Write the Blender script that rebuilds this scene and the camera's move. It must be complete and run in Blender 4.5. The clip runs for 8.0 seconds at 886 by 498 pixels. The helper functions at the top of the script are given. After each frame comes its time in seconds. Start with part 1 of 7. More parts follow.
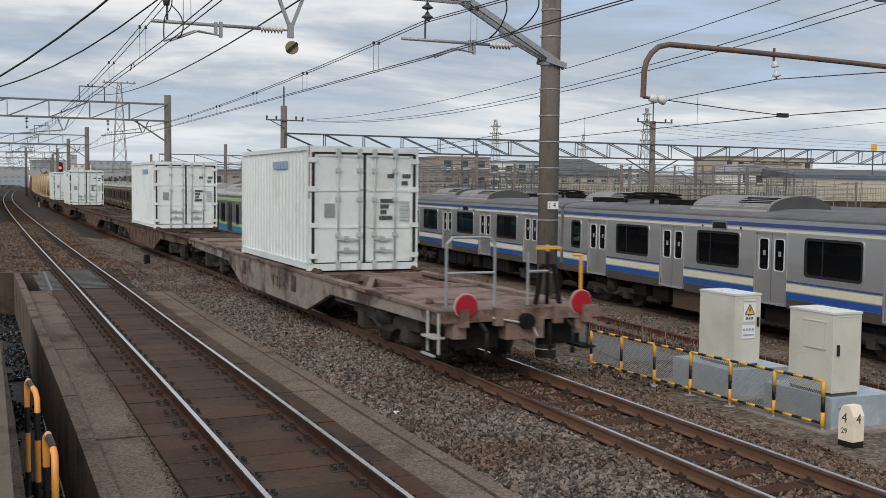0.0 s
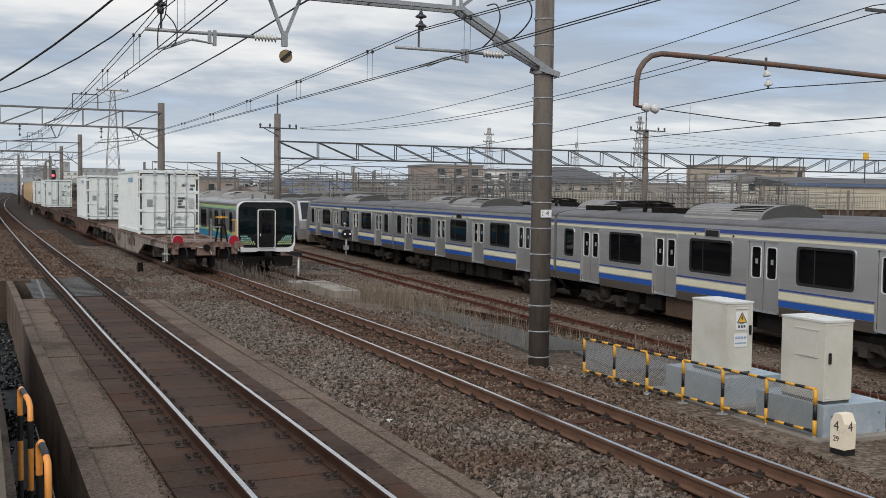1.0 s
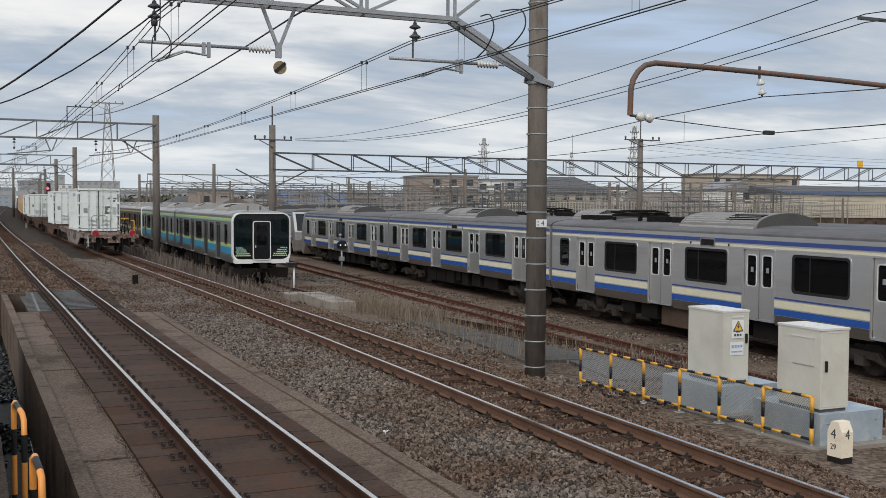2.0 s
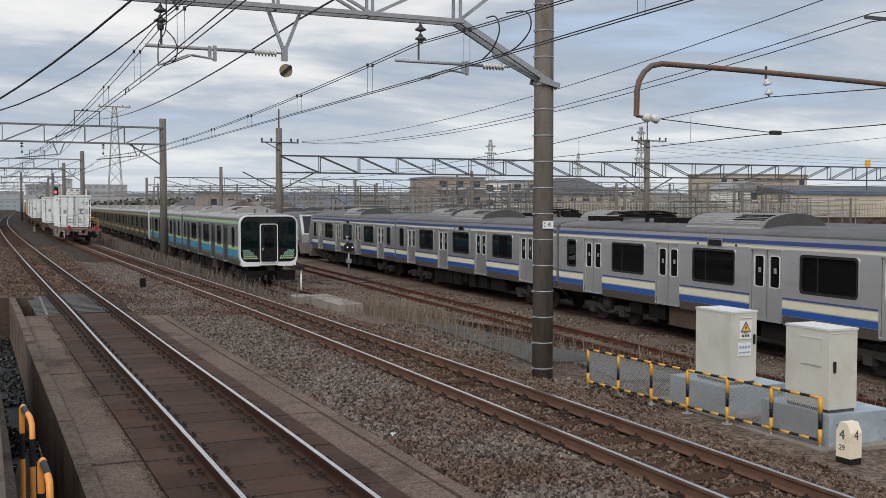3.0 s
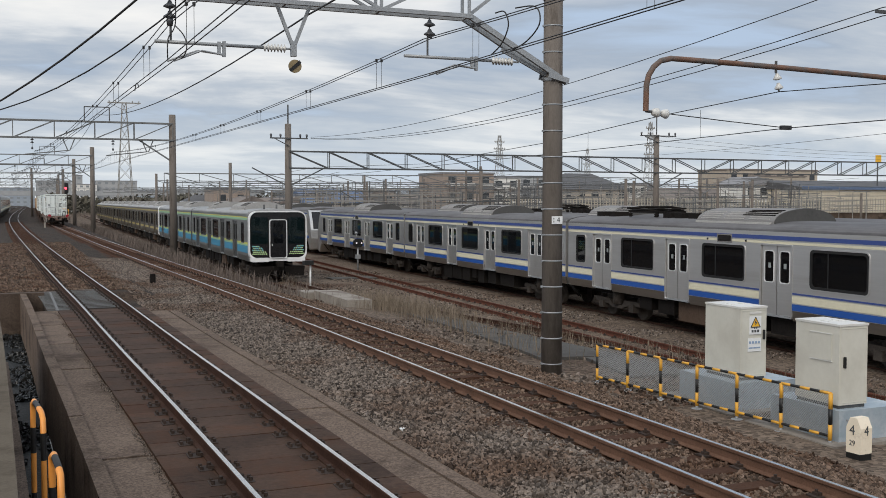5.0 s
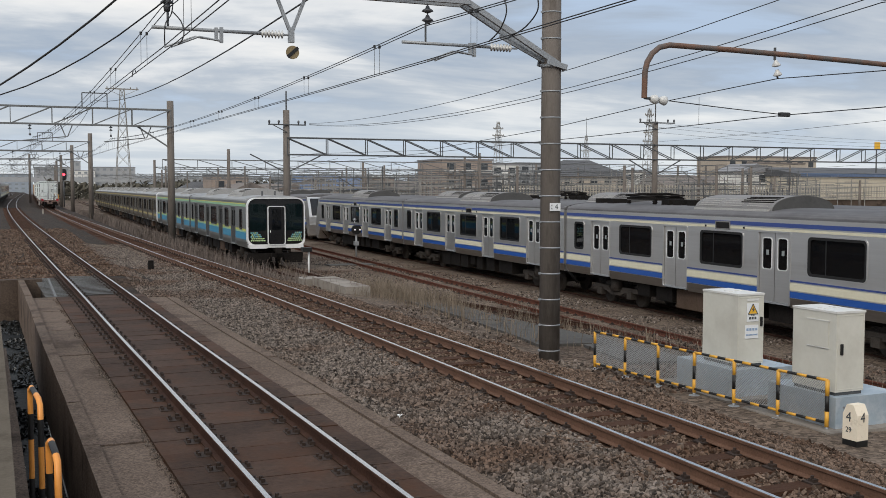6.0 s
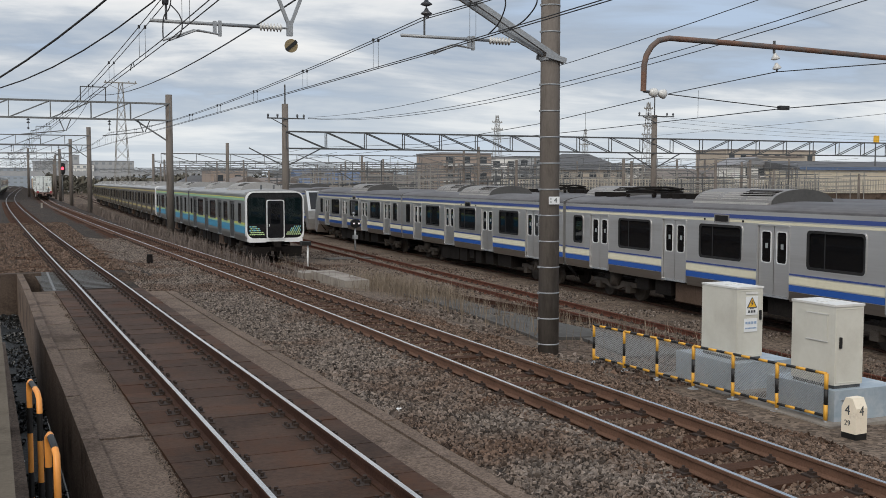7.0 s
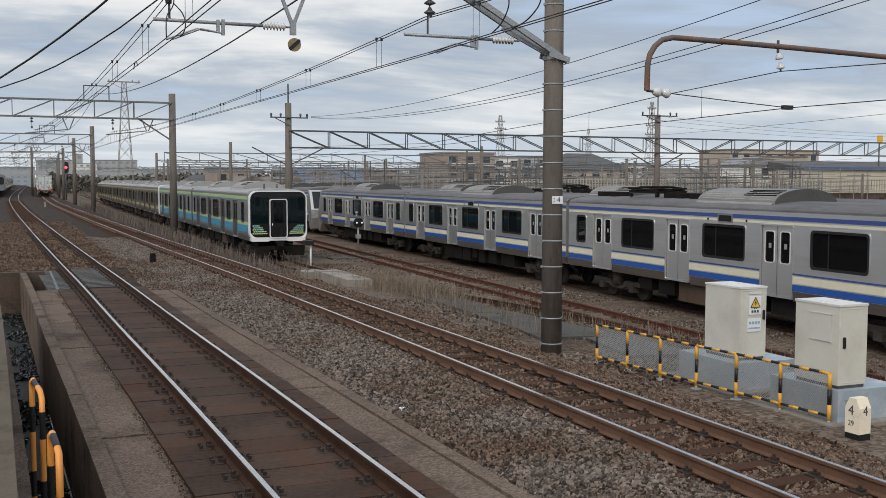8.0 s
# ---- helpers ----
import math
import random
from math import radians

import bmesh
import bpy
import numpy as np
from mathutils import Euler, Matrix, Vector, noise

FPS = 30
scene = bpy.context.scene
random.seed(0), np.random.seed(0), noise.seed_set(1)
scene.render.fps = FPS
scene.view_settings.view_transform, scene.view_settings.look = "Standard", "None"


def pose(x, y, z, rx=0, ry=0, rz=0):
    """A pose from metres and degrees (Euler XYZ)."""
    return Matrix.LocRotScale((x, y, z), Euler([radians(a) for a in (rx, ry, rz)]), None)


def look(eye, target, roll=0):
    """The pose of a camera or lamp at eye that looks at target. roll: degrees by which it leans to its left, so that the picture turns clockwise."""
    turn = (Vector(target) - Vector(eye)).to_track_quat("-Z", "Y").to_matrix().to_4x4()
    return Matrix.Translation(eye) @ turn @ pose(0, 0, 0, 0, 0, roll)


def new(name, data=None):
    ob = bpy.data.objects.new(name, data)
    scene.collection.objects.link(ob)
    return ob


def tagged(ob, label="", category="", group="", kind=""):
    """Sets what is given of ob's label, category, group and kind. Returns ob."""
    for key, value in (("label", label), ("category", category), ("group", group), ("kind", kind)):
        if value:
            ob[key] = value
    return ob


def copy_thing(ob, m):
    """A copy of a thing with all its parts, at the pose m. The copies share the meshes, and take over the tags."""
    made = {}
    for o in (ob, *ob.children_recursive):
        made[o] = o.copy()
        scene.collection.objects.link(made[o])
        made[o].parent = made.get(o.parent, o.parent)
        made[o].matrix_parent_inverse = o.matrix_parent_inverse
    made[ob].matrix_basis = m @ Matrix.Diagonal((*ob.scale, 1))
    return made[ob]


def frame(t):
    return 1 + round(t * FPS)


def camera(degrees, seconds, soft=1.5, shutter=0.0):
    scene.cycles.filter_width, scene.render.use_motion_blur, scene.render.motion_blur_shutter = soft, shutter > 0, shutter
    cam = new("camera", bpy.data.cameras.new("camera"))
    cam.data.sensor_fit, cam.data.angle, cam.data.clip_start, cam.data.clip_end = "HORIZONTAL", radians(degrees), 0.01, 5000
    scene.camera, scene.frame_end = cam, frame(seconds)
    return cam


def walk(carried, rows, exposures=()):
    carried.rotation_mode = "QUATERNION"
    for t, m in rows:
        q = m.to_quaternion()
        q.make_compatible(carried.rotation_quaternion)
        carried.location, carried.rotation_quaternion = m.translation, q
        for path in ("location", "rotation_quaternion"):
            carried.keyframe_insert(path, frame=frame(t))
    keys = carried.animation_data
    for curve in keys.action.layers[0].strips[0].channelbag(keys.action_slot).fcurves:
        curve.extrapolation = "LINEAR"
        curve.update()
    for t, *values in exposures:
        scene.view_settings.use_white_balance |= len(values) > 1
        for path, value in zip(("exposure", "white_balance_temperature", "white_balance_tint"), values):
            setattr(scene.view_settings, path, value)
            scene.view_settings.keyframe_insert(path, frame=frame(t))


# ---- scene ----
cam = camera(46.73, 8.0, soft=0.4, shutter=0.12)
walk(cam, [
    (0.0, pose(-0.025, 0.014, 2.688, 86.412, -0.657, -23.074)),
    (0.5, pose(-0.031, 0.006, 2.687, 86.411, -0.979, -22.947)),
    (1.0, pose(-0.035, -0.015, 2.694, 86.859, -0.720, -23.437)),
    (1.5, pose(-0.030, 0.000, 2.688, 87.283, -0.491, -23.823)),
    (3.0, pose(-0.016, -0.001, 2.696, 87.540, -0.063, -23.316)),
    (3.5, pose(-0.016, 0.006, 2.696, 87.601, -0.091, -23.259)),
    (4.0, pose(-0.023, -0.014, 2.704, 87.634, -0.281, -23.043)),
    (4.5, pose(-0.019, -0.015, 2.697, 87.653, -0.187, -22.809)),
    (5.0, pose(-0.018, -0.004, 2.690, 87.301, -0.012, -22.814)),
    (6.5, pose(0.000, -0.006, 2.692, 86.337, -0.088, -22.913)),
    (7.0, pose(-0.001, 0.002, 2.689, 86.210, -0.029, -22.945)),
    (7.5, pose(0.005, -0.003, 2.692, 86.134, 0.077, -22.883)),
    (8.0, pose(0.004, 0.016, 2.685, 86.180, -0.102, -22.775)),
])

# ---- light: a bright overcast sky with broken cloud, and a weak wide sun ----
SUN_ELEVATION, SUN_AZIMUTH = radians(39), radians(221)


def make_world():
    world = bpy.data.worlds.new("sky")
    scene.world = world
    world.use_nodes = True
    nt = world.node_tree
    nt.nodes.clear()
    n, link = nt.nodes.new, nt.links.new
    sky = n("ShaderNodeTexSky")
    sky.sky_type = "NISHITA"
    sky.sun_disc = False
    sky.sun_elevation, sky.sun_rotation = SUN_ELEVATION, SUN_AZIMUTH
    coord = n("ShaderNodeTexCoord")
    split = n("ShaderNodeSeparateXYZ")
    link(coord.outputs["Generated"], split.inputs[0])
    lift = n("ShaderNodeMath")
    lift.operation = "MAXIMUM"
    link(split.outputs[2], lift.inputs[0])
    lift.inputs[1].default_value = 0.0
    plus = n("ShaderNodeMath")
    plus.operation = "ADD"
    link(lift.outputs[0], plus.inputs[0])
    plus.inputs[1].default_value = 0.11
    flat = n("ShaderNodeVectorMath")
    flat.operation = "DIVIDE"
    link(coord.outputs["Generated"], flat.inputs[0])
    join = n("ShaderNodeCombineXYZ")
    for i in range(3):
        link(plus.outputs[0], join.inputs[i])
    link(join.outputs[0], flat.inputs[1])
    big = n("ShaderNodeTexNoise")
    big.inputs["Scale"].default_value, big.inputs["Detail"].default_value = 0.62, 9.0
    big.inputs["Roughness"].default_value, big.inputs["Distortion"].default_value = 0.56, 0.3
    shift = n("ShaderNodeMapping")
    shift.inputs["Location"].default_value = (3.7, 1.2, 0.0)
    shift.inputs["Rotation"].default_value = (0, 0, radians(24))
    shift.inputs["Scale"].default_value = (0.95, 1.3, 0.6)
    link(flat.outputs[0], shift.inputs[0])
    link(shift.outputs[0], big.inputs["Vector"])
    cover = n("ShaderNodeValToRGB")
    cr = cover.color_ramp
    cr.elements[0].position, cr.elements[0].color = 0.37, (0.45, 0.56, 0.72, 1)
    cr.elements[1].position, cr.elements[1].color = 0.69, (0.92, 0.91, 0.89, 1)
    for at, c in ((0.44, (0.39, 0.46, 0.56, 1)), (0.52, (0.52, 0.57, 0.635, 1)), (0.59, (0.75, 0.77, 0.79, 1))):
        e = cr.elements.new(at)
        e.color = c
    link(big.outputs["Fac"], cover.inputs[0])
    haze = n("ShaderNodeMapRange")
    haze.inputs["From Min"].default_value, haze.inputs["From Max"].default_value = 0.0, 0.10
    haze.inputs["To Min"].default_value, haze.inputs["To Max"].default_value = 0.75, 0.0
    link(split.outputs[2], haze.inputs["Value"])
    low = n("ShaderNodeMix")
    low.data_type = "RGBA"
    link(haze.outputs[0], low.inputs["Factor"])
    link(cover.outputs[0], low.inputs["A"])
    low.inputs["B"].default_value = (0.68, 0.745, 0.80, 1)
    dim = n("ShaderNodeVectorMath")
    dim.operation = "SCALE"
    link(sky.outputs[0], dim.inputs[0])
    dim.inputs["Scale"].default_value = 0.05
    mix = n("ShaderNodeMix")
    mix.data_type = "RGBA"
    mix.inputs["Factor"].default_value = 0.94
    link(dim.outputs[0], mix.inputs["A"])
    link(low.outputs["Result"], mix.inputs["B"])
    back = n("ShaderNodeBackground")
    link(mix.outputs["Result"], back.inputs["Color"])
    zenith = n("ShaderNodeMapRange")
    zenith.inputs["From Min"].default_value, zenith.inputs["From Max"].default_value = 0.2, 1.0
    zenith.inputs["To Min"].default_value, zenith.inputs["To Max"].default_value = 1.0, 1.4
    link(split.outputs[2], zenith.inputs["Value"])
    link(zenith.outputs[0], back.inputs["Strength"])
    out = n("ShaderNodeOutputWorld")
    link(back.outputs[0], out.inputs["Surface"])


make_world()
sun_data = bpy.data.lights.new("sun", "SUN")
sun_data.energy, sun_data.angle, sun_data.color = 1.65, radians(40), (1.0, 0.93, 0.83)
sun = new("sun", sun_data)
sun.matrix_world = look((-42, -48, 52), (0, 0, 0))
scene.view_settings.exposure = 0.09


# ---- materials ----
def material(name, a, b, rough=0.7, scale=4.0, bump=0.0, metal=0.0, fine=30.0, space="Object", stretch=(1, 1, 1), spots=None, vary=0.0, spec=0.5, pebble=0.0, grit=(0.45, 1.6), island=False):
    """Two colours mixed by noise at two scales; spots: (colour, amount, scale) of stains; vary: how far pieces differ."""
    m = bpy.data.materials.new(name)
    m.use_nodes = True
    nt = m.node_tree
    n, link = nt.nodes.new, nt.links.new
    p = nt.nodes["Principled BSDF"]
    p.inputs["Roughness"].default_value, p.inputs["Metallic"].default_value = rough, metal
    p.inputs["Specular IOR Level"].default_value = spec
    if space == "World":
        src = n("ShaderNodeNewGeometry").outputs["Position"]
    else:
        src = n("ShaderNodeTexCoord").outputs["Object"]
    mp = n("ShaderNodeMapping")
    mp.inputs["Scale"].default_value = stretch
    link(src, mp.inputs[0])
    coarse, small = n("ShaderNodeTexNoise"), n("ShaderNodeTexNoise")
    for t, s in ((coarse, scale), (small, fine)):
        t.inputs["Scale"].default_value, t.inputs["Detail"].default_value = s, 5.0
        t.inputs["Roughness"].default_value = 0.6
        link(mp.outputs[0], t.inputs["Vector"])
    half = n("ShaderNodeMath")
    half.operation = "MULTIPLY_ADD"
    link(small.outputs["Fac"], half.inputs[0])
    half.inputs[1].default_value = 0.5
    quarter = n("ShaderNodeMath")
    quarter.operation = "MULTIPLY"
    quarter.inputs[1].default_value = 0.5
    link(coarse.outputs["Fac"], quarter.inputs[0])
    link(quarter.outputs[0], half.inputs[2])
    ramp = n("ShaderNodeMapRange")
    ramp.inputs["From Min"].default_value, ramp.inputs["From Max"].default_value = 0.33, 0.67
    link(half.outputs[0], ramp.inputs["Value"])
    mix = n("ShaderNodeMix")
    mix.data_type = "RGBA"
    link(ramp.outputs[0], mix.inputs["Factor"])
    mix.inputs["A"].default_value, mix.inputs["B"].default_value = (*a, 1), (*b, 1)
    colour = mix.outputs["Result"]
    if spots:
        c, amount, s = spots
        st = n("ShaderNodeTexNoise")
        st.inputs["Scale"].default_value, st.inputs["Detail"].default_value = s, 6.0
        st.inputs["Roughness"].default_value = 0.65
        link(mp.outputs[0], st.inputs["Vector"])
        cut = n("ShaderNodeMapRange")
        cut.inputs["From Min"].default_value, cut.inputs["From Max"].default_value = 0.62 - 0.3 * amount, 0.76 - 0.3 * amount
        link(st.outputs["Fac"], cut.inputs["Value"])
        over = n("ShaderNodeMix")
        over.data_type = "RGBA"
        link(cut.outputs[0], over.inputs["Factor"])
        link(colour, over.inputs["A"])
        over.inputs["B"].default_value = (*c, 1)
        colour = over.outputs["Result"]
    if pebble:
        cell = n("ShaderNodeTexVoronoi")
        cell.inputs["Scale"].default_value = pebble
        link(mp.outputs[0], cell.inputs["Vector"])
        grey = n("ShaderNodeSeparateColor")
        link(cell.outputs["Color"], grey.inputs[0])
        tone = n("ShaderNodeMapRange")
        tone.inputs["To Min"].default_value, tone.inputs["To Max"].default_value = grit
        link(grey.outputs[0], tone.inputs["Value"])
        each = n("ShaderNodeVectorMath")
        each.operation = "SCALE"
        link(colour, each.inputs[0])
        link(tone.outputs[0], each.inputs["Scale"])
        colour = each.outputs[0]
    if vary:
        info = n("ShaderNodeObjectInfo")
        isle = n("ShaderNodeNewGeometry")
        add = n("ShaderNodeMath")
        add.operation = "ADD"
        if not island:
            link(info.outputs["Random"], add.inputs[0])
        else:
            add.inputs[0].default_value = 0.0
        link(isle.outputs["Random Per Island"], add.inputs[1])
        span = n("ShaderNodeMapRange")
        span.inputs["From Max"].default_value = 1.0 if island else 2.0
        span.inputs["To Min"].default_value, span.inputs["To Max"].default_value = 1.0 - vary, 1.0 + vary
        link(add.outputs[0], span.inputs["Value"])
        times = n("ShaderNodeVectorMath")
        times.operation = "SCALE"
        link(colour, times.inputs[0])
        link(span.outputs[0], times.inputs["Scale"])
        colour = times.outputs[0]
    link(colour, p.inputs["Base Color"])
    if bump:
        bp = n("ShaderNodeBump")
        bp.inputs["Strength"].default_value, bp.inputs["Distance"].default_value = min(1.0, bump), 0.02
        link(half.outputs[0], bp.inputs["Height"])
        link(bp.outputs[0], p.inputs["Normal"])
    return m


def glow(name, colour, strength):
    m = bpy.data.materials.new(name)
    m.use_nodes = True
    p = m.node_tree.nodes["Principled BSDF"]
    p.inputs["Base Color"].default_value = (*colour, 1)
    p.inputs["Emission Color"].default_value = (*colour, 1)
    p.inputs["Emission Strength"].default_value = strength
    return m


def window_glass(name, tint):
    m = bpy.data.materials.new(name)
    m.use_nodes = True
    p = m.node_tree.nodes["Principled BSDF"]
    p.inputs["Base Color"].default_value = (*tint, 1)
    p.inputs["Roughness"].default_value = 0.03
    p.inputs["IOR"].default_value = 1.45
    p.inputs["Transmission Weight"].default_value = 0.6
    return m


BALLAST = material("ballast_bed", (0.020, 0.016, 0.0135), (0.066, 0.053, 0.045), 0.95, 1.2, 1.0, fine=24, space="World", spots=((0.060, 0.038, 0.026), 0.28, 0.35), pebble=20, spec=0.12)
BALLAST_RUST = material("ballast_rusty_bed", (0.026, 0.015, 0.011), (0.070, 0.042, 0.029), 0.95, 1.5, 1.0, fine=26, space="World", spots=((0.058, 0.026, 0.014), 0.4, 0.5), pebble=20, spec=0.12)
STONE = material("ballast_stone", (0.088, 0.071, 0.060), (0.212, 0.177, 0.152), 0.85, 6, 0.0, fine=60, space="World", vary=0.78, spec=0.2, spots=((0.105, 0.070, 0.052), 0.50, 0.30), island=True)
STONE_RUST = material("ballast_stone_rusty", (0.076, 0.052, 0.039), (0.186, 0.133, 0.102), 0.9, 6, 0.0, fine=60, space="World", vary=0.65, spec=0.15, spots=((0.080, 0.044, 0.028), 0.36, 0.6), island=True)
DIRT = material("yard_dirt", (0.080, 0.060, 0.046), (0.178, 0.137, 0.107), 0.95, 0.8, 0.8, fine=14, space="World", spots=((0.060, 0.036, 0.024), 0.38, 0.25), pebble=16, spec=0.12)
RUST = material("rail_rust", (0.032, 0.016, 0.012), (0.079, 0.041, 0.028), 0.75, 3, 0.5, fine=40, space="World", metal=0.1, spec=0.12)
RUST_RED = material("rail_red_rust", (0.068, 0.026, 0.018), (0.136, 0.056, 0.037), 0.85, 3, 0.5, fine=40, space="World", spec=0.12)
RAIL_BROWN = material("rail_brown_rust", (0.092, 0.047, 0.029), (0.175, 0.096, 0.063), 0.7, 3, 0.4, fine=40, space="World", metal=0.1, spec=0.3)
RAILTOP = material("rail_polished_head", (0.50, 0.49, 0.48), (0.68, 0.67, 0.66), 0.25, 2, 0.0, metal=1.0, space="World")
SLEEPER = material("sleeper_wood", (0.048, 0.024, 0.015), (0.100, 0.053, 0.035), 0.85, 3, 0.6, fine=20, stretch=(1, 8, 4), vary=0.25, spec=0.12)
BOARD = material("crossing_board", (0.036, 0.022, 0.016), (0.090, 0.055, 0.040), 0.75, 1.1, 0.5, fine=16, space="World", spots=((0.080, 0.038, 0.022), 0.42, 0.8), vary=0.35, spec=0.12)
CONCRETE = material("concrete_weathered", (0.104, 0.076, 0.059), (0.185, 0.140, 0.112), 0.92, 0.9, 0.9, fine=40, space="World", spots=((0.062, 0.045, 0.036), 0.30, 0.7), vary=0.1, spec=0.12, pebble=48, grit=(0.68, 1.38))
CONCRETE_PALE = material("concrete_pale", (0.22, 0.195, 0.170), (0.32, 0.290, 0.255), 0.9, 1.3, 0.3, fine=24, space="World", spots=((0.15, 0.125, 0.105), 0.35, 1.1), vary=0.1, spec=0.2)
CONCRETE_DAMP = material("concrete_damp_grey", (0.072, 0.067, 0.062), (0.125, 0.118, 0.110), 0.85, 0.5, 0.2, fine=14, space="World", spots=((0.060, 0.055, 0.050), 0.4, 0.45), spec=0.15)
CONCRETE_DARK = material("concrete_stained", (0.058, 0.043, 0.034), (0.122, 0.092, 0.074), 0.92, 1.0, 0.6, fine=30, space="World", spots=((0.034, 0.025, 0.019), 0.38, 0.7), vary=0.12, spec=0.12, pebble=50, grit=(0.75, 1.28))
PLATFORM = material("platform_concrete", (0.092, 0.076, 0.058), (0.142, 0.118, 0.091), 0.88, 1.5, 0.4, fine=35, space="World", spots=((0.060, 0.048, 0.035), 0.35, 1.2), spec=0.12)
POLE = material("pole_concrete", (0.138, 0.120, 0.106), (0.188, 0.166, 0.149), 0.85, 0.8, 0.25, fine=22, space="World", stretch=(2, 2, 0.5), spots=((0.108, 0.092, 0.080), 0.35, 1.5), spec=0.12)
STEEL = material("galvanised_steel", (0.26, 0.275, 0.29), (0.37, 0.385, 0.40), 0.5, 3, 0.1, metal=0.35, fine=25)
STEEL_DARK = material("dark_steel", (0.062, 0.065, 0.067), (0.115, 0.118, 0.122), 0.6, 3, 0.1, metal=0.3, fine=25)
# Mid grey; on the distant yard gantries it carries painted haze.
STEEL_MID = material("weathered_hazed_grey_steel", (0.125, 0.130, 0.132), (0.195, 0.200, 0.203), 0.65, 2, 0.1, metal=0.2, fine=20)
IRON_RUST = material("rusty_pipe", (0.115, 0.058, 0.038), (0.21, 0.115, 0.078), 0.75, 2.5, 0.3, fine=24, spots=((0.105, 0.092, 0.085), 0.5, 1.2))
WIRE = material("wire_copper_dark", (0.035, 0.036, 0.038), (0.06, 0.06, 0.062), 0.5, 5, 0, metal=0.4)
PORCELAIN = material("insulator_porcelain", (0.52, 0.52, 0.51), (0.68, 0.68, 0.66), 0.25, 5, 0)
PORCELAIN_DARK = material("insulator_dark", (0.05, 0.055, 0.06), (0.10, 0.10, 0.11), 0.3, 5, 0)
STAINLESS = material("train_stainless", (0.60, 0.592, 0.580), (0.665, 0.657, 0.645), 0.34, 0.8, 0.02, metal=0.82, fine=6, stretch=(1, 0.15, 3), spots=((0.545, 0.528, 0.508), 0.3, 0.5))
DOOR_GREY = material("train_door_grey", (0.055, 0.058, 0.058), (0.085, 0.088, 0.087), 0.4, 0.8, 0.02, metal=0.5, fine=6)
STAINLESS_BROWN = material("train_stainless_dull", (0.085, 0.072, 0.055), (0.118, 0.101, 0.078), 0.4, 0.8, 0.02, metal=0.35, fine=6, stretch=(1, 0.15, 3), spots=((0.066, 0.055, 0.042), 0.35, 0.6))
# Darker than STAINLESS: grime, plus the dark ground's reflection put into the colour.
SKIRT = material("train_lower_side_grime_and_reflection", (0.260, 0.240, 0.220), (0.322, 0.300, 0.275), 0.36, 0.9, 0.05, metal=0.8, fine=8, stretch=(1, 0.2, 2), spots=((0.211, 0.186, 0.162), 0.4, 0.6))
ROOF = material("train_roof", (0.090, 0.086, 0.089), (0.144, 0.140, 0.144), 0.7, 0.7, 0.1, fine=9, stretch=(1, 0.4, 1), spots=((0.072, 0.068, 0.070), 0.45, 0.5))
ROOF_PALE = material("train_roof_pale", (0.25, 0.255, 0.26), (0.33, 0.335, 0.34), 0.6, 0.8, 0.05, fine=9)
AIRCON = material("aircon_casing", (0.175, 0.17, 0.168), (0.245, 0.235, 0.23), 0.7, 1.2, 0.1, fine=12)
AIRCON_PALE = material("aircon_casing_pale", (0.24, 0.237, 0.23), (0.33, 0.323, 0.315), 0.65, 1.2, 0.1, fine=12)
LOUVRE = material("aircon_louvre", (0.36, 0.35, 0.335), (0.50, 0.485, 0.465), 0.6, 2, 0.1, fine=14)
UNDER = material("underframe_black", (0.006, 0.005, 0.005), (0.020, 0.017, 0.015), 0.8, 2, 0.3, fine=18, spec=0.12)
BOGIE = material("bogie_grimy_brown", (0.030, 0.025, 0.021), (0.078, 0.066, 0.057), 0.75, 4, 0.3, fine=26, spec=0.2)
UNDER_BROWN = material("underframe_brown_box", (0.072, 0.048, 0.034), (0.116, 0.080, 0.060), 0.7, 2, 0.2, fine=16, spec=0.12)
GLASS = window_glass("train_window_glass", (0.012, 0.014, 0.017))
GLASS_CLEAR = window_glass("front_glass", (0.012, 0.026, 0.029))
# Stainless with the dark ground it mirrors put into a greyer base colour.
STAINLESS_GREY = material("train_stainless_grey", (0.185, 0.192, 0.190), (0.235, 0.242, 0.240), 0.36, 0.8, 0.02, metal=0.5, fine=6, stretch=(1, 0.15, 3), spots=((0.155, 0.158, 0.153), 0.3, 0.5))
# Light grey steel; for the far towers the haze is mixed into this colour.
FAR_STEEL = material("far_light_hazed_steel", (0.20, 0.192, 0.178), (0.31, 0.297, 0.275), 0.7, 1, 0, fine=4)
AIRCON_END = material("aircon_end_dark", (0.055, 0.054, 0.053), (0.085, 0.083, 0.081), 0.75, 1.2, 0.1, fine=12)
FASTENER = material("fastener_dark_rust", (0.018, 0.011, 0.008), (0.045, 0.026, 0.018), 0.8, 6, 0.3, fine=40, space="World")
BLACK = material("black_gloss", (0.008, 0.008, 0.009), (0.016, 0.016, 0.017), 0.15, 5, 0)
RUBBER = material("rubber_black", (0.006, 0.006, 0.006), (0.014, 0.013, 0.013), 0.8, 8, 0.1)
# Near-black, so that the shade inside the cars comes from the base colour.
INTERIOR = material("train_interior_painted_dim", (0.010, 0.010, 0.011), (0.018, 0.018, 0.018), 0.8, 2, 0)
BLUE = material("stripe_blue", (0.012, 0.075, 0.33), (0.018, 0.095, 0.38), 0.4, 2, 0, fine=9)
NAVY = material("stripe_navy", (0.035, 0.065, 0.24), (0.046, 0.082, 0.28), 0.4, 2, 0, fine=9)
CREAM = material("stripe_cream", (0.66, 0.62, 0.46), (0.74, 0.70, 0.54), 0.5, 2, 0, fine=9)
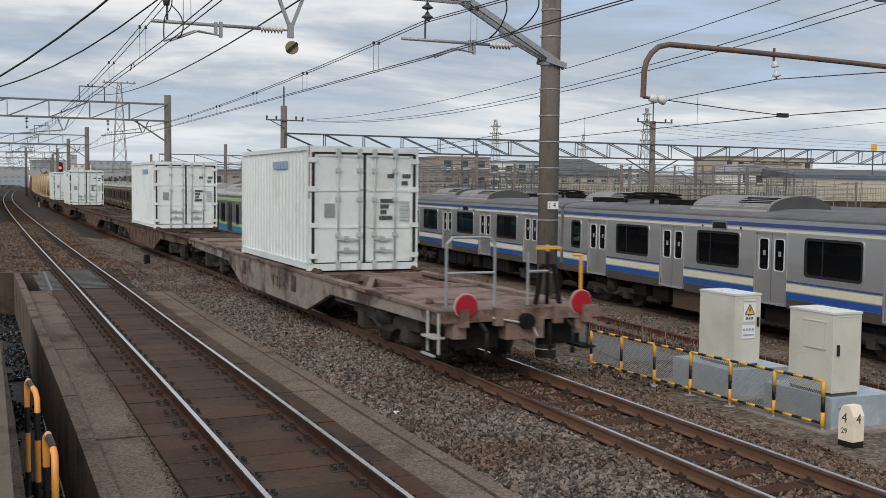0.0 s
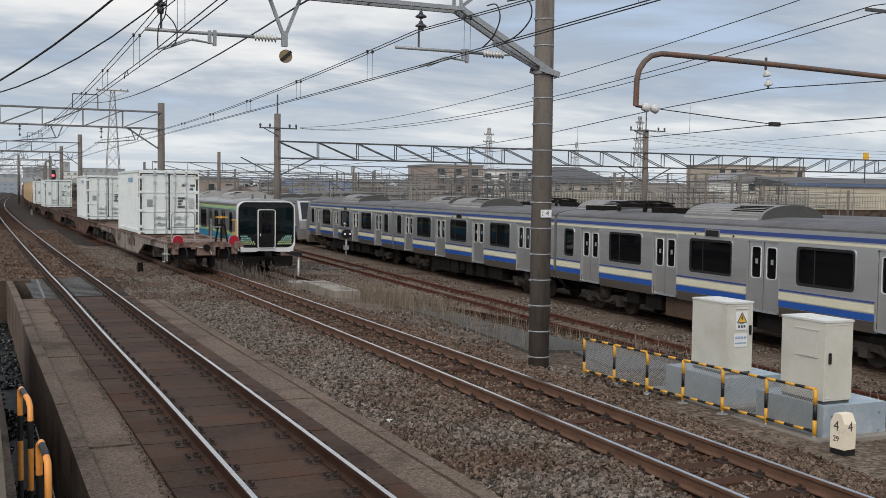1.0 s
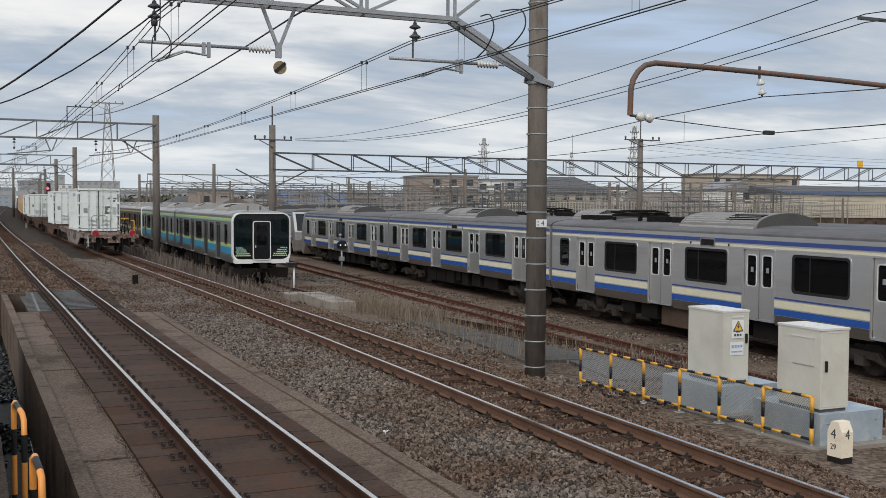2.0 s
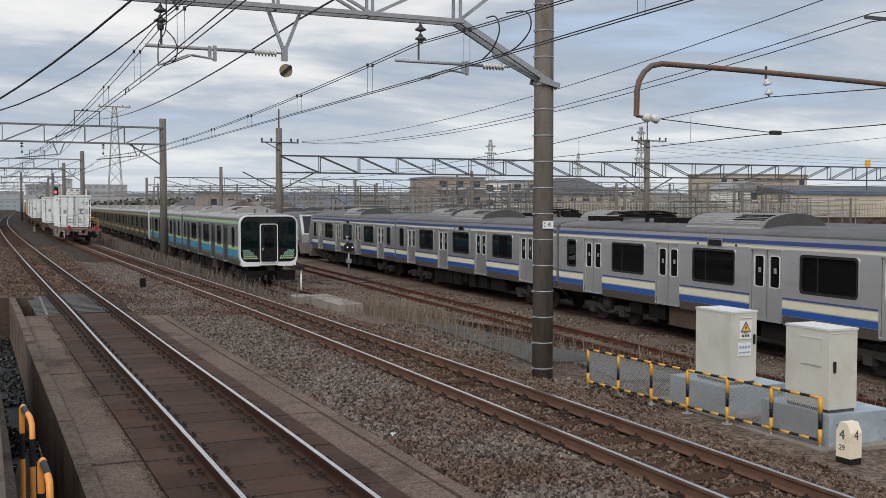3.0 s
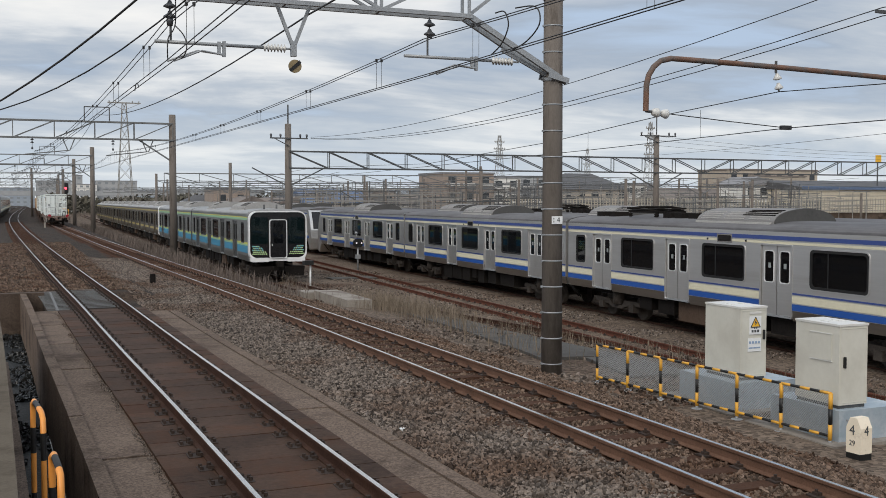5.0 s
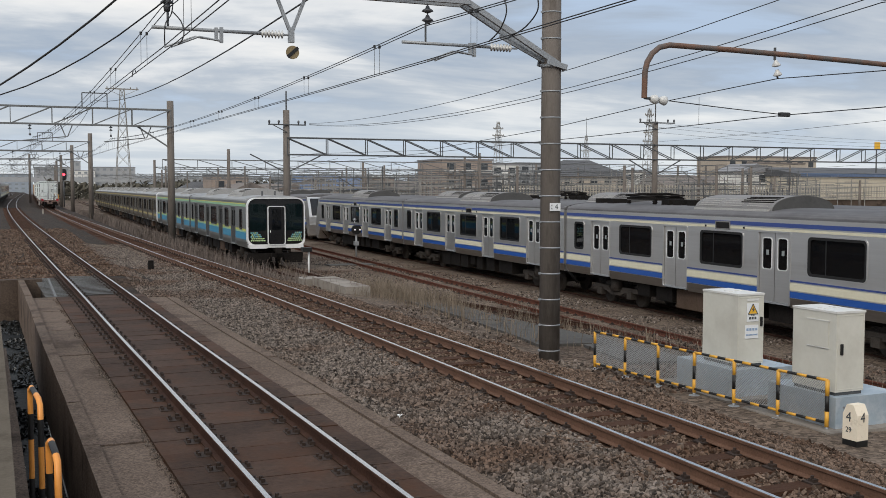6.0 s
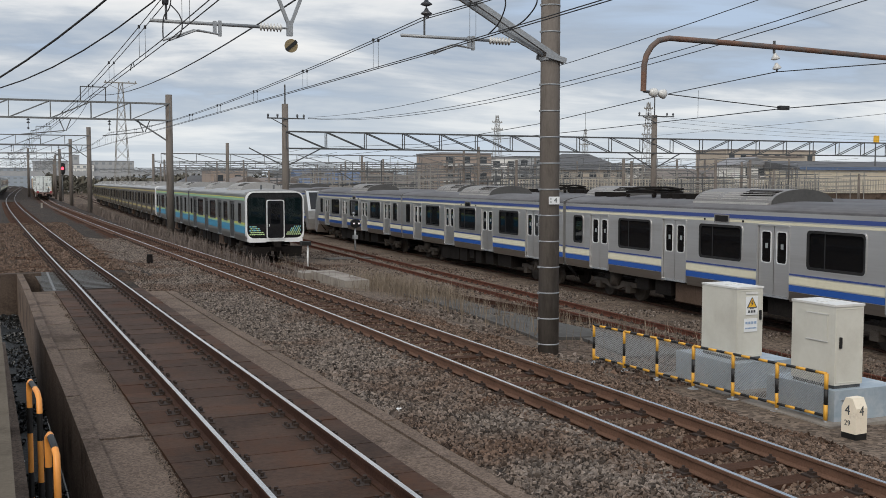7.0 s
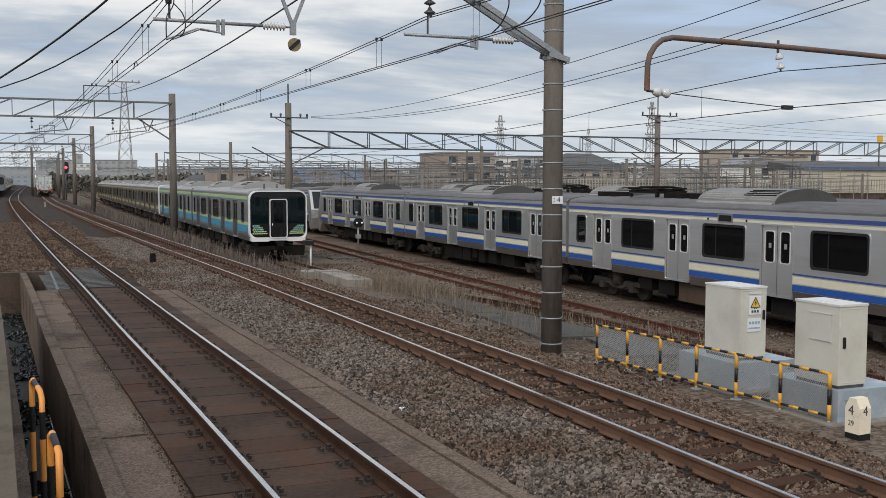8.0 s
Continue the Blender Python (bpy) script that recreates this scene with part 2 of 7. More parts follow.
GREEN = material("stripe_green", (0.25, 0.46, 0.28), (0.31, 0.52, 0.33), 0.45, 2, 0, fine=9)
YELLOW_STRIPE = material("stripe_yellow", (0.50, 0.52, 0.10), (0.57, 0.58, 0.14), 0.45, 2, 0, fine=9)
CYAN = material("stripe_cyan", (0.030, 0.22, 0.38), (0.042, 0.26, 0.42), 0.45, 2, 0, fine=9)
OCHRE = material("stripe_ochre", (0.36, 0.29, 0.11), (0.42, 0.34, 0.14), 0.5, 2, 0, fine=9)
WHITE = material("white_paint", (0.70, 0.71, 0.71), (0.78, 0.78, 0.78), 0.4, 1.5, 0.03, fine=12)
CONTAINER = material("container_white", (0.700, 0.749, 0.738), (0.784, 0.822, 0.811), 0.5, 0.9, 0.04, fine=9, spots=((0.636, 0.655, 0.624), 0.30, 0.8))
CONTAINER_SEAL = material("container_seal_black", (0.010, 0.011, 0.012), (0.024, 0.025, 0.026), 0.7, 5, 0)
CONTAINER_ROD = material("container_rod_grey", (0.40, 0.44, 0.44), (0.52, 0.55, 0.55), 0.5, 6, 0.05, fine=25)
RUST_EDGE = material("container_rust", (0.30, 0.17, 0.09), (0.50, 0.40, 0.30), 0.8, 6, 0.2, fine=30)
PRINT_DARK = material("print_dark", (0.05, 0.055, 0.06), (0.08, 0.085, 0.09), 0.6, 8, 0)
PRINT_BLUE = material("print_blue", (0.240, 0.341, 0.504), (0.320, 0.419, 0.564), 0.6, 8, 0)
PRINT_GREY = material("print_grey", (0.24, 0.26, 0.26), (0.30, 0.32, 0.32), 0.6, 8, 0)
WAGON = material("wagon_rust", (0.085, 0.050, 0.036), (0.195, 0.128, 0.100), 0.85, 1.8, 0.5, fine=16, spots=((0.042, 0.023, 0.016), 0.46, 1.6), spec=0.12)
# Pinkish rust, lightened so that skylight on the tail deck is in the colour.
WAGON_PINK = material("wagon_deck_skylit_pink", (0.150, 0.098, 0.080), (0.275, 0.200, 0.170), 0.85, 1.6, 0.4, fine=16, spots=((0.070, 0.042, 0.032), 0.42, 1.2), spec=0.15)
WAGON_DARK = material("wagon_dark_rust", (0.045, 0.028, 0.021), (0.115, 0.075, 0.058), 0.88, 1.8, 0.5, fine=16, spots=((0.026, 0.016, 0.012), 0.46, 1.6), spec=0.12)
WAGON_SIDE = material("wagon_side_faded", (0.18, 0.140, 0.115), (0.34, 0.295, 0.255), 0.85, 1.5, 0.3, fine=14, spots=((0.060, 0.036, 0.027), 0.45, 1.3))
TANK = material("tank_tan", (0.42, 0.30, 0.17), (0.55, 0.42, 0.27), 0.6, 1.5, 0.1, fine=10)
BOX_RED = material("box_dark_red", (0.16, 0.06, 0.055), (0.24, 0.10, 0.085), 0.7, 1.5, 0.1, fine=10)
LAMP_RED = material("tail_disc_red", (0.302, 0.006, 0.021), (0.360, 0.009, 0.027), 0.35, 4, 0)
LAMP_RIM = material("tail_disc_rim", (0.5, 0.45, 0.45), (0.6, 0.55, 0.55), 0.5, 4, 0)
SAFETY_YELLOW = material("safety_yellow", (0.66, 0.33, 0.035), (0.76, 0.40, 0.05), 0.5, 5, 0.03, fine=30)
SAFETY_ORANGE = material("safety_orange", (0.72, 0.27, 0.05), (0.80, 0.33, 0.07), 0.45, 5, 0.03, fine=30)
SAFETY_BLACK = material("safety_black", (0.006, 0.006, 0.006), (0.012, 0.012, 0.012), 0.5, 5, 0.03, fine=30)
MESH_WIRE = material("mesh_wire", (0.303, 0.308, 0.308), (0.374, 0.380, 0.380), 0.5, 5, 0, metal=0.2)
CABINET = material("cabinet_beige", (0.56, 0.545, 0.48), (0.62, 0.605, 0.54), 0.5, 1.0, 0.03, fine=14, spots=((0.52, 0.50, 0.44), 0.3, 0.9))
CABINET_LID = material("cabinet_lid", (0.62, 0.61, 0.58), (0.70, 0.69, 0.66), 0.5, 2, 0.03, fine=14)
PLINTH = material("plinth_galvanised", (0.33, 0.40, 0.46), (0.42, 0.49, 0.55), 0.5, 2.2, 0.06, metal=0.25, fine=12, spots=((0.47, 0.52, 0.56), 0.4, 3))
SIGN_WHITE = material("sign_white", (0.74, 0.75, 0.76), (0.79, 0.80, 0.80), 0.5, 8, 0)
SIGN_YELLOW = material("sign_yellow", (0.80, 0.44, 0.03), (0.85, 0.48, 0.04), 0.5, 8, 0)
POST_CREAM = material("post_cream", (0.80, 0.70, 0.55), (0.85, 0.76, 0.62), 0.6, 4, 0.05, fine=30, spots=((0.62, 0.52, 0.40), 0.2, 6))
BROWN_DISC = material("marker_disc_brown", (0.20, 0.15, 0.075), (0.26, 0.20, 0.11), 0.6, 6, 0)
GRASS_DRY = material("dry_grass", (0.150, 0.118, 0.090), (0.275, 0.225, 0.172), 0.95, 3, 0, vary=0.4, fine=12, spec=0.12)
BRUSH = material("dry_brush", (0.095, 0.077, 0.068), (0.175, 0.143, 0.125), 0.95, 3, 0, vary=0.4, fine=12, spec=0.12)
WOODS = material("bare_winter_wood", (0.060, 0.058, 0.046), (0.115, 0.105, 0.085), 0.95, 0.5, 0, vary=0.5, fine=3, spec=0.1, island=True)
GRASS_GREEN = material("green_weed", (0.10, 0.16, 0.03), (0.17, 0.23, 0.05), 0.8, 3, 0, vary=0.3)
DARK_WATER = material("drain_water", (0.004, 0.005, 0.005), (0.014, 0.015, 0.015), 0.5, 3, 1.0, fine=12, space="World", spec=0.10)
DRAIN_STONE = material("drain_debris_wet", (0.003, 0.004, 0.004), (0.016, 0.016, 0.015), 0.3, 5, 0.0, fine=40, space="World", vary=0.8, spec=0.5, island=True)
SIGNAL_RED = glow("signal_red_lamp", (1.0, 0.03, 0.05), 6.0)
LAMP_WHITE = glow("signal_white_lamp", (1.0, 0.90, 0.95), 0.25)
DOT_LIME = material("dot_lime", (0.55, 0.75, 0.35), (0.62, 0.80, 0.42), 0.5, 8, 0)
DOT_CYAN = material("dot_cyan", (0.22, 0.58, 0.66), (0.28, 0.64, 0.70), 0.5, 8, 0)


# ---- mesh helpers ----
def box(bm, x0, x1, y0, y1, z0, z1, m=None):
    v = [bm.verts.new(p) for p in ((x0, y0, z0), (x1, y0, z0), (x1, y1, z0), (x0, y1, z0), (x0, y0, z1), (x1, y0, z1), (x1, y1, z1), (x0, y1, z1))]
    if m is not None:
        for q in v:
            q.co = m @ q.co
    for f in ((3, 2, 1, 0), (4, 5, 6, 7), (0, 1, 5, 4), (1, 2, 6, 5), (2, 3, 7, 6), (3, 0, 4, 7)):
        bm.faces.new([v[i] for i in f])
    return v


def rod(bm, p, q, r, n=8, r2=None):
    """A round bar from p to q."""
    p, q = Vector(p), Vector(q)
    d = q - p
    rot = d.to_track_quat("Z", "Y").to_matrix()
    r2 = r if r2 is None else r2
    a, b = [], []
    for i in range(n):
        c = Vector((math.cos(2 * math.pi * i / n), math.sin(2 * math.pi * i / n), 0))
        a.append(bm.verts.new(p + rot @ (c * r)))
        b.append(bm.verts.new(q + rot @ (c * r2)))
    for i in range(n):
        j = (i + 1) % n
        f = bm.faces.new((a[i], a[j], b[j], b[i]))
        f.smooth = n > 6
    bm.faces.new(a[::-1])
    bm.faces.new(b)


def bar(bm, p, q, w, h=None):
    """A square bar from p to q."""
    p, q = Vector(p), Vector(q)
    h = w if h is None else h
    d = q - p
    up = Vector((0, 0, 1)) if abs(d.normalized().z) < 0.95 else Vector((0, 1, 0))
    side = d.cross(up).normalized() * w / 2
    top = side.cross(d).normalized() * h / 2
    v = [bm.verts.new(c + s * side + t * top) for c in (p, q) for s, t in ((-1, -1), (1, -1), (1, 1), (-1, 1))]
    for f in ((3, 2, 1, 0), (4, 5, 6, 7), (0, 1, 5, 4), (1, 2, 6, 5), (2, 3, 7, 6), (3, 0, 4, 7)):
        bm.faces.new([v[i] for i in f])


def lathe(bm, rings, origin=(0, 0, 0), axis=(0, 0, 1), n=12):
    """A turned shape: rings of (distance along the axis, radius)."""
    rot = Vector(axis).to_track_quat("Z", "Y").to_matrix()
    o = Vector(origin)
    rows = []
    for h, r in rings:
        rows.append([bm.verts.new(o + rot @ Vector((r * math.cos(2 * math.pi * i / n), r * math.sin(2 * math.pi * i / n), h))) for i in range(n)])
    for a, b in zip(rows, rows[1:]):
        for i in range(n):
            f = bm.faces.new((a[i], a[(i + 1) % n], b[(i + 1) % n], b[i]))
            f.smooth = True
    bm.faces.new(rows[0][::-1])
    bm.faces.new(rows[-1])


def prism(bm, outline, y0, y1, axis="y", smooth=False):
    """An outline of (x, z) drawn out along y, or of (y, z) along x, or (x, y) along z."""
    def at(a, b, d):
        return {"y": (a, d, b), "x": (d, a, b), "z": (a, b, d)}[axis]
    u = [bm.verts.new(at(a, b, y0)) for a, b in outline]
    w = [bm.verts.new(at(a, b, y1)) for a, b in outline]
    k = len(outline)
    for i in range(k):
        f = bm.faces.new((u[i], u[(i + 1) % k], w[(i + 1) % k], w[i]))
        f.smooth = smooth
    bm.faces.new(u[::-1])
    bm.faces.new(w)


def rounded(a0, a1, b0, b1, r, k=4):
    pts = []
    for ca, cb, s in ((a1 - r, b0 + r, -90), (a1 - r, b1 - r, 0), (a0 + r, b1 - r, 90), (a0 + r, b0 + r, 180)):
        for i in range(k + 1):
            t = radians(s + 90 * i / k)
            pts.append((ca + r * math.cos(t), cb + r * math.sin(t)))
    return pts


def ring(bm, outer, inner, d0, d1, axis="x"):
    """A frame between two outlines of equally many points."""
    def at(a, b, d):
        return {"y": (a, d, b), "x": (d, a, b), "z": (a, b, d)}[axis]
    k = len(outer)
    rows = [[bm.verts.new(at(a, b, d)) for a, b in o] for o, d in ((outer, d0), (outer, d1), (inner, d1), (inner, d0))]
    for r, s in zip(rows, rows[1:] + rows[:1]):
        for i in range(k):
            bm.faces.new((r[i], r[(i + 1) % k], s[(i + 1) % k], s[i]))


def chamfer(bm, w, seg=1):
    bmesh.ops.bevel(bm, geom=[e for e in bm.edges if len(e.link_faces) == 2 and e.calc_face_angle(0) > 0.6], offset=w, segments=seg, affect="EDGES", clamp_overlap=True)


def mesh_of(bm, name, mat):
    bmesh.ops.recalc_face_normals(bm, faces=bm.faces)
    me = bpy.data.meshes.new(name)
    bm.to_mesh(me)
    bm.free()
    me.materials.append(mat)
    return me


def part(name, bm, mat, parent=None, label=""):
    ob = new(name, mesh_of(bm, name, mat))
    if parent is not None:
        ob.parent = parent
    return tagged(ob, label)


def share(name, mesh, parent, m):
    """One more piece on a mesh that alike pieces share."""
    ob = new(name, mesh)
    ob.parent = parent
    ob.matrix_basis = m
    return ob


def thing(name, label, category, group="", kind=""):
    return tagged(new(name), label, category, group, kind)


def wire(name, pts, r, mat=None, parent=None):
    cu = bpy.data.curves.new(name, "CURVE")
    cu.dimensions, cu.bevel_depth, cu.bevel_resolution, cu.use_fill_caps = "3D", r, 1, True
    sp = cu.splines.new("POLY")
    sp.points.add(len(pts) - 1)
    for q, p in zip(sp.points, pts):
        q.co = (*p, 1)
    cu.materials.append(mat or WIRE)
    ob = new(name, cu)
    if parent is not None:
        ob.parent = parent
    return ob


def sagging(p, q, sag, n=14):
    p, q = Vector(p), Vector(q)
    return [p.lerp(q, i / n) - Vector((0, 0, sag * 4 * (i / n) * (1 - i / n))) for i in range(n + 1)]


def smooth_line(knots):
    """A smooth function through knots (position along the track, offset)."""
    ys, xs = [k[0] for k in knots], [k[1] for k in knots]
    n = len(knots)
    tan = [(xs[min(i + 1, n - 1)] - xs[max(i - 1, 0)]) / (ys[min(i + 1, n - 1)] - ys[max(i - 1, 0)]) for i in range(n)]

    def at(y):
        i = 0
        while i < n - 2 and y > ys[i + 1]:
            i += 1
        h = ys[i + 1] - ys[i]
        t = (y - ys[i]) / h
        if t < 0:
            return xs[0] + tan[0] * (y - ys[0])
        if t > 1:
            return xs[-1] + tan[-1] * (y - ys[-1])
        return (2 * t ** 3 - 3 * t * t + 1) * xs[i] + (t ** 3 - 2 * t * t + t) * h * tan[i] + (3 * t * t - 2 * t ** 3) * xs[i + 1] + (t ** 3 - t * t) * h * tan[i + 1]
    return at


# Centre lines of the tracks; the head of the first track's rails is at height 0.
near_line = smooth_line([(-80, 3.2), (0, 2.68), (8.3, 2.58), (13.7, 2.48), (19.3, 2.34), (28.4, 2.15), (35, 1.98), (56, 1.50), (84, 0.96), (112, 0.55), (152, 0.26), (215, 0.75), (272, 1.75), (350, 3.2), (520, 6.4)])
main_line = smooth_line([(-80, 7.3), (0, 7.06), (15, 7.01), (28, 6.82), (37, 6.60), (49, 6.26), (60, 6.02), (81, 5.62), (126, 5.02), (160, 5.10), (193, 5.48), (250, 6.4), (350, 8.2), (520, 11.4)])
siding_line = smooth_line([(-80, 12.1), (30, 16.9), (62, 18.3), (180, 23.4), (420, 33.8)])
stock_line = smooth_line([(-80, 16.5), (31.8, 21.12), (180, 27.26), (420, 37.2)])
green_line = smooth_line([(24, 15.6), (34, 14.05), (42, 12.75), (51, 12.40), (91, 13.28), (180, 15.3), (420, 20.6)])
left_line = smooth_line([(60, -3.6), (120, -2.9), (200, -2.2), (300, -1.2), (520, 2.5)])
MAIN_Z, SIDING_Z, STOCK_Z, GREEN_Z = -0.17, -1.42, -1.52, -1.36


# ---- ground ----
def step(knots, x):
    for (a, u), (b, v) in zip(knots, knots[1:]):
        if x <= b:
            t = max(0.0, (x - a) / (b - a))
            return u + (v - u) * t
    return knots[-1][1]


NEAR_SECTION = [(-600, -1.4), (0.78, -1.4), (0.80, -0.36), (3.5, -0.36), (4.1, -0.34), (5.3, -0.37), (5.9, -0.335), (6.5, -0.362), (7.5, -0.362), (8.1, -0.345), (8.6, -0.44), (9.3, -0.66), (10, -0.71), (12.2, -0.74), (13.2, -0.95), (15.0, -1.56), (40, -1.68), (900, -1.75)]
MID_SECTION = [(-600, -1.4), (0.78, -1.4), (0.80, -0.36), (3.5, -0.36), (5.0, -0.40), (5.7, -0.345), (6.3, -0.362), (7.2, -0.362), (7.9, -0.36), (8.6, -0.52), (10, -0.90), (12.5, -1.2), (15.0, -1.56), (40, -1.68), (900, -1.75)]
FAR_SECTION = [(-600, -0.6), (-6, -0.5), (-1, -0.18), (3.2, -0.18), (4.2, -0.34), (7.2, -0.40), (8.2, -0.8), (10, -1.42), (15.0, -1.56), (40, -1.68), (900, -1.75)]


def ground_at(x, y):
    near, mid, far = step(NEAR_SECTION, x), step(MID_SECTION, x), step(FAR_SECTION, x)
    if y < 20:
        return near
    if y < 33:
        t = (y - 20) / 13
        return near + (mid - near) * t
    if x < 4:
        return far if y > 33.35 else mid + (far - mid) * (y - 33.0) / 0.35
    t = min(1.0, (y - 33) / 14)
    return mid + (far - mid) * t


def build_ground():
    xs = [-600, -200, -60, -20, -6, -2, -0.6, 0.0, 0.4, 0.78, 0.80, 1.4]
    xs += [1.9 + 0.35 * i for i in range(40)] + [16 + i for i in range(14)] + [32, 36, 40, 50, 70, 100, 150, 250, 450, 900]
    ys = [-120, -60, -20, -5] + [0.75 * i for i in range(44)] + [33.0, 33.35] + [34 + 0.8 * i for i in range(45)] + [72 + 4 * i for i in range(40)] + [240, 270, 300, 350, 400, 500, 700, 1000, 1600, 3000]
    bm = bmesh.new()
    grid = []
    for y in ys:
        line = []
        for x in xs:
            z = ground_at(x, y)
            if 4.1 < x < 40 and y < 90:
                z += 0.035 * noise.noise((x * 1.1, y * 0.9, 0)) + 0.02 * noise.noise((x * 3.1, y * 2.9, 4))
            line.append(bm.verts.new((x, y, z)))
        grid.append(line)
    for j in range(len(ys) - 1):
        for i in range(len(xs) - 1):
            f = bm.faces.new((grid[j][i], grid[j][i + 1], grid[j + 1][i + 1], grid[j + 1][i]))
            x = (xs[i] + xs[i + 1]) / 2
            y = ys[j]
            f.smooth = x > 1
            main = abs(x - main_line(y)) < 1.25
            f.material_index = 1 if main else (0 if x < 8.9 and x > -5 else 2)
    me = bpy.data.meshes.new("ground")
    bm.to_mesh(me)
    bm.free()
    for m in (BALLAST, BALLAST_RUST, DIRT):
        me.materials.append(m)
    return tagged(new("ground", me), "brown-grey ballast and bare yard dirt", "ground", kind="structure")


ground = build_ground()

RAIL = [(-0.0635, -0.153), (0.0635, -0.153), (0.0635, -0.141), (0.014, -0.122), (0.009, -0.045), (0.0325, -0.032), (0.0325, -0.004), (0.026, 0.0), (-0.026, 0.0), (-0.0325, -0.004), (-0.0325, -0.032), (-0.009, -0.045), (-0.014, -0.122), (-0.0635, -0.141)]
HEAD = [(-0.025, -0.004), (0.025, -0.004), (0.025, 0.002), (-0.025, 0.002)]


def sweep(bm, outline, line, off, z, ys):
    rows = []
    for y in ys:
        slope = (line(y + 0.2) - line(y - 0.2)) / 0.4
        rows.append([bm.verts.new((line(y) + off + a, y - slope * (off + a), z + b)) for a, b in outline])
    k = len(outline)
    for r, s in zip(rows, rows[1:]):
        for i in range(k):
            bm.faces.new((r[i], r[(i + 1) % k], s[(i + 1) % k], s[i]))
    bm.faces.new(rows[0][::-1])
    bm.faces.new(rows[-1])


def stations(y0, y1):
    ys, y = [], y0
    while y < y1:
        ys.append(y)
        y += 1.5 if y < 60 else (4 if y < 200 else 15)
    return ys + [y1]


def sleeper_mesh(name, w, l, h, mat):
    bm = bmesh.new()
    box(bm, -l / 2, l / 2, -w / 2, w / 2, -h, 0)
    chamfer(bm, 0.012)
    return mesh_of(bm, name, mat)


SLEEPER_MESH = sleeper_mesh("sleeper", 0.22, 2.1, 0.14, SLEEPER)


def build_track(name, line, z, y0, y1, sleeper_from, sleeper_to, label, rail_mat=None, polished=True):
    t = thing(name, label, "railway track", kind="structure")
    ys = stations(y0, y1)
    for off in (-0.566, 0.566):
        bm = bmesh.new()
        sweep(bm, RAIL, line, off, z, ys)
        r = part("rail", bm, rail_mat or RUST, t)
        bm = bmesh.new()
        sweep(bm, HEAD, line, off, z, ys)
        part("running_surface", bm, RAILTOP if polished else rail_mat, r, "polished steel running surface" if polished else "")
    y, k = sleeper_from, 0
    while y < sleeper_to:
        a = math.atan((line(y + 0.2) - line(y - 0.2)) / 0.4)
        share("sleeper", SLEEPER_MESH, t, pose(line(y) + random.uniform(-0.02, 0.02), y, z - 0.165 + random.uniform(-0.006, 0.006), 0, 0, -math.degrees(a) + random.uniform(-0.6, 0.6)))
        y += 0.61
    # fastenings: a base plate, two clips and bolts at each sleeper
    bm = bmesh.new()
    y = sleeper_from if sleeper_from < 30 else 6.0
    while y < min(sleeper_to, 60):
        for off in (-0.566, 0.566):
            x = line(y) + off
            for s in (-1, 1):
                w = 1.35 if sleeper_from > 30 else 1.0
                box(bm, x + s * 0.115 * w - 0.05 * w, x + s * 0.115 * w + 0.05 * w, y - 0.085 * w, y + 0.085 * w, z - 0.162, z - 0.142)
                box(bm, x + s * 0.092 - 0.030, x + s * 0.092 + 0.030, y - 0.04 * w, y + 0.04 * w, z - 0.150, z - 0.112)
                rod(bm, (x + s * 0.105, y + 0.03 * (w - 1), z - 0.15), (x + s * 0.105, y, z - 0.080), 0.018 * w, 6)
                if w > 1:
                    rod(bm, (x + s * 0.19, y + 0.05, z - 0.15), (x + s * 0.19, y + 0.05, z - 0.105), 0.020, 6)
                    rod(bm, (x + s * 0.19, y - 0.05, z - 0.15), (x + s * 0.19, y - 0.05, z - 0.105), 0.020, 6)
        y += 0.61
    if len(bm.verts):
        tagged(part("rail_fastening", bm, FASTENER, t), kind="stuff")
    return t


main_track = build_track("main_track", main_line, MAIN_Z, -60, 520, 5.0, 120, "worn railway track with bright rail heads on rusty ballast", RAIL_BROWN)
siding_track = build_track("siding_track", siding_line, SIDING_Z, -40, 300, 12, 75, "disused siding track with red rusted rails", RUST_RED, False)
stock_track = build_track("stock_track", stock_line, STOCK_Z, -40, 300, 12, 60, "yard track under the parked commuter train", RUST, False)
green_track = build_track("green_track", green_line, GREEN_Z, 26, 300, 30, 60, "yard track branching to the siding", RUST, False)
left_track = build_track("far_track", left_line, 0.0, 60, 520, 60, 90, "railway track curving into the distance")


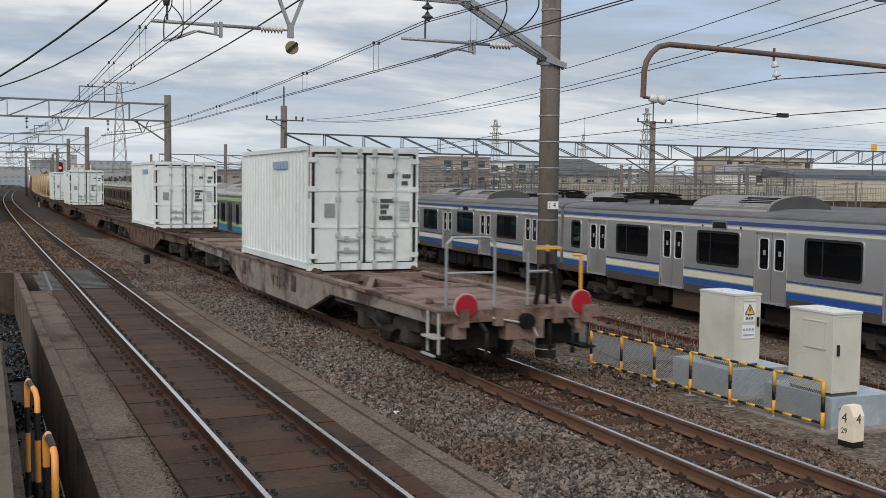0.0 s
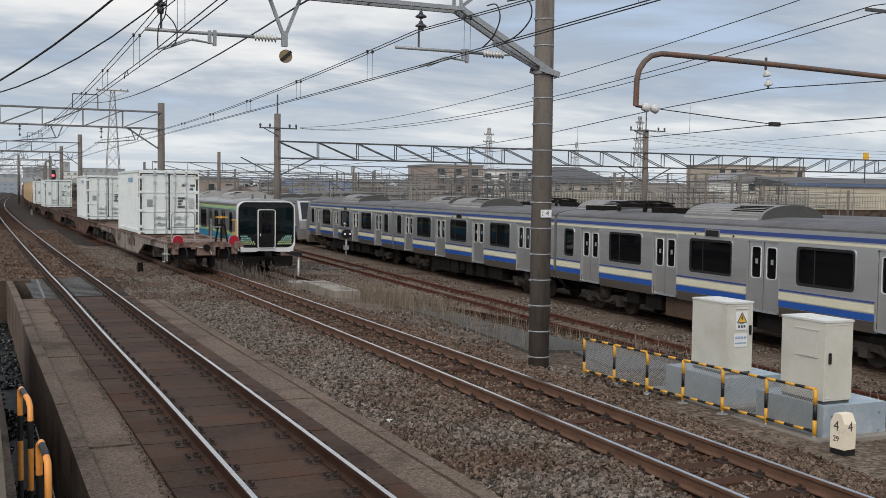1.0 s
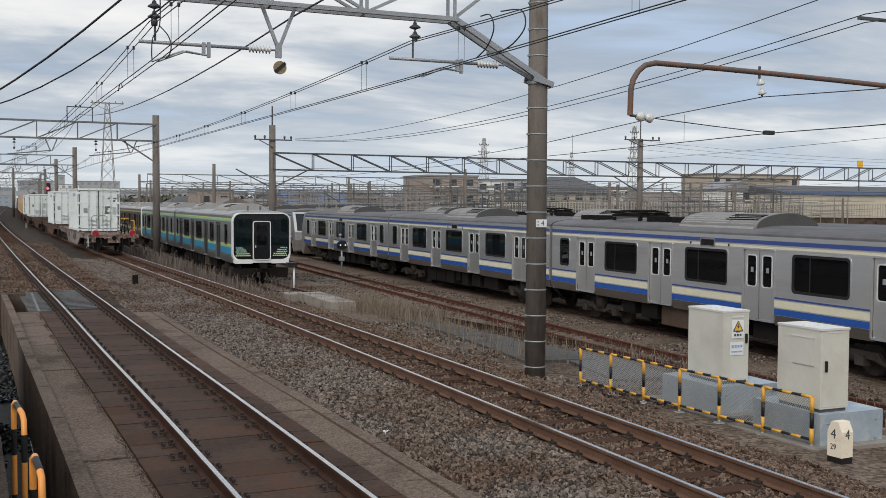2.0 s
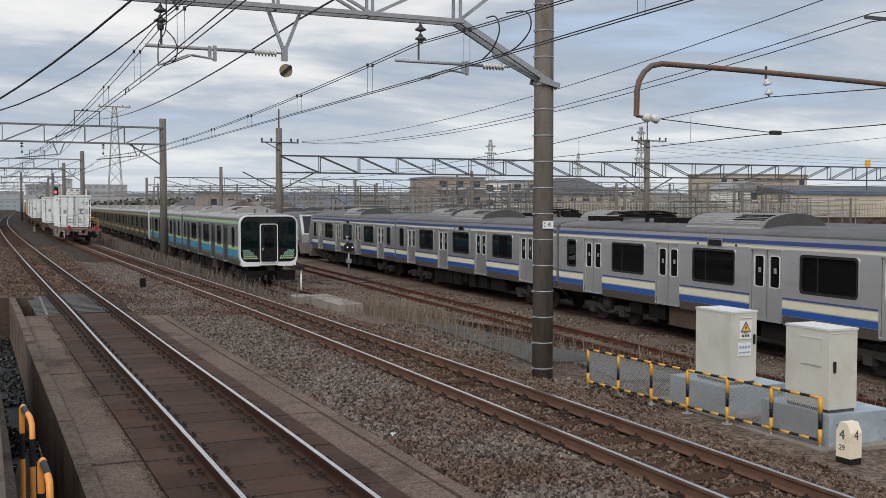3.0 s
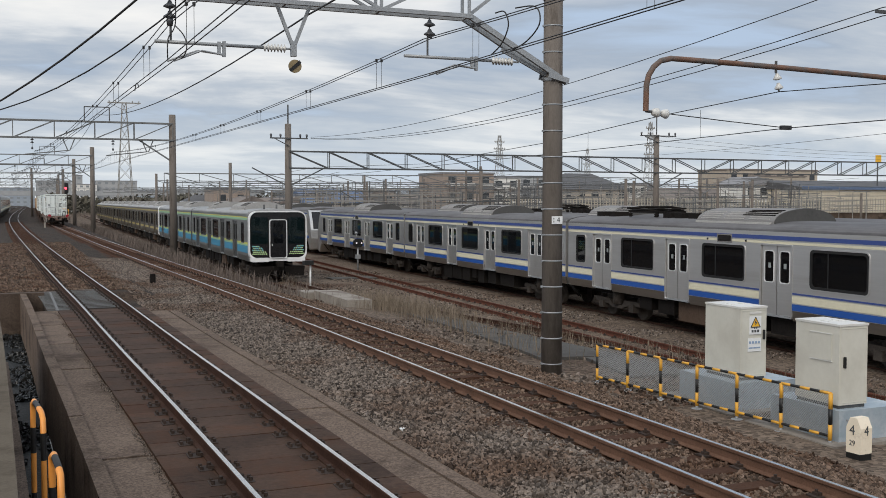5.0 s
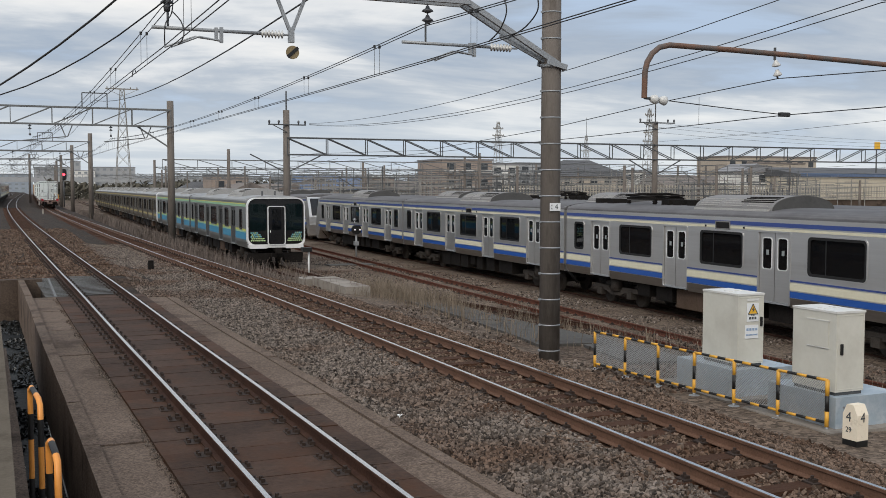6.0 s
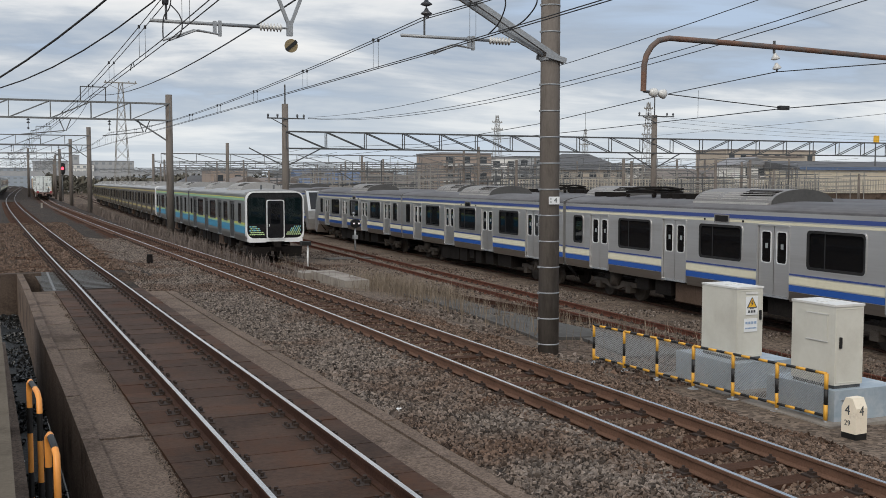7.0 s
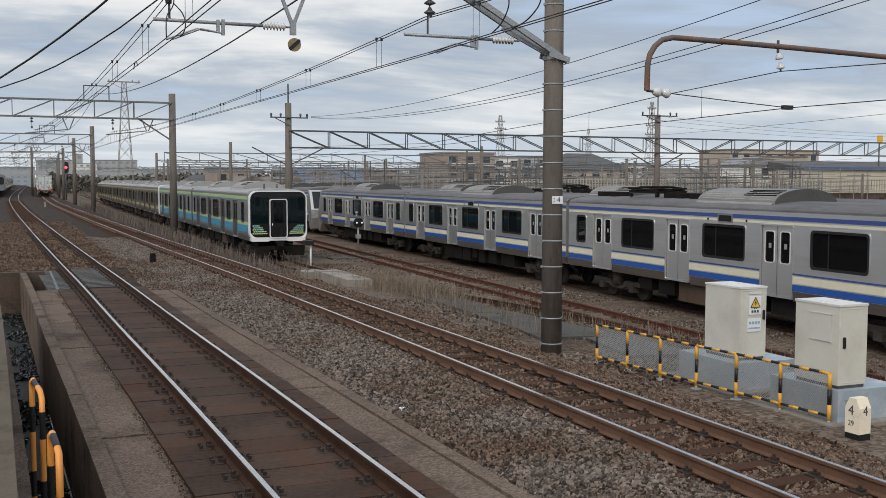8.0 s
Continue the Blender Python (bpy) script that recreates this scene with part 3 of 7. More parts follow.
def build_near_track():
    """The platform track: rails fixed to close boards up to the grating, then common sleepers."""
    t = build_track("platform_track", near_line, 0.0, -60, 520, 34.6, 150, "platform track with bright rails on brown boards")
    board = sleeper_mesh("track_board", 0.595, 1.0, 0.10, BOARD)
    y = 4.0
    while y < 28.2:
        a = -math.degrees(math.atan((near_line(y + 0.2) - near_line(y - 0.2)) / 0.4))
        x = near_line(y)
        for off, width in ((0.0, 0.94), (-0.885, 0.45), (0.85, 0.38)):
            m = pose(x + off, y, -0.150 + random.uniform(-0.004, 0.004), 0, random.uniform(-0.3, 0.3), a)
            share("board", board, t, m @ Matrix.Diagonal((width, 1, 1, 1)))
        for off in (-0.566, 0.566):
            share("rail_seat", board, t, pose(x + off, y, -0.158, 0, 0, a) @ Matrix.Diagonal((0.19, 1, 1, 1)))
        y += 0.612
    bm = bmesh.new()
    y = 28.6
    while y < 34.4:
        x = near_line(y)
        box(bm, x - 0.46, x + 0.46, y - 0.03, y + 0.03, -0.155, -0.14)
        box(bm, x - 1.35, x - 0.72, y - 0.025, y + 0.025, -0.185, -0.165)
        y += 0.36
    box(bm, near_line(31) - 1.06, near_line(31) - 1.0, 28.5, 34.4, -0.23, -0.17)
    part("grating", bm, STEEL_MID, t, "open rusty steel grating between the rails")
    return t


platform_track = build_near_track()


def strip(name, edge0, edge1, z0, z1, length, gap, y0, y1, mat, label, tilt=0.0):
    """A row of cast slabs that follows the platform track."""
    t = thing(name, label, "concrete", kind="structure")
    y = y0
    while y < y1:
        l = min(length * random.uniform(0.97, 1.03), y1 - y)
        bm = bmesh.new()
        ym = y + l / 2
        box(bm, near_line(ym) + edge0, near_line(ym) + edge1, y + gap / 2, y + l - gap / 2, z0, z1 + random.uniform(-0.008, 0.008))
        for v in bm.verts:
            v.co.x += near_line(v.co.y) - near_line(ym)
        chamfer(bm, 0.014)
        part("slab", bm, mat, t)
        y += l
    return t


strip("drain_wall", -1.86, -1.69, -1.5, -0.09, 2.4, 0.02, 2, 33.2, CONCRETE, "stained concrete drain wall beside the track")
strip("left_walkway", -1.655, -1.09, -0.45, -0.195, 3.3, 0.05, 2, 28.6, CONCRETE, "cracked concrete walkway beside the rail")
strip("right_walkway", 1.04, 1.52, -0.45, -0.185, 3.9, 0.02, 2, 27.5, CONCRETE, "worn concrete walkway along the ballast")
strip("walkway_kerb", 1.585, 1.76, -0.45, -0.200, 1.9, 0.02, 2, 27.5, CONCRETE, "worn brown kerb stones along the ballast")


def build_platform():
    t = thing("platform", "grey concrete platform edge with patches of moss", "platform", kind="structure")
    for name, e0, e1, z0, z1, mat in (("platform_slab", -60.0, -2.62, 0.70, 0.97, PLATFORM), ("platform_wall", -60.0, -2.70, -1.5, 0.69, CONCRETE_DARK), ("platform_ledge", -2.695, -2.43, -1.5, -0.36, CONCRETE)):
        bm = bmesh.new()
        ys = [-60 + 6 * i for i in range(10)] + [1.5 * i for i in range(15)]
        rows = [[bm.verts.new(p) for p in ((near_line(y) + e0, y, z0), (near_line(y) + e1, y, z0), (near_line(y) + e1, y, z1), (near_line(y) + e0, y, z1))] for y in ys]
        for a, b in zip(rows, rows[1:]):
            for i in range(4):
                bm.faces.new((a[i], a[(i + 1) % 4], b[(i + 1) % 4], b[i]))
        bm.faces.new(rows[0][::-1])
        bm.faces.new(rows[-1])
        part(name, bm, mat, t)
    return t


build_platform()
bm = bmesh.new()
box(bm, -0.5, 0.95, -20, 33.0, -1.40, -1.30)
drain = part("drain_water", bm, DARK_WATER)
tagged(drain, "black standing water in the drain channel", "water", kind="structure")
bm = bmesh.new()
box(bm, -3.0, 0.85, 33.0, 33.4, -1.5, -0.08)
chamfer(bm, 0.02)
tagged(part("drain_end_wall", bm, CONCRETE_DARK), "stained concrete end wall of the drain", "wall", kind="structure")


def scatter_stones(name, y0, y1, per_m2, mat, where, size, label):
    """Loose stones as one mesh: distorted polyhedra sunk a little into the ground."""
    rng = np.random.default_rng(7)
    forms = []
    for _ in range(14):
        bm0 = bmesh.new()
        for _ in range(9):
            d = rng.normal(size=3)
            d = np.sign(d) * np.abs(d / np.linalg.norm(d)) ** 0.7
            bm0.verts.new((d * rng.uniform(0.85, 1.12)).tolist())
        got = bmesh.ops.convex_hull(bm0, input=bm0.verts)
        bmesh.ops.delete(bm0, geom=list({g for g in got["geom_interior"] + got["geom_unused"] if isinstance(g, bmesh.types.BMVert)}), context="VERTS")
        bmesh.ops.triangulate(bm0, faces=bm0.faces)
        bm0.verts.index_update()
        forms.append((np.array([v.co[:] for v in bm0.verts]), np.array([[v.index for v in f.verts] for f in bm0.faces])))
        bm0.free()
    verts, faces, k = [], [], 0
    x0, x1 = where(None)
    count = int((x1 - x0) * (y1 - y0) * per_m2)
    for _ in range(count):
        y = y0 + (y1 - y0) * rng.random() ** 1.35
        x = rng.uniform(x0, x1)
        if not where((x, y)):
            continue
        s = size * rng.uniform(0.55, 1.3)
        m = np.array(Euler(rng.uniform(0, 6.28, 3)).to_matrix())
        base, tri = forms[rng.integers(14)]
        p = (base * (s, s * rng.uniform(0.55, 0.95), s * rng.uniform(0.4, 0.8))) @ m.T
        z = ground_at(x, y) + 0.035 * noise.noise((x * 1.1, y * 0.9, 0)) + rng.uniform(-0.1, 0.55) * s
        verts.append(p + (x, y, z))
        faces.append(tri + k)
        k += len(base)
    me = bpy.data.meshes.new(name)
    me.from_pydata(np.concatenate(verts).tolist(), [], np.concatenate(faces).tolist())
    me.materials.append(mat)
    return tagged(new(name, me), label, "ballast", kind="stuff")


def between_tracks(q):
    if q is None:
        return 3.4, 6.4
    x, y = q
    return x > near_line(y) + (1.75 if y < 27.5 else 1.0) and x < main_line(y) - 0.68


def beyond_main(q):
    if q is None:
        return 7.2, 10.2
    x, y = q
    return main_line(y) + 0.68 < x < 9.6 + 0.5 * noise.noise((y * 0.7, 3, 0))


def in_main(q):
    if q is None:
        return 5.2, 8.2
    x, y = q
    return abs(x - main_line(y)) < 1.1 and abs(abs(x - main_line(y)) - 0.566) > 0.1 and (((y - 5.0) / 0.61 + 0.5) % 1.0 - 0.5) ** 2 > 0.025


scatter_stones("ballast_stones", 5.5, 56, 780, STONE, between_tracks, 0.036, "loose grey crushed-stone ballast between the tracks")
scatter_stones("shoulder_stones", 5.5, 52, 560, STONE_RUST, beyond_main, 0.038, "loose brown-grey ballast on the track shoulder")
scatter_stones("crib_stones", 5.5, 54, 480, STONE_RUST, in_main, 0.034, "rusty ballast between the sleepers")


def seams(q):
    """Crumbled stones along the edges of the walkways."""
    if q is None:
        return 0.6, 4.4
    x, y = q
    d = x - near_line(y)
    return abs(d + 1.14 + 0.05 * noise.noise((y * 1.5, 0, 0))) < 0.055 or abs(d - 1.02 - 0.05 * noise.noise((y * 1.3, 5, 0))) < 0.05 or (abs(d + 1.68) < 0.014)


def yard_grit(q):
    if q is None:
        return 9.4, 20.0
    x, y = q
    return not (10.5 < x < 12.0 and 10.8 < y < 15.0) and noise.noise((x * 0.5, y * 0.35, 9)) > -0.1


def seam_grit():
    ob = scatter_stones("seam_grit", 5.0, 28, 1500, STONE, seams, 0.010, "crumbled grit along the walkway seams")
    for v in ob.data.vertices:
        v.co.z += 0.175
    return ob


def in_drain(q):
    if q is None:
        return -0.4, 1.0
    x, y = q
    return -2.43 < x - near_line(y) < -1.87 and noise.noise((x * 2.0, y * 0.8, 2)) > -0.12


def verge(q):
    if q is None:
        return -5.0, 3.6
    x, y = q
    d = abs(x - near_line(y))
    return d < 0.48 or d > 0.66


scatter_stones("verge_stones", 34.6, 75, 95, STONE_RUST, verge, 0.045, "dark brown ballast round the platform track's far end")
seam_grit()
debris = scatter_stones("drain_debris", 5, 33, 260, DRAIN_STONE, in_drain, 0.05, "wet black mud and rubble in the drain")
for v in debris.data.vertices:
    v.co.z += 0.09
scatter_stones("yard_stones", 14, 62, 60, STONE, yard_grit, 0.045, "scattered stones on the yard ground")


# ---- parked commuter trains ----
def aircon(parent, y0, y1, width, casing):
    """A roof unit with an arched casing and louvred sides."""
    h = width / 2
    arch = [(h * math.cos(radians(a)), 0.46 * math.sin(radians(a)) ** 0.85) for a in range(0, 181, 12)]
    bm = bmesh.new()
    prism(bm, [(x, 3.53 + z) for x, z in arch], y0, y1)
    unit = part("air_conditioner", bm, casing, parent, "arched grey roof air conditioner")
    bm = bmesh.new()
    prism(bm, [(x * 0.985, 3.53 + z * 0.985) for x, z in arch], y0 - 0.03, y0 + 0.02)
    part("end_cover", bm, AIRCON_END if casing is AIRCON else casing, unit, "arched end cover")
    for j in range(4):
        for s in (-1, 1):
            bm = bmesh.new()
            c = radians(31 + 8 * j)
            x, z = s * h * math.cos(c) * 1.012, 3.53 + 0.47 * math.sin(c) ** 0.85
            box(bm, min(x, x - s * 0.06), max(x, x - s * 0.06), y0 + 0.12, y0 + (y1 - y0) * 0.42, z - 0.014, z + 0.018)
            part("grille_slot", bm, UNDER, unit)
    bm = bmesh.new()
    for s in (-1, 1):
        box(bm, s * (h + 0.02) - 0.05, s * (h + 0.02) + 0.05, y0 + 0.1, y1 - 0.05, 3.46, 3.60)
        for i in range(3):
            a = y0 + (y1 - y0) * (0.06 + 0.32 * i)
            for j in range(4):
                c = radians(16 + 9 * j)
                x, z = s * h * math.cos(c) * 1.01, 3.53 + 0.47 * math.sin(c) ** 0.85
                box(bm, min(x, x - s * 0.05), max(x, x - s * 0.05), a, a + (y1 - y0) * 0.25, z - 0.012, z + 0.014)
    part("louvre", bm, LOUVRE, unit)


def bogie(parent, y):
    bm = bmesh.new()
    for s in (-1, 1):
        prism(bm, [(y - 1.55, 0.52), (y - 1.5, 0.68), (y - 0.5, 0.66), (y - 0.35, 0.48), (y + 0.35, 0.48), (y + 0.5, 0.66), (y + 1.5, 0.68), (y + 1.55, 0.52), (y + 0.6, 0.46), (y + 0.3, 0.36), (y - 0.3, 0.36), (y - 0.6, 0.46)], s * 1.02 - 0.06, s * 1.02 + 0.06, "x")
        for d in (-1.05, 1.05):
            box(bm, s * 1.02 - 0.12, s * 1.02 + 0.12, y + d - 0.15, y + d + 0.15, 0.30, 0.56)
        rod(bm, (s * 0.98, y, 0.5), (s * 0.98, y, 0.98), 0.24, 12)
    box(bm, -1.1, 1.1, y - 0.22, y + 0.22, 0.50, 0.66)
    b = part("bogie", bm, BOGIE, parent, "dark grimy bogie frame")
    for d in (-1.05, 1.05):
        bm = bmesh.new()
        for s in (-1, 1):
            lathe(bm, [(-0.065, 0.40), (-0.06, 0.43), (0.05, 0.43), (0.06, 0.46), (0.08, 0.45)] if s < 0 else [(-0.08, 0.45), (-0.06, 0.46), (-0.05, 0.43), (0.06, 0.43), (0.065, 0.40)], (s * 0.60, y + d, 0.43), (1, 0, 0), 20)
        rod(bm, (-0.6, y + d, 0.43), (0.6, y + d, 0.43), 0.08, 8)
        part("wheelset", bm, BOGIE, b)


def emu_car(label, group, side, low, stripes, top_stripes, roof_mat, casing, doors=(2.77, 7.59, 12.41, 17.23), windows=None, aircons=((8.0, 12.0),), length=19.9, panto=False, boxes=True, door_mat=None, display=False):
    """A car 20 m long from y = 0 away; the rails' head is at z = 0."""
    car = thing("train_car", label, "train", group)
    W, z0, z1, z2 = 1.475, 0.98, 2.98, 3.36
    windows = windows or [(d0 + 1.41, d1 - 1.41) for d0, d1 in zip(doors, doors[1:])] + [(0.85, 1.5), (18.5, 19.15)]
    wz0, wz1 = 1.95, 2.88
    walls = bmesh.new()
    for s in (-1, 1):
        xa, xb = sorted((s * W, s * (W - 0.06)))
        edges = [0.05] + [v for d in doors for v in (d - 0.65, d + 0.65)] + [length - 0.05]
        for a, b in zip(edges[0::2], edges[1::2]):
            lower = bmesh.new()
            for v in box(lower, xa, xb, a, b, z0, 1.26):
                if v.co.z < 1.0:
                    v.co.x -= s * 0.07
            part("lower_side", lower, low, car)
            box(walls, xa, xb, a, b, 1.26, 1.52)
            inside = [w for w in windows if a < (w[0] + w[1]) / 2 < b]
            cuts = [a] + [v for w in sorted(inside) for v in w] + [b]
            box(walls, xa, xb, a, b, 1.52, wz0)
            box(walls, xa, xb, a, b, wz1, z1)
            for c, d in zip(cuts[0::2], cuts[1::2]):
                box(walls, xa, xb, c, d, wz0, wz1)
        box(walls, xa, xb, 0.05, length - 0.05, z1, z2)
    for y in (0.05, length - 0.12):
        box(walls, -W + 0.06, -0.5, y, y + 0.07, z0, z2 + 0.12)
        box(walls, 0.5, W - 0.06, y, y + 0.07, z0, z2 + 0.12)
        box(walls, -0.5, 0.5, y, y + 0.07, 2.95, z2 + 0.2)
    part("body", walls, side, car)
    # floor, ceiling, ends and benches, with the inside's shade in their colour
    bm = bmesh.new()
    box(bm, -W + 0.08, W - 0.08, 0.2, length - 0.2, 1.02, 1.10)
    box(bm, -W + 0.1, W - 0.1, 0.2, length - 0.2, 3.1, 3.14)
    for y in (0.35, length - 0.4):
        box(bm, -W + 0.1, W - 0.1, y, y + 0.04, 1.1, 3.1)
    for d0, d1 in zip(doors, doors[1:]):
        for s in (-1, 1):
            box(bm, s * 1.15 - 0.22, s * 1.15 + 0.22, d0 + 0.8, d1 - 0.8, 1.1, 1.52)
    part("interior", bm, INTERIOR, car, "empty interior with benches, its dimness put into the colour")
    arch = [(W * math.cos(radians(a)), z2 - 0.02 + 0.30 * math.sin(radians(a)) ** 0.8) for a in range(0, 181, 12)]
    bm = bmesh.new()
    prism(bm, arch, 0.04, length - 0.04, smooth=False)
    for s in (-1, 1):
        box(bm, s * 1.43 - 0.03, s * 1.43 + 0.03, 0.05, length - 0.05, z2 + 0.0, z2 + 0.035)
    part("roof", bm, roof_mat, car, "dusty grey curved roof")
    for a, b in aircons:
        aircon(car, a, b, 2.2, casing)
    # doors: two leaves in each opening, set back, with tall rounded panes
    leaf = bmesh.new()
    ring(leaf, rounded(-0.312, 0.312, 1.08, 2.98, 0.01), rounded(-0.19, 0.19, 1.98, 2.82, 0.07), -0.018, 0.018, "x")
    leaf_mesh = mesh_of(leaf, "door_leaf", door_mat or side)
    pane = bmesh.new()
    prism(pane, rounded(-0.195, 0.195, 1.975, 2.825, 0.07), -0.006, 0.006, "x")
    pane_mesh = mesh_of(pane, "door_pane", GLASS)
    rim = bmesh.new()
    ring(rim, rounded(-0.215, 0.215, 1.955, 2.845, 0.085), rounded(-0.19, 0.19, 1.98, 2.82, 0.07), -0.03, 0.03, "x")
    rim_mesh = mesh_of(rim, "pane_rim", door_mat or WHITE)
    sticker = bmesh.new()
    box(sticker, -0.011, 0.011, -0.055, 0.055, 2.36, 2.50)
    sticker_mesh = mesh_of(sticker, "sticker", PRINT_GREY)
    surround = bmesh.new()
    ring(surround, rounded(-0.69, 0.69, 1.04, 3.03, 0.05), rounded(-0.645, 0.645, 1.06, 2.985, 0.04), -0.02, 0.014, "x")
    surround_mesh = mesh_of(surround, "door_frame", STAINLESS if door_mat is None else side)
    sill = bmesh.new()
    box(sill, -0.03, 0.045, -0.66, 0.66, 1.03, 1.075)
    sill_mesh = mesh_of(sill, "door_sill", STEEL)
    for s in (-1, 1):
        for d in doors:
            for e in (-0.325, 0.325):
                lf = share("door_leaf", leaf_mesh, car, pose(s * (W - 0.055), d + e, 0))
                share("door_pane", pane_mesh, lf, Matrix())
                share("pane_rim", rim_mesh, lf, Matrix())
                if display and s < 0:
                    share("sticker", sticker_mesh, lf, Matrix())
            if s < 0:
                share("door_frame", surround_mesh, car, pose(s * W, d, 0, 0, 0, 180))
            share("door_sill", sill_mesh, car, pose(s * (W - 0.03), d, 0, 0, 0, 0 if s > 0 else 180))
        for a, b in windows:
            bm = bmesh.new()
            x0, x1 = sorted((s * (W + 0.008), s * (W - 0.05)))
            ring(bm, rounded(a - 0.05, b + 0.05, wz0 - 0.05, wz1 + 0.05, 0.12), rounded(a + 0.02, b - 0.02, wz0 + 0.02, wz1 - 0.02, 0.10), x0, x1, "x")
            w = part("window", bm, RUBBER, car)
            bm = bmesh.new()
            prism(bm, rounded(a - 0.01, b + 0.01, wz0 - 0.01, wz1 + 0.01, 0.1), s * (W - 0.03) - 0.004, s * (W - 0.03) + 0.004, "x")
            part("pane", bm, GLASS, w)
            bm = bmesh.new()
            ring(bm, rounded(a - 0.085, b + 0.085, wz0 - 0.085, wz1 + 0.085, 0.15), rounded(a - 0.05, b + 0.05, wz0 - 0.05, wz1 + 0.05, 0.12), *sorted((s * (W + 0.014), s * (W - 0.02))), "x")
            part("window_rim", bm, side, w)
            if b - a > 1.2:
                bm = bmesh.new()
                for f in (0.70,):
                    c = a + (b - a) * f
                    box(bm, *sorted((s * (W - 0.02), s * (W - 0.06))), c - 0.018, c + 0.018, wz0, wz1)
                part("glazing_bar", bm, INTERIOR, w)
    # stripes as thin films on the side between the doors
    for sz0, sz1, m in stripes:
        edges = [0.06] + [v for d in doors for v in (d - 0.66, d + 0.66)] + [length - 0.06]
        for s in (-1, 1):
            for a, b in zip(edges[0::2], edges[1::2]):
                bm = bmesh.new()
                box(bm, *sorted((s * W, s * (W + 0.004))), a, b, sz0, sz1)
                part("stripe", bm, m, car)
    for sz0, sz1, m in top_stripes:
        for s in (-1, 1):
            bm = bmesh.new()
            box(bm, *sorted((s * W, s * (W + 0.004))), 0.06, length - 0.06, sz0, sz1)
            part("cantrail_stripe", bm, m, car)
    for s in (-1, 1) if display else ():
        bm = bmesh.new()
        ring(bm, rounded(9.55, 10.27, 2.985, 3.235, 0.02), rounded(9.59, 10.23, 3.02, 3.20, 0.02), *sorted((s * (W - 0.02), s * (W + 0.022))), "x")
        d = part("destination_display", bm, AIRCON, car, "dark side destination display")
        bm = bmesh.new()
        box(bm, *sorted((s * (W - 0.01), s * (W + 0.012))), 9.58, 10.24, 3.01, 3.21)
        part("screen", bm, BLACK, d)
        for y in (8.9, 10.75):
            bm = bmesh.new()
            lathe(bm, [(0, 0.035), (0.03, 0.03)], (s * W, y, 3.07), (s, 0, 0), 8)
            part("side_lamp", bm, BLACK, car)
    for y in (3.1, length - 3.1):
        bogie(car, y)
    rng = random.Random(len(label))
    bm = bmesh.new()
    y = 5.4
    while boxes and y < length - 5.6:
        l = rng.uniform(0.5, 1.5)
        for s in (-1, 1):
            brown = rng.random() < 0.14
            target = bmesh.new() if brown else bm
            box(target, s * 0.88 - 0.36, s * 0.88 + 0.36, y, y + l, rng.uniform(0.30, 0.55), 0.96)
            if brown:
                chamfer(target, 0.02)
                part("resistor_case", target, UNDER_BROWN, car, "rusty brown underfloor equipment case")
        y += l + rng.uniform(0.08, 0.5)
    box(bm, -0.9, 0.9, 0.4, length - 0.4, 0.82, 1.0)
    chamfer(bm, 0.02)
    part("equipment_case", bm, UNDER, car)
    bm = bmesh.new()
    for y in (-0.06, length - 0.12):
        prism(bm, [(0.55 * math.cos(radians(a)), 2.0 + 1.0 * math.sin(radians(a))) for a in range(0, 360, 30)], y, y + 0.18)
        rod(bm, (-1.3, y + 0.1, 1.0), (-0.9, y + 0.1, 0.5), 0.03)
        rod(bm, (0, y, 0.85), (0, y + 0.18, 0.85), 0.12)
    part("gangway", bm, RUBBER, car)
    if panto:
        bm = bmesh.new()
        for sx in (-0.55, 0.55):
            bar(bm, (sx, 15.0, 3.82), (sx, 16.9, 3.82), 0.07)
            for y in (15.1, 16.8):
                lathe(bm, [(0, 0.05), (0.03, 0.09), (0.06, 0.05), (0.09, 0.09), (0.14, 0.05)], (sx, y, 3.64), (0, 0, 1), 8)
            rod(bm, (sx, 15.1, 3.86), (sx * 0.8, 17.2, 3.94), 0.03)
            rod(bm, (sx, 16.8, 3.86), (sx * 0.8, 14.8, 3.94), 0.03)
        for y in (15.0, 16.9):
            bar(bm, (-0.55, y, 3.82), (0.55, y, 3.82), 0.07)
        for y in (15.85, 16.2):
            rod(bm, (-0.95, y, 3.94), (-0.55, y, 3.99), 0.03)
            rod(bm, (-0.55, y, 3.99), (0.55, y, 3.99), 0.035)
            rod(bm, (0.55, y, 3.99), (0.95, y, 3.94), 0.03)
            rod(bm, (0, y, 3.82), (0, y, 3.99), 0.04)
        bar(bm, (0, 15.0, 3.82), (0, 16.9, 3.82), 0.07)
        part("pantograph", bm, UNDER, car, "folded black pantograph")
        for y in (12.8, 13.6, 14.3, 18.0, 18.9):
            bm = bmesh.new()
            box(bm, -0.5, 0.1, y, y + 0.45, 3.60, 3.80)
            chamfer(bm, 0.03)
            part("roof_gear", bm, UNDER, car)
    return car


BLUE_STRIPES = [(1.70, 1.745, NAVY), (1.47, 1.67, CREAM), (1.27, 1.44, BLUE)]
BLUE_TOP = [(3.14, 3.25, NAVY), (3.03, 3.10, CREAM)]
STOCK_YAW = -math.degrees(math.atan(0.0414))


def on_line(line, y, z, yaw):
    return pose(line(y), y, z, 0, 0, yaw)


blue_car = emu_car("stainless commuter train car with blue and cream stripes", "parked blue-striped train cars", STAINLESS, SKIRT, BLUE_STRIPES, BLUE_TOP, ROOF, AIRCON, aircons=((8.2, 11.9),), display=True)
blue_car.matrix_basis = on_line(stock_line, 34.65, STOCK_Z, STOCK_YAW)
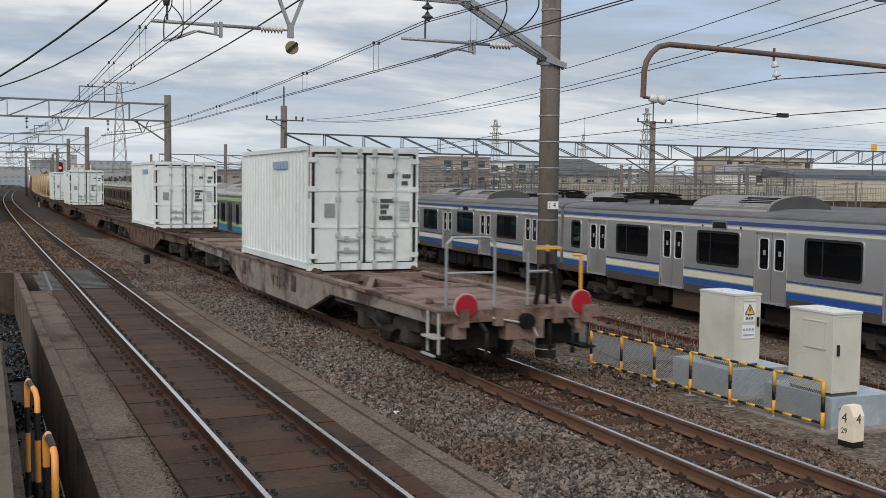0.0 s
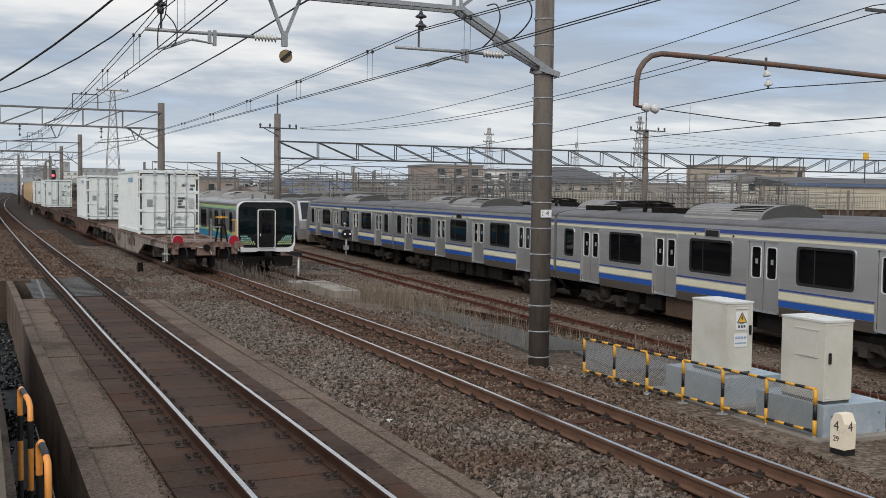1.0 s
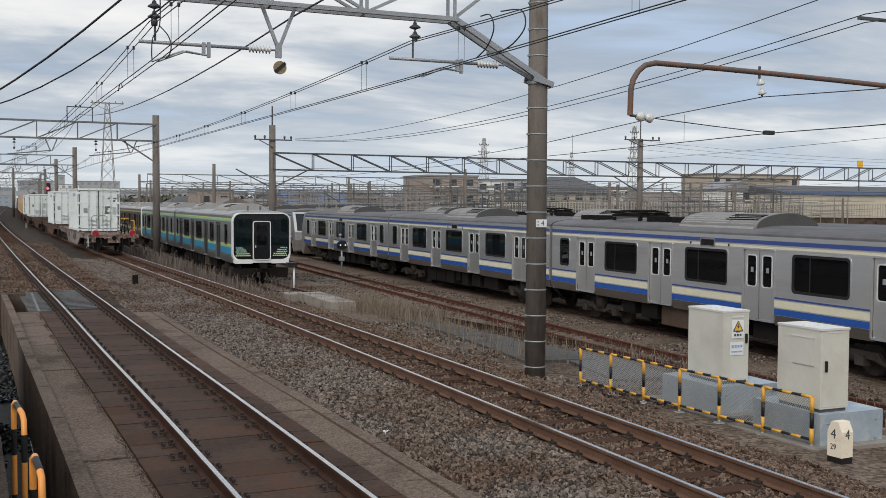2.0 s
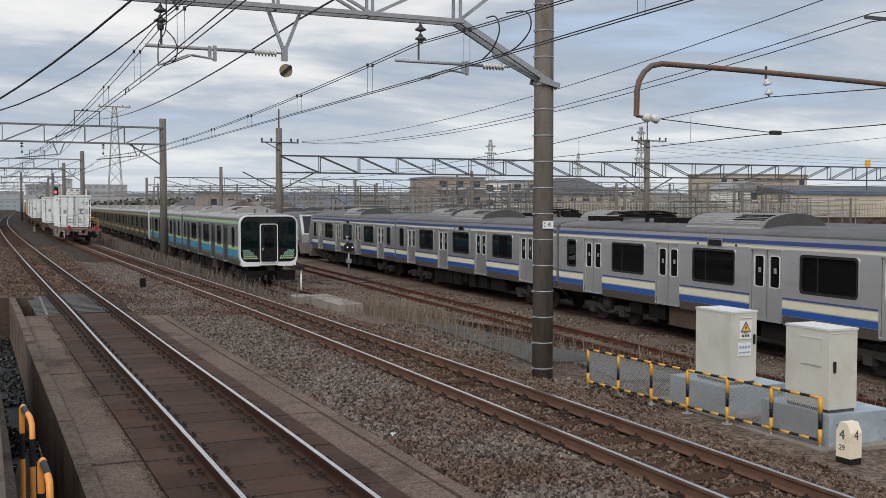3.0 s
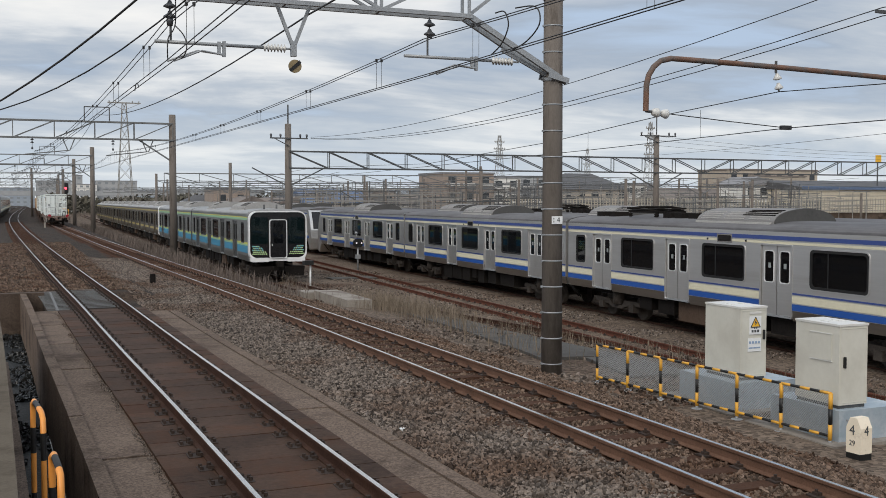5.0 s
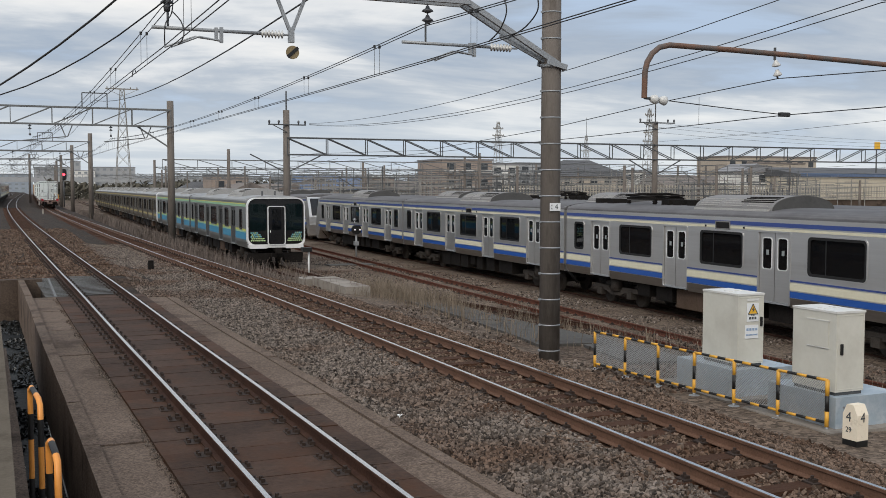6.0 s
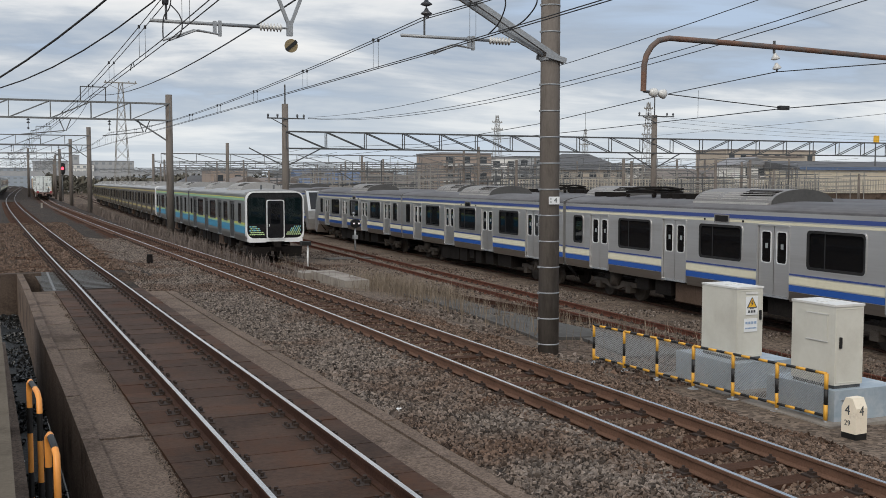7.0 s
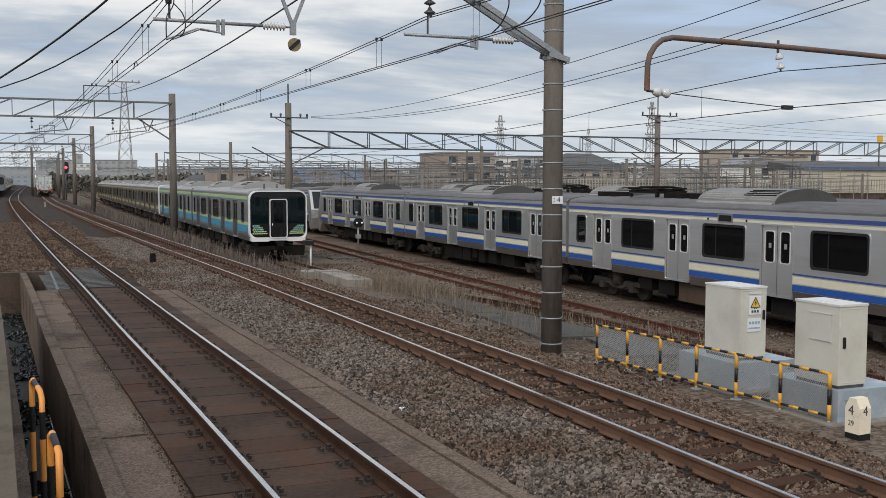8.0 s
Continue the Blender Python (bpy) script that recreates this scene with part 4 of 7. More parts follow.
copy_thing(blue_car, on_line(stock_line, 54.65, STOCK_Z, STOCK_YAW))
copy_thing(blue_car, on_line(stock_line, -5.35, STOCK_Z, STOCK_YAW))
power_car = emu_car("stainless commuter train car with a folded pantograph", "parked blue-striped train cars", STAINLESS, SKIRT, BLUE_STRIPES, BLUE_TOP, ROOF, AIRCON, aircons=((8.2, 11.9),), panto=True, display=True)
power_car.matrix_basis = on_line(stock_line, 14.65, STOCK_Z, STOCK_YAW)
for y in (79.0, 99.0, 119.0, 139.0):
    copy_thing(blue_car, on_line(stock_line, y, STOCK_Z, STOCK_YAW))
for y in (9.0, 29.0, 49.0, 69.0, 89.0):
    copy_thing(power_car if y in (29.0,) else blue_car, pose(stock_line(y) + 4.1, y, STOCK_Z, 0, 0, STOCK_YAW))


def blue_nose(y, turn):
    """The slanted white cab front of the blue-striped train."""
    nose = thing("cab_front", "white slanted cab front of the parked commuter train", "train")
    side = [(0.0, 1.0), (0.0, 3.45), (0.25, 3.42), (0.75, 2.6), (1.02, 1.9), (1.08, 1.25), (0.95, 0.45), (0.55, 0.35)]
    bm = bmesh.new()
    prism(bm, side, -1.46, 1.46, "x")
    chamfer(bm, 0.10, 3)
    shell = part("cab_shell", bm, STAINLESS, nose)
    bm = bmesh.new()
    prism(bm, [(0.30, 3.32), (0.76, 2.55), (0.97, 2.0), (0.88, 2.0), (0.2, 3.2)], -1.25, 1.25, "x")
    for v in bm.verts:
        v.co.y += 0.035
    part("windscreen", bm, BLACK, shell)
    bm = bmesh.new()
    box(bm, -1.47, 1.47, 0.02, 0.3, 1.27, 1.44)
    part("stripe", bm, BLUE, nose)
    nose.matrix_basis = on_line(stock_line, y, STOCK_Z, STOCK_YAW + turn)


blue_nose(74.55, 0)
blue_nose(78.95, 180)

# the green-banded two-car train
GREEN_YAW = -math.degrees(math.atan(0.022))
GREEN_STRIPES = [(1.84, 1.94, YELLOW_STRIPE), (1.76, 1.84, GREEN), (1.40, 1.76, CYAN)]
GREEN_TOP = [(3.06, 3.18, GREEN), (3.18, 3.23, YELLOW_STRIPE)]
green_car = emu_car("grey stainless train car with yellow, green and blue bands", "green-banded train cars", STAINLESS_GREY, STAINLESS_GREY, GREEN_STRIPES, GREEN_TOP, ROOF_PALE, AIRCON_PALE, doors=(3.6, 7.59, 12.41, 17.23), windows=[(1.0, 1.75), (5.0, 6.2), (9.0, 11.0), (13.8, 15.8), (18.5, 19.15)], aircons=((3.0, 7.0), (12.6, 15.2)), door_mat=DOOR_GREY)
green_car.matrix_basis = on_line(green_line, 51.35, GREEN_Z, GREEN_YAW)
copy_thing(green_car, on_line(green_line, 71.4, GREEN_Z, GREEN_YAW))


def green_front(y):
    """The flat cab front: a white rim round a black mask, a middle door and dotted bands."""
    f = thing("cab_front", "black and white train cab front with dotted bands", "train")
    bm = bmesh.new()
    ring(bm, rounded(-1.47, 1.47, 1.0, 3.52, 0.42, 6), rounded(-1.425, 1.425, 1.16, 3.465, 0.385, 6), -0.30, 0.08, "y")
    rim = part("front_rim", bm, WHITE, f, "white rounded front rim")
    for s in (-1, 1):
        bm = bmesh.new()
        prism(bm, rounded(min(s * 0.46, s * 1.38), max(s * 0.46, s * 1.38), 0.96, 1.17, 0.06), -0.33, 0.2)
        part("bumper_panel", bm, WHITE, rim)
    bm = bmesh.new()
    for s in (-1, 1):
        prism(bm, rounded(min(s * 0.47, s * 1.33), max(s * 0.47, s * 1.33), 1.22, 1.86, 0.06), -0.26, 0.0)
    prism(bm, rounded(-1.42, 1.42, 1.17, 3.46, 0.38, 6), -0.20, 0.0)
    box(bm, -1.32, 1.32, 0.30, 0.34, 1.1, 3.3)
    part("front_mask", bm, BLACK, f, "gloss black front mask")
    for s in (-1, 1):
        bm = bmesh.new()
        prism(bm, rounded(min(s * 0.50, s * 1.34), max(s * 0.50, s * 1.34), 1.87, 3.22, 0.12), -0.24, -0.22)
        part("windscreen", bm, GLASS_CLEAR, f)
    bm = bmesh.new()
    ring(bm, rounded(-0.45, 0.45, 1.14, 3.10, 0.12), rounded(-0.415, 0.415, 1.175, 3.065, 0.10), -0.36, -0.1, "y")
    part("door_surround", bm, WHITE, f, "thin white door surround")
    bm = bmesh.new()
    prism(bm, rounded(-0.42, 0.42, 1.16, 3.07, 0.08), -0.30, -0.26)
    d = part("front_door", bm, BLACK, f)
    bm = bmesh.new()
    prism(bm, rounded(-0.24, 0.24, 1.9, 2.95, 0.08), -0.312, -0.304)
    part("pane", bm, GLASS, d)
    bm = bmesh.new()
    box(bm, -0.33, -0.30, -0.335, -0.30, 1.76, 1.88)
    part("handle", bm, WHITE, d)
    dot = bmesh.new()
    lathe(dot, [(0, 0.034), (0.012, 0.034)], (0, 0, 0), (0, -1, 0), 8)
    lime = mesh_of(dot, "dot", DOT_LIME)
    dot = bmesh.new()
    lathe(dot, [(0, 0.034), (0.012, 0.034)], (0, 0, 0), (0, -1, 0), 8)
    cyan = mesh_of(dot, "dot", DOT_CYAN)
    for s in (-1, 1):
        for r in range(5):
            for c in range(8 - r):
                share("dot", lime if r < 2 else (cyan if (r + c) % 3 else lime), f, pose(s * (1.28 - 0.098 * c - (0.049 if r % 2 else 0)), -0.262, 1.36 + 0.098 * r))
    bm = bmesh.new()
    prism(bm, [(-1.35, 0.22), (-0.5, 0.22), (-0.4, 0.5), (0.4, 0.5), (0.5, 0.22), (1.35, 0.22), (1.4, 0.72), (-1.4, 0.72)], -0.15, 0.35)
    part("skirt", bm, UNDER, f)
    bm = bmesh.new()
    rod(bm, (0, -0.75, 0.88), (0, 0.2, 0.88), 0.13, 10)
    box(bm, -0.16, 0.16, -0.85, -0.6, 0.74, 1.02)
    for i in range(3):
        rod(bm, (-0.3 + 0.3 * i, -0.5, 0.75), (-0.3 + 0.3 * i, -0.4, 0.35), 0.035)
    part("coupler", bm, UNDER, f)
    bm = bmesh.new()
    for s in (-0.55, 0.1):
        rod(bm, (s, 0.5, 3.5), (s, 0.5, 3.85), 0.05)
    part("roof_horn", bm, STEEL_DARK, f)
    f.matrix_basis = on_line(green_line, y, GREEN_Z, GREEN_YAW)


green_front(51.3)
OCHRE_STRIPES = [(1.50, 1.68, OCHRE)]
OCHRE_TOP = [(3.10, 3.22, OCHRE)]
ochre_car = emu_car("dull brown-grey stainless train car with an ochre band", "ochre-banded train cars", STAINLESS_BROWN, STAINLESS_BROWN, OCHRE_STRIPES, OCHRE_TOP, ROOF_PALE, AIRCON_PALE, aircons=((4.0, 7.5), (13.0, 16.5)), door_mat=STAINLESS_BROWN)
ochre_car.matrix_basis = on_line(green_line, 92.6, GREEN_Z, GREEN_YAW)
for y in (112.6, 132.6, 152.6, 172.6):
    copy_thing(ochre_car, on_line(green_line, y, GREEN_Z, GREEN_YAW))
bm = bmesh.new()
ring(bm, rounded(-1.49, 1.49, 0.95, 3.6, 0.3, 5), rounded(-1.2, 1.2, 1.9, 3.3, 0.2, 5), -0.35, 0.05, "y")
box(bm, -1.2, 1.2, -0.3, -0.1, 1.0, 1.9)
ochre_front = part("cab_front", bm, WHITE)
tagged(ochre_front, "white end frame of the ochre-banded train", "train")
ochre_front.matrix_basis = on_line(green_line, 92.55, GREEN_Z, GREEN_YAW)

# ---- the freight train ----
V, TAIL0, PITCH = 22.54, 13.5, 20.4


def flat_wagon(label, side_mat, deck_mat):
    """A container wagon; its middle is at the origin, the tail towards -y."""
    w = thing("flat_wagon", label, "wagon", "wagons of the freight train")
    bm = bmesh.new()
    for s in (-1, 1):
        prism(bm, [(-9.9, 1.0), (-9.9, 0.78), (-4.6, 0.72), (-3.0, 0.24), (3.0, 0.24), (4.6, 0.72), (9.9, 0.78), (9.9, 1.0)], s * 1.2 - 0.05, s * 1.2 + 0.05, "x")
    side = part("side_beam", bm, side_mat, w, "fish-bellied side beam with rust stains")
    bm = bmesh.new()
    for s in (-1, 1):
        x = s * 1.255
        for y in (-2.2, 2.4):
            box(bm, x - 0.012, x + 0.012, y, y + 0.35, 0.52, 0.86)
        for y in (-0.9, -0.7, -0.35):
            box(bm, x - 0.008, x + 0.008, y, y + 0.06, 0.5, 0.74)
    part("panel_mark", bm, WAGON, side)
    bm = bmesh.new()
    box(bm, -0.22, 0.22, -9.9, 9.9, 0.62, 0.98)
    for s in (-1, 1):
        box(bm, s * 1.18 - 0.1, s * 1.18 + 0.1, -9.95, 9.95, 0.96, 1.02)
    for y in [-9.9, -8.9, -6.4, -3.6, -3.0, -1.2, 1.2, 3.0, 3.6, 6.4, 8.9, 9.7]:
        box(bm, -1.15, 1.15, y, y + 0.16, 0.86, 1.0)
    for s in (-1, 1):
        bar(bm, (0, s * 3.6, 0.93), (1.1, s * 6.3, 0.93), 0.12, 0.1)
        bar(bm, (0, s * 3.6, 0.93), (-1.1, s * 6.3, 0.93), 0.12, 0.1)
    part("deck_frame", bm, deck_mat, w)
    for s in (-1, 1):
        bm = bmesh.new()
        box(bm, -1.3, 1.3, min(s * 8.7, s * 10.1), max(s * 8.7, s * 10.1), 0.985, 1.03)
        chamfer(bm, 0.012)
        part("end_platform", bm, deck_mat, w)
        bm = bmesh.new()
        box(bm, -1.32, 1.32, min(s * 10.0, s * 10.12), max(s * 10.0, s * 10.12), 0.86, 1.0)
        box(bm, -0.32, 0.32, min(s * 9.5, s * 10.14), max(s * 9.5, s * 10.14), 0.58, 0.9)
        for x in (-1.05, 1.0):
            box(bm, x - 0.1, x + 0.1, min(s * 9.8, s * 10.1), max(s * 9.8, s * 10.1), 0.62, 0.9)
        chamfer(bm, 0.012)
        part("headstock", bm, deck_mat, w)
        bm = bmesh.new()
        box(bm, -0.95, 0.95, min(s * 6.6, s * 8.4), max(s * 6.6, s * 8.4), 0.95, 0.99)
        part("bogie_cover", bm, deck_mat, w)
        for x in (-1.05, 0.36):
            bm = bmesh.new()
            box(bm, x, x + 0.69, min(s * 9.9, s * 9.97), max(s * 9.9, s * 9.97), 0.45, 0.86)
            part("end_plate", bm, UNDER, w)
        for x in (-0.72, 0.74):
            bm = bmesh.new()
            rod(bm, (x, s * 10.13, 0.83), (x + 0.04, s * 10.24, 0.72), 0.03, 8)
            rod(bm, (x + 0.04, s * 10.24, 0.72), (x + 0.05, s * 10.2, 0.42), 0.026, 8)
            part("brake_hose", bm, RUBBER, w)
            bm = bmesh.new()
            lathe(bm, [(0, 0.03), (0.05, 0.045), (0.1, 0.03)], (x + 0.05, s * 10.2, 0.44), (0, 0, -1), 8)
            part("hose_cock", bm, UNDER, w)
    bm = bmesh.new()
    for s in (-1, 1):
        for x in (-1.1, 1.1):
            for y in (3.1, 9.1, 3.4):
                lathe(bm, [(0, 0.07), (0.05, 0.07), (0.09, 0.03)], (x, s * y, 1.02), (0, 0, 1), 8)
    part("twist_lock", bm, UNDER_BROWN, w)
    for y in (-7.1, 7.1):
        bogie(w, y)
    bm = bmesh.new()
    for s in (-1, 1):
        rod(bm, (0, s * 10.05, 0.85), (0, s * 10.25, 0.85), 0.12, 10)
        rod(bm, (0.45, s * 10.1, 0.8), (0.4, s * 10.2, 0.4), 0.03)
    rod(bm, (-0.8, -3, 0.45), (-0.8, 3, 0.45), 0.16, 12)
    box(bm, 0.3, 0.9, -1.5, 0.5, 0.35, 0.8)
    for x in (-1.24, 1.24):
        for s in (-1, 1):
            rod(bm, (x, s * 9.5, 0.95), (x, s * 9.5, 0.38), 0.02, 6)
            rod(bm, (x, s * 9.9, 0.95), (x, s * 9.9, 0.38), 0.02, 6)
            box(bm, x - 0.12, x + 0.12, min(s * 9.45, s * 9.95), max(s * 9.45, s * 9.95), 0.35, 0.38)
    part("brake_gear", bm, UNDER, w)
    return w


def tail_fittings(w):
    """Hand rails, the hand brake and the corner step on the last wagon's end."""
    bm = bmesh.new()
    for y in (-9.5, -9.9):
        rod(bm, (-1.30, y, 0.98), (-1.30, y, 0.34), 0.022, 6)
    for z in (0.36, 0.62):
        box(bm, -1.40, -1.20, -9.92, -9.48, z - 0.015, z + 0.015)
    part("corner_step", bm, LOUVRE, w, "pale steel corner step")
    for x in (-1.02, -0.45, 0.55, 1.05):
        bm = bmesh.new()
        box(bm, x - 0.07, x + 0.07, -10.20, -10.10, 0.80, 1.06)
        chamfer(bm, 0.015)
        part("end_bracket", bm, WAGON_PINK, w)
    bm = bmesh.new()
    rod(bm, (-0.55, -10.17, 0.92), (0.10, -10.17, 0.80), 0.018, 6)
    rod(bm, (0.10, -10.17, 0.80), (0.18, -10.2, 0.62), 0.018, 6)
    part("coupling_lever", bm, LOUVRE, w)
    bm = bmesh.new()
    x0, x1, z = -1.12, -0.32, 2.08
    for a, b in (((x0, -9.75, 1.03), (x0, -9.75, z - 0.1)), ((x0, -9.75, z - 0.1), (x0 + 0.1, -9.75, z)), ((x0 + 0.1, -9.75, z), (x1 - 0.1, -9.75, z)), ((x1 - 0.1, -9.75, z), (x1, -9.75, z - 0.1)), ((x1, -9.75, z - 0.1), (x1, -9.75, 1.03)), ((x0, -9.75, 1.55), (x1, -9.75, 1.55)), ((0.25, -9.75, 1.03), (0.25, -9.75, 1.85)), ((0.25, -9.75, 1.55), (0.6, -9.75, 1.55))):
        rod(bm, a, b, 0.022, 6)
    part("hand_rail", bm, STEEL, w)
    bm = bmesh.new()
    rod(bm, (0.62, -9.7, 1.03), (0.62, -9.7, 1.85), 0.035, 8)
    bar(bm, (0.42, -9.7, 1.03), (0.52, -9.7, 1.62), 0.06)
    bar(bm, (0.52, -9.7, 1.62), (0.74, -9.7, 1.62), 0.06)
    bar(bm, (0.74, -9.7, 1.62), (0.84, -9.7, 1.03), 0.06)
    part("brake_stand", bm, UNDER, w)
    bm = bmesh.new()
    box(bm, 0.42, 0.86, -9.72, -9.66, 1.88, 1.92)
    rod(bm, (0.62, -9.7, 1.82), (0.62, -9.7, 1.95), 0.03, 6)
    rod(bm, (1.1, -9.9, 1.1), (1.1, -9.9, 1.8), 0.025, 6)
    rod(bm, (0.95, -9.9, 1.8), (1.1, -9.9, 1.8), 0.025, 6)
    part("brake_handle", bm, SAFETY_YELLOW, w, "yellow hand-brake handle")


def tail_discs(w):
    for x in (-0.97, 0.97):
        bm = bmesh.new()
        lathe(bm, [(0, 0.178), (0.02, 0.178), (0.024, 0.16)], (x, -10.13, 1.10), (0, -1, 0), 28)
        d = part("tail_disc", bm, LAMP_RED, w, "round red reflective tail disc")
        bm = bmesh.new()
        lathe(bm, [(0, 0.19), (0.012, 0.19)], (x, -10.12, 1.10), (0, -1, 0), 28)
        part("disc_rim", bm, LAMP_RIM, d)


def container():
    """A 20-foot container with double doors facing -y."""
    c = thing("shipping_container", "white corrugated steel shipping container with closed doors", "container", "containers on the wagons")
    L, W, H = 6.058, 2.438, 2.591
    h = L / 2
    bm = bmesh.new()
    for s in (-1, 1):
        xs = s * (W / 2 - 0.035)
        pts, y = [], -h + 0.12
        while y < h - 0.15:
            pts += [(y, 0.0), (y + 0.10, 0.0), (y + 0.14, 0.03), (y + 0.24, 0.03)]
            y += 0.28
        low = [bm.verts.new((xs + s * (0.012 - d), yy, 0.14)) for yy, d in pts]
        top = [bm.verts.new((xs + s * (0.012 - d), yy, H - 0.08)) for yy, d in pts]
        for i in range(len(pts) - 1):
            bm.faces.new((low[i], low[i + 1], top[i + 1], top[i]))
    box(bm, -W / 2 + 0.03, W / 2 - 0.03, -h + 0.1, h - 0.05, H - 0.04, H - 0.015)
    box(bm, -W / 2 + 0.03, W / 2 - 0.03, h - 0.06, h - 0.02, 0.1, H - 0.05)
    part("corrugated_wall", bm, CONTAINER, c)
    bm = bmesh.new()
    for s in (-1, 1):
        box(bm, *sorted((s * W / 2, s * (W / 2 - 0.07))), -h, h, 0.02, 0.16)
        box(bm, *sorted((s * W / 2, s * (W / 2 - 0.06))), -h, h, H - 0.09, H)
        for y in (-h, h):
            box(bm, *sorted((s * W / 2, s * (W / 2 - 0.12))), min(y, y - math.copysign(0.16, y)), max(y, y - math.copysign(0.16, y)), 0, H)
    for z0, z1 in ((0.0, 0.15), (H - 0.12, H)):
        box(bm, -W / 2, W / 2, -h, -h + 0.1, z0, z1)
        box(bm, -W / 2, W / 2, h - 0.1, h, z0, z1)
    chamfer(bm, 0.008)
    part("frame", bm, CONTAINER, c)
    bm = bmesh.new()
    for x in (-1, 1):
        for y in (-1, 1):
            for z in (0.059, H - 0.059):
                box(bm, x * (W / 2 - 0.08) - 0.083, x * (W / 2 - 0.08) + 0.083, y * (h - 0.085) - 0.088, y * (h - 0.085) + 0.088, z - 0.062, z + 0.062)
    chamfer(bm, 0.01)
    part("corner_casting", bm, CONTAINER, c)
    bm = bmesh.new()
    box(bm, -W / 2 - 0.003, -W / 2 + 0.022, -h - 0.004, -h + 0.03, 1.5, H + 0.003)
    part("rust_patch", bm, RUST_EDGE, c, "rust streak down the corner post")
    yf = -h - 0.005
    for s in (-1, 1):
        bm = bmesh.new()
        a, b = sorted((s * 0.03, s * (W / 2 - 0.12)))
        box(bm, a, b, yf + 0.03, yf + 0.075, 0.17, H - 0.14)
        for z0, z1 in ((0.17, 0.24), (H - 0.21, H - 0.14), (0.88, 0.93), (1.66, 1.71)):
            box(bm, a, b, yf + 0.012, yf + 0.04, z0, z1)
        for x0 in (a, b - 0.07):
            box(bm, x0, x0 + 0.07, yf + 0.012, yf + 0.04, 0.17, H - 0.14)
        d = part("door", bm, CONTAINER, c)
        for x in ((-0.59, -0.12) if s < 0 else (0.22, 0.68)):
            bm = bmesh.new()
            rod(bm, (x, yf - 0.01, 0.10), (x, yf - 0.01, H - 0.10), 0.019, 8)
            for z in (0.16, 0.75, 1.5, 2.1, H - 0.17):
                box(bm, x - 0.05, x + 0.05, yf - 0.035, yf + 0.02, z - 0.045, z + 0.045)
            for z in (0.10, H - 0.12):
                box(bm, x - 0.04, x + 0.04, yf - 0.04, yf, z - 0.08, z + 0.08)
            part("lock_rod", bm, CONTAINER_ROD, d, "grey vertical lock rod")
        bm = bmesh.new()
        for z in (0.42, 0.66):
            bar(bm, ((-0.62 if s < 0 else 0.20), yf - 0.03, z), ((-0.14 if s < 0 else 0.62), yf - 0.03, z - 0.01), 0.03, 0.035)
            box(bm, s * 0.40 - 0.05, s * 0.40 + 0.05, yf - 0.045, yf + 0.01, z - 0.05, z + 0.06)
        part("lock_handle", bm, CONTAINER_ROD, d)
        for z in (0.30, 0.95, 1.70, 2.3):
            bm = bmesh.new()
            box(bm, *sorted((s * (W / 2 - 0.17), s * (W / 2 + 0.004))), yf - 0.02, yf + 0.03, z - 0.05, z + 0.05)
            part("hinge", bm, CONTAINER, d)
    bm = bmesh.new()
    box(bm, -0.028, 0.028, yf + 0.004, yf + 0.05, 0.17, H - 0.14)
    for s in (-1, 1):
        for z0, z1 in ((0.17, 0.25), (0.36, 0.90), (1.0, 1.64), (1.76, 2.24), (2.36, H - 0.14)):
            box(bm, *sorted((s * (W / 2 - 0.122), s * (W / 2 - 0.06))), yf - 0.004, yf + 0.05, z0, z1)
    box(bm, -W / 2 + 0.1, W / 2 - 0.1, yf + 0.004, yf + 0.05, H - 0.165, H - 0.125)
    box(bm, -W / 2 + 0.1, W / 2 - 0.1, yf + 0.004, yf + 0.05, 0.145, 0.17)
    part("door_seal", bm, CONTAINER_SEAL, c, "black rubber door seal")
    # printing, as plain bars
    bm = bmesh.new()
    box(bm, -0.88, -0.66, yf + 0.004, yf + 0.03, 1.12, 1.40)
    part("placard", bm, PRINT_GREY, c, "grey square placard")
    bm = bmesh.new()
    y = yf + 0.006
    for z, spans in ((1.95, ((0.52, 0.72), (0.86, 1.06))), (1.80, ((0.84, 0.98),)), (1.42, ((0.36, 0.62),)), (1.30, ((0.36, 0.52),)), (1.18, ((0.36, 0.46),)), (1.06, ((0.34, 0.60),))):
        for a, b in spans:
            x = a
            while x < b:
                box(bm, x, x + 0.035, y, y + 0.03, z, z + 0.085)
                x += 0.05
    part("printed_code", bm, PRINT_DARK, c)
    bm = bmesh.new()
    for i in range(6):
        box(bm, 0.80, 1.02, y, y + 0.03, 1.04 + 0.075 * i, 1.085 + 0.075 * i)
    part("printed_plate", bm, CONTAINER_ROD, c)
    bm = bmesh.new()
    for i in range(5):
        box(bm, -W / 2 - 0.004, -W / 2 + 0.03, -h + 1.75 + 0.24 * i, -h + 1.92 + 0.24 * i, 2.13, 2.30)
    part("owner_mark", bm, PRINT_BLUE, c, "faded blue owner's mark")
    return c


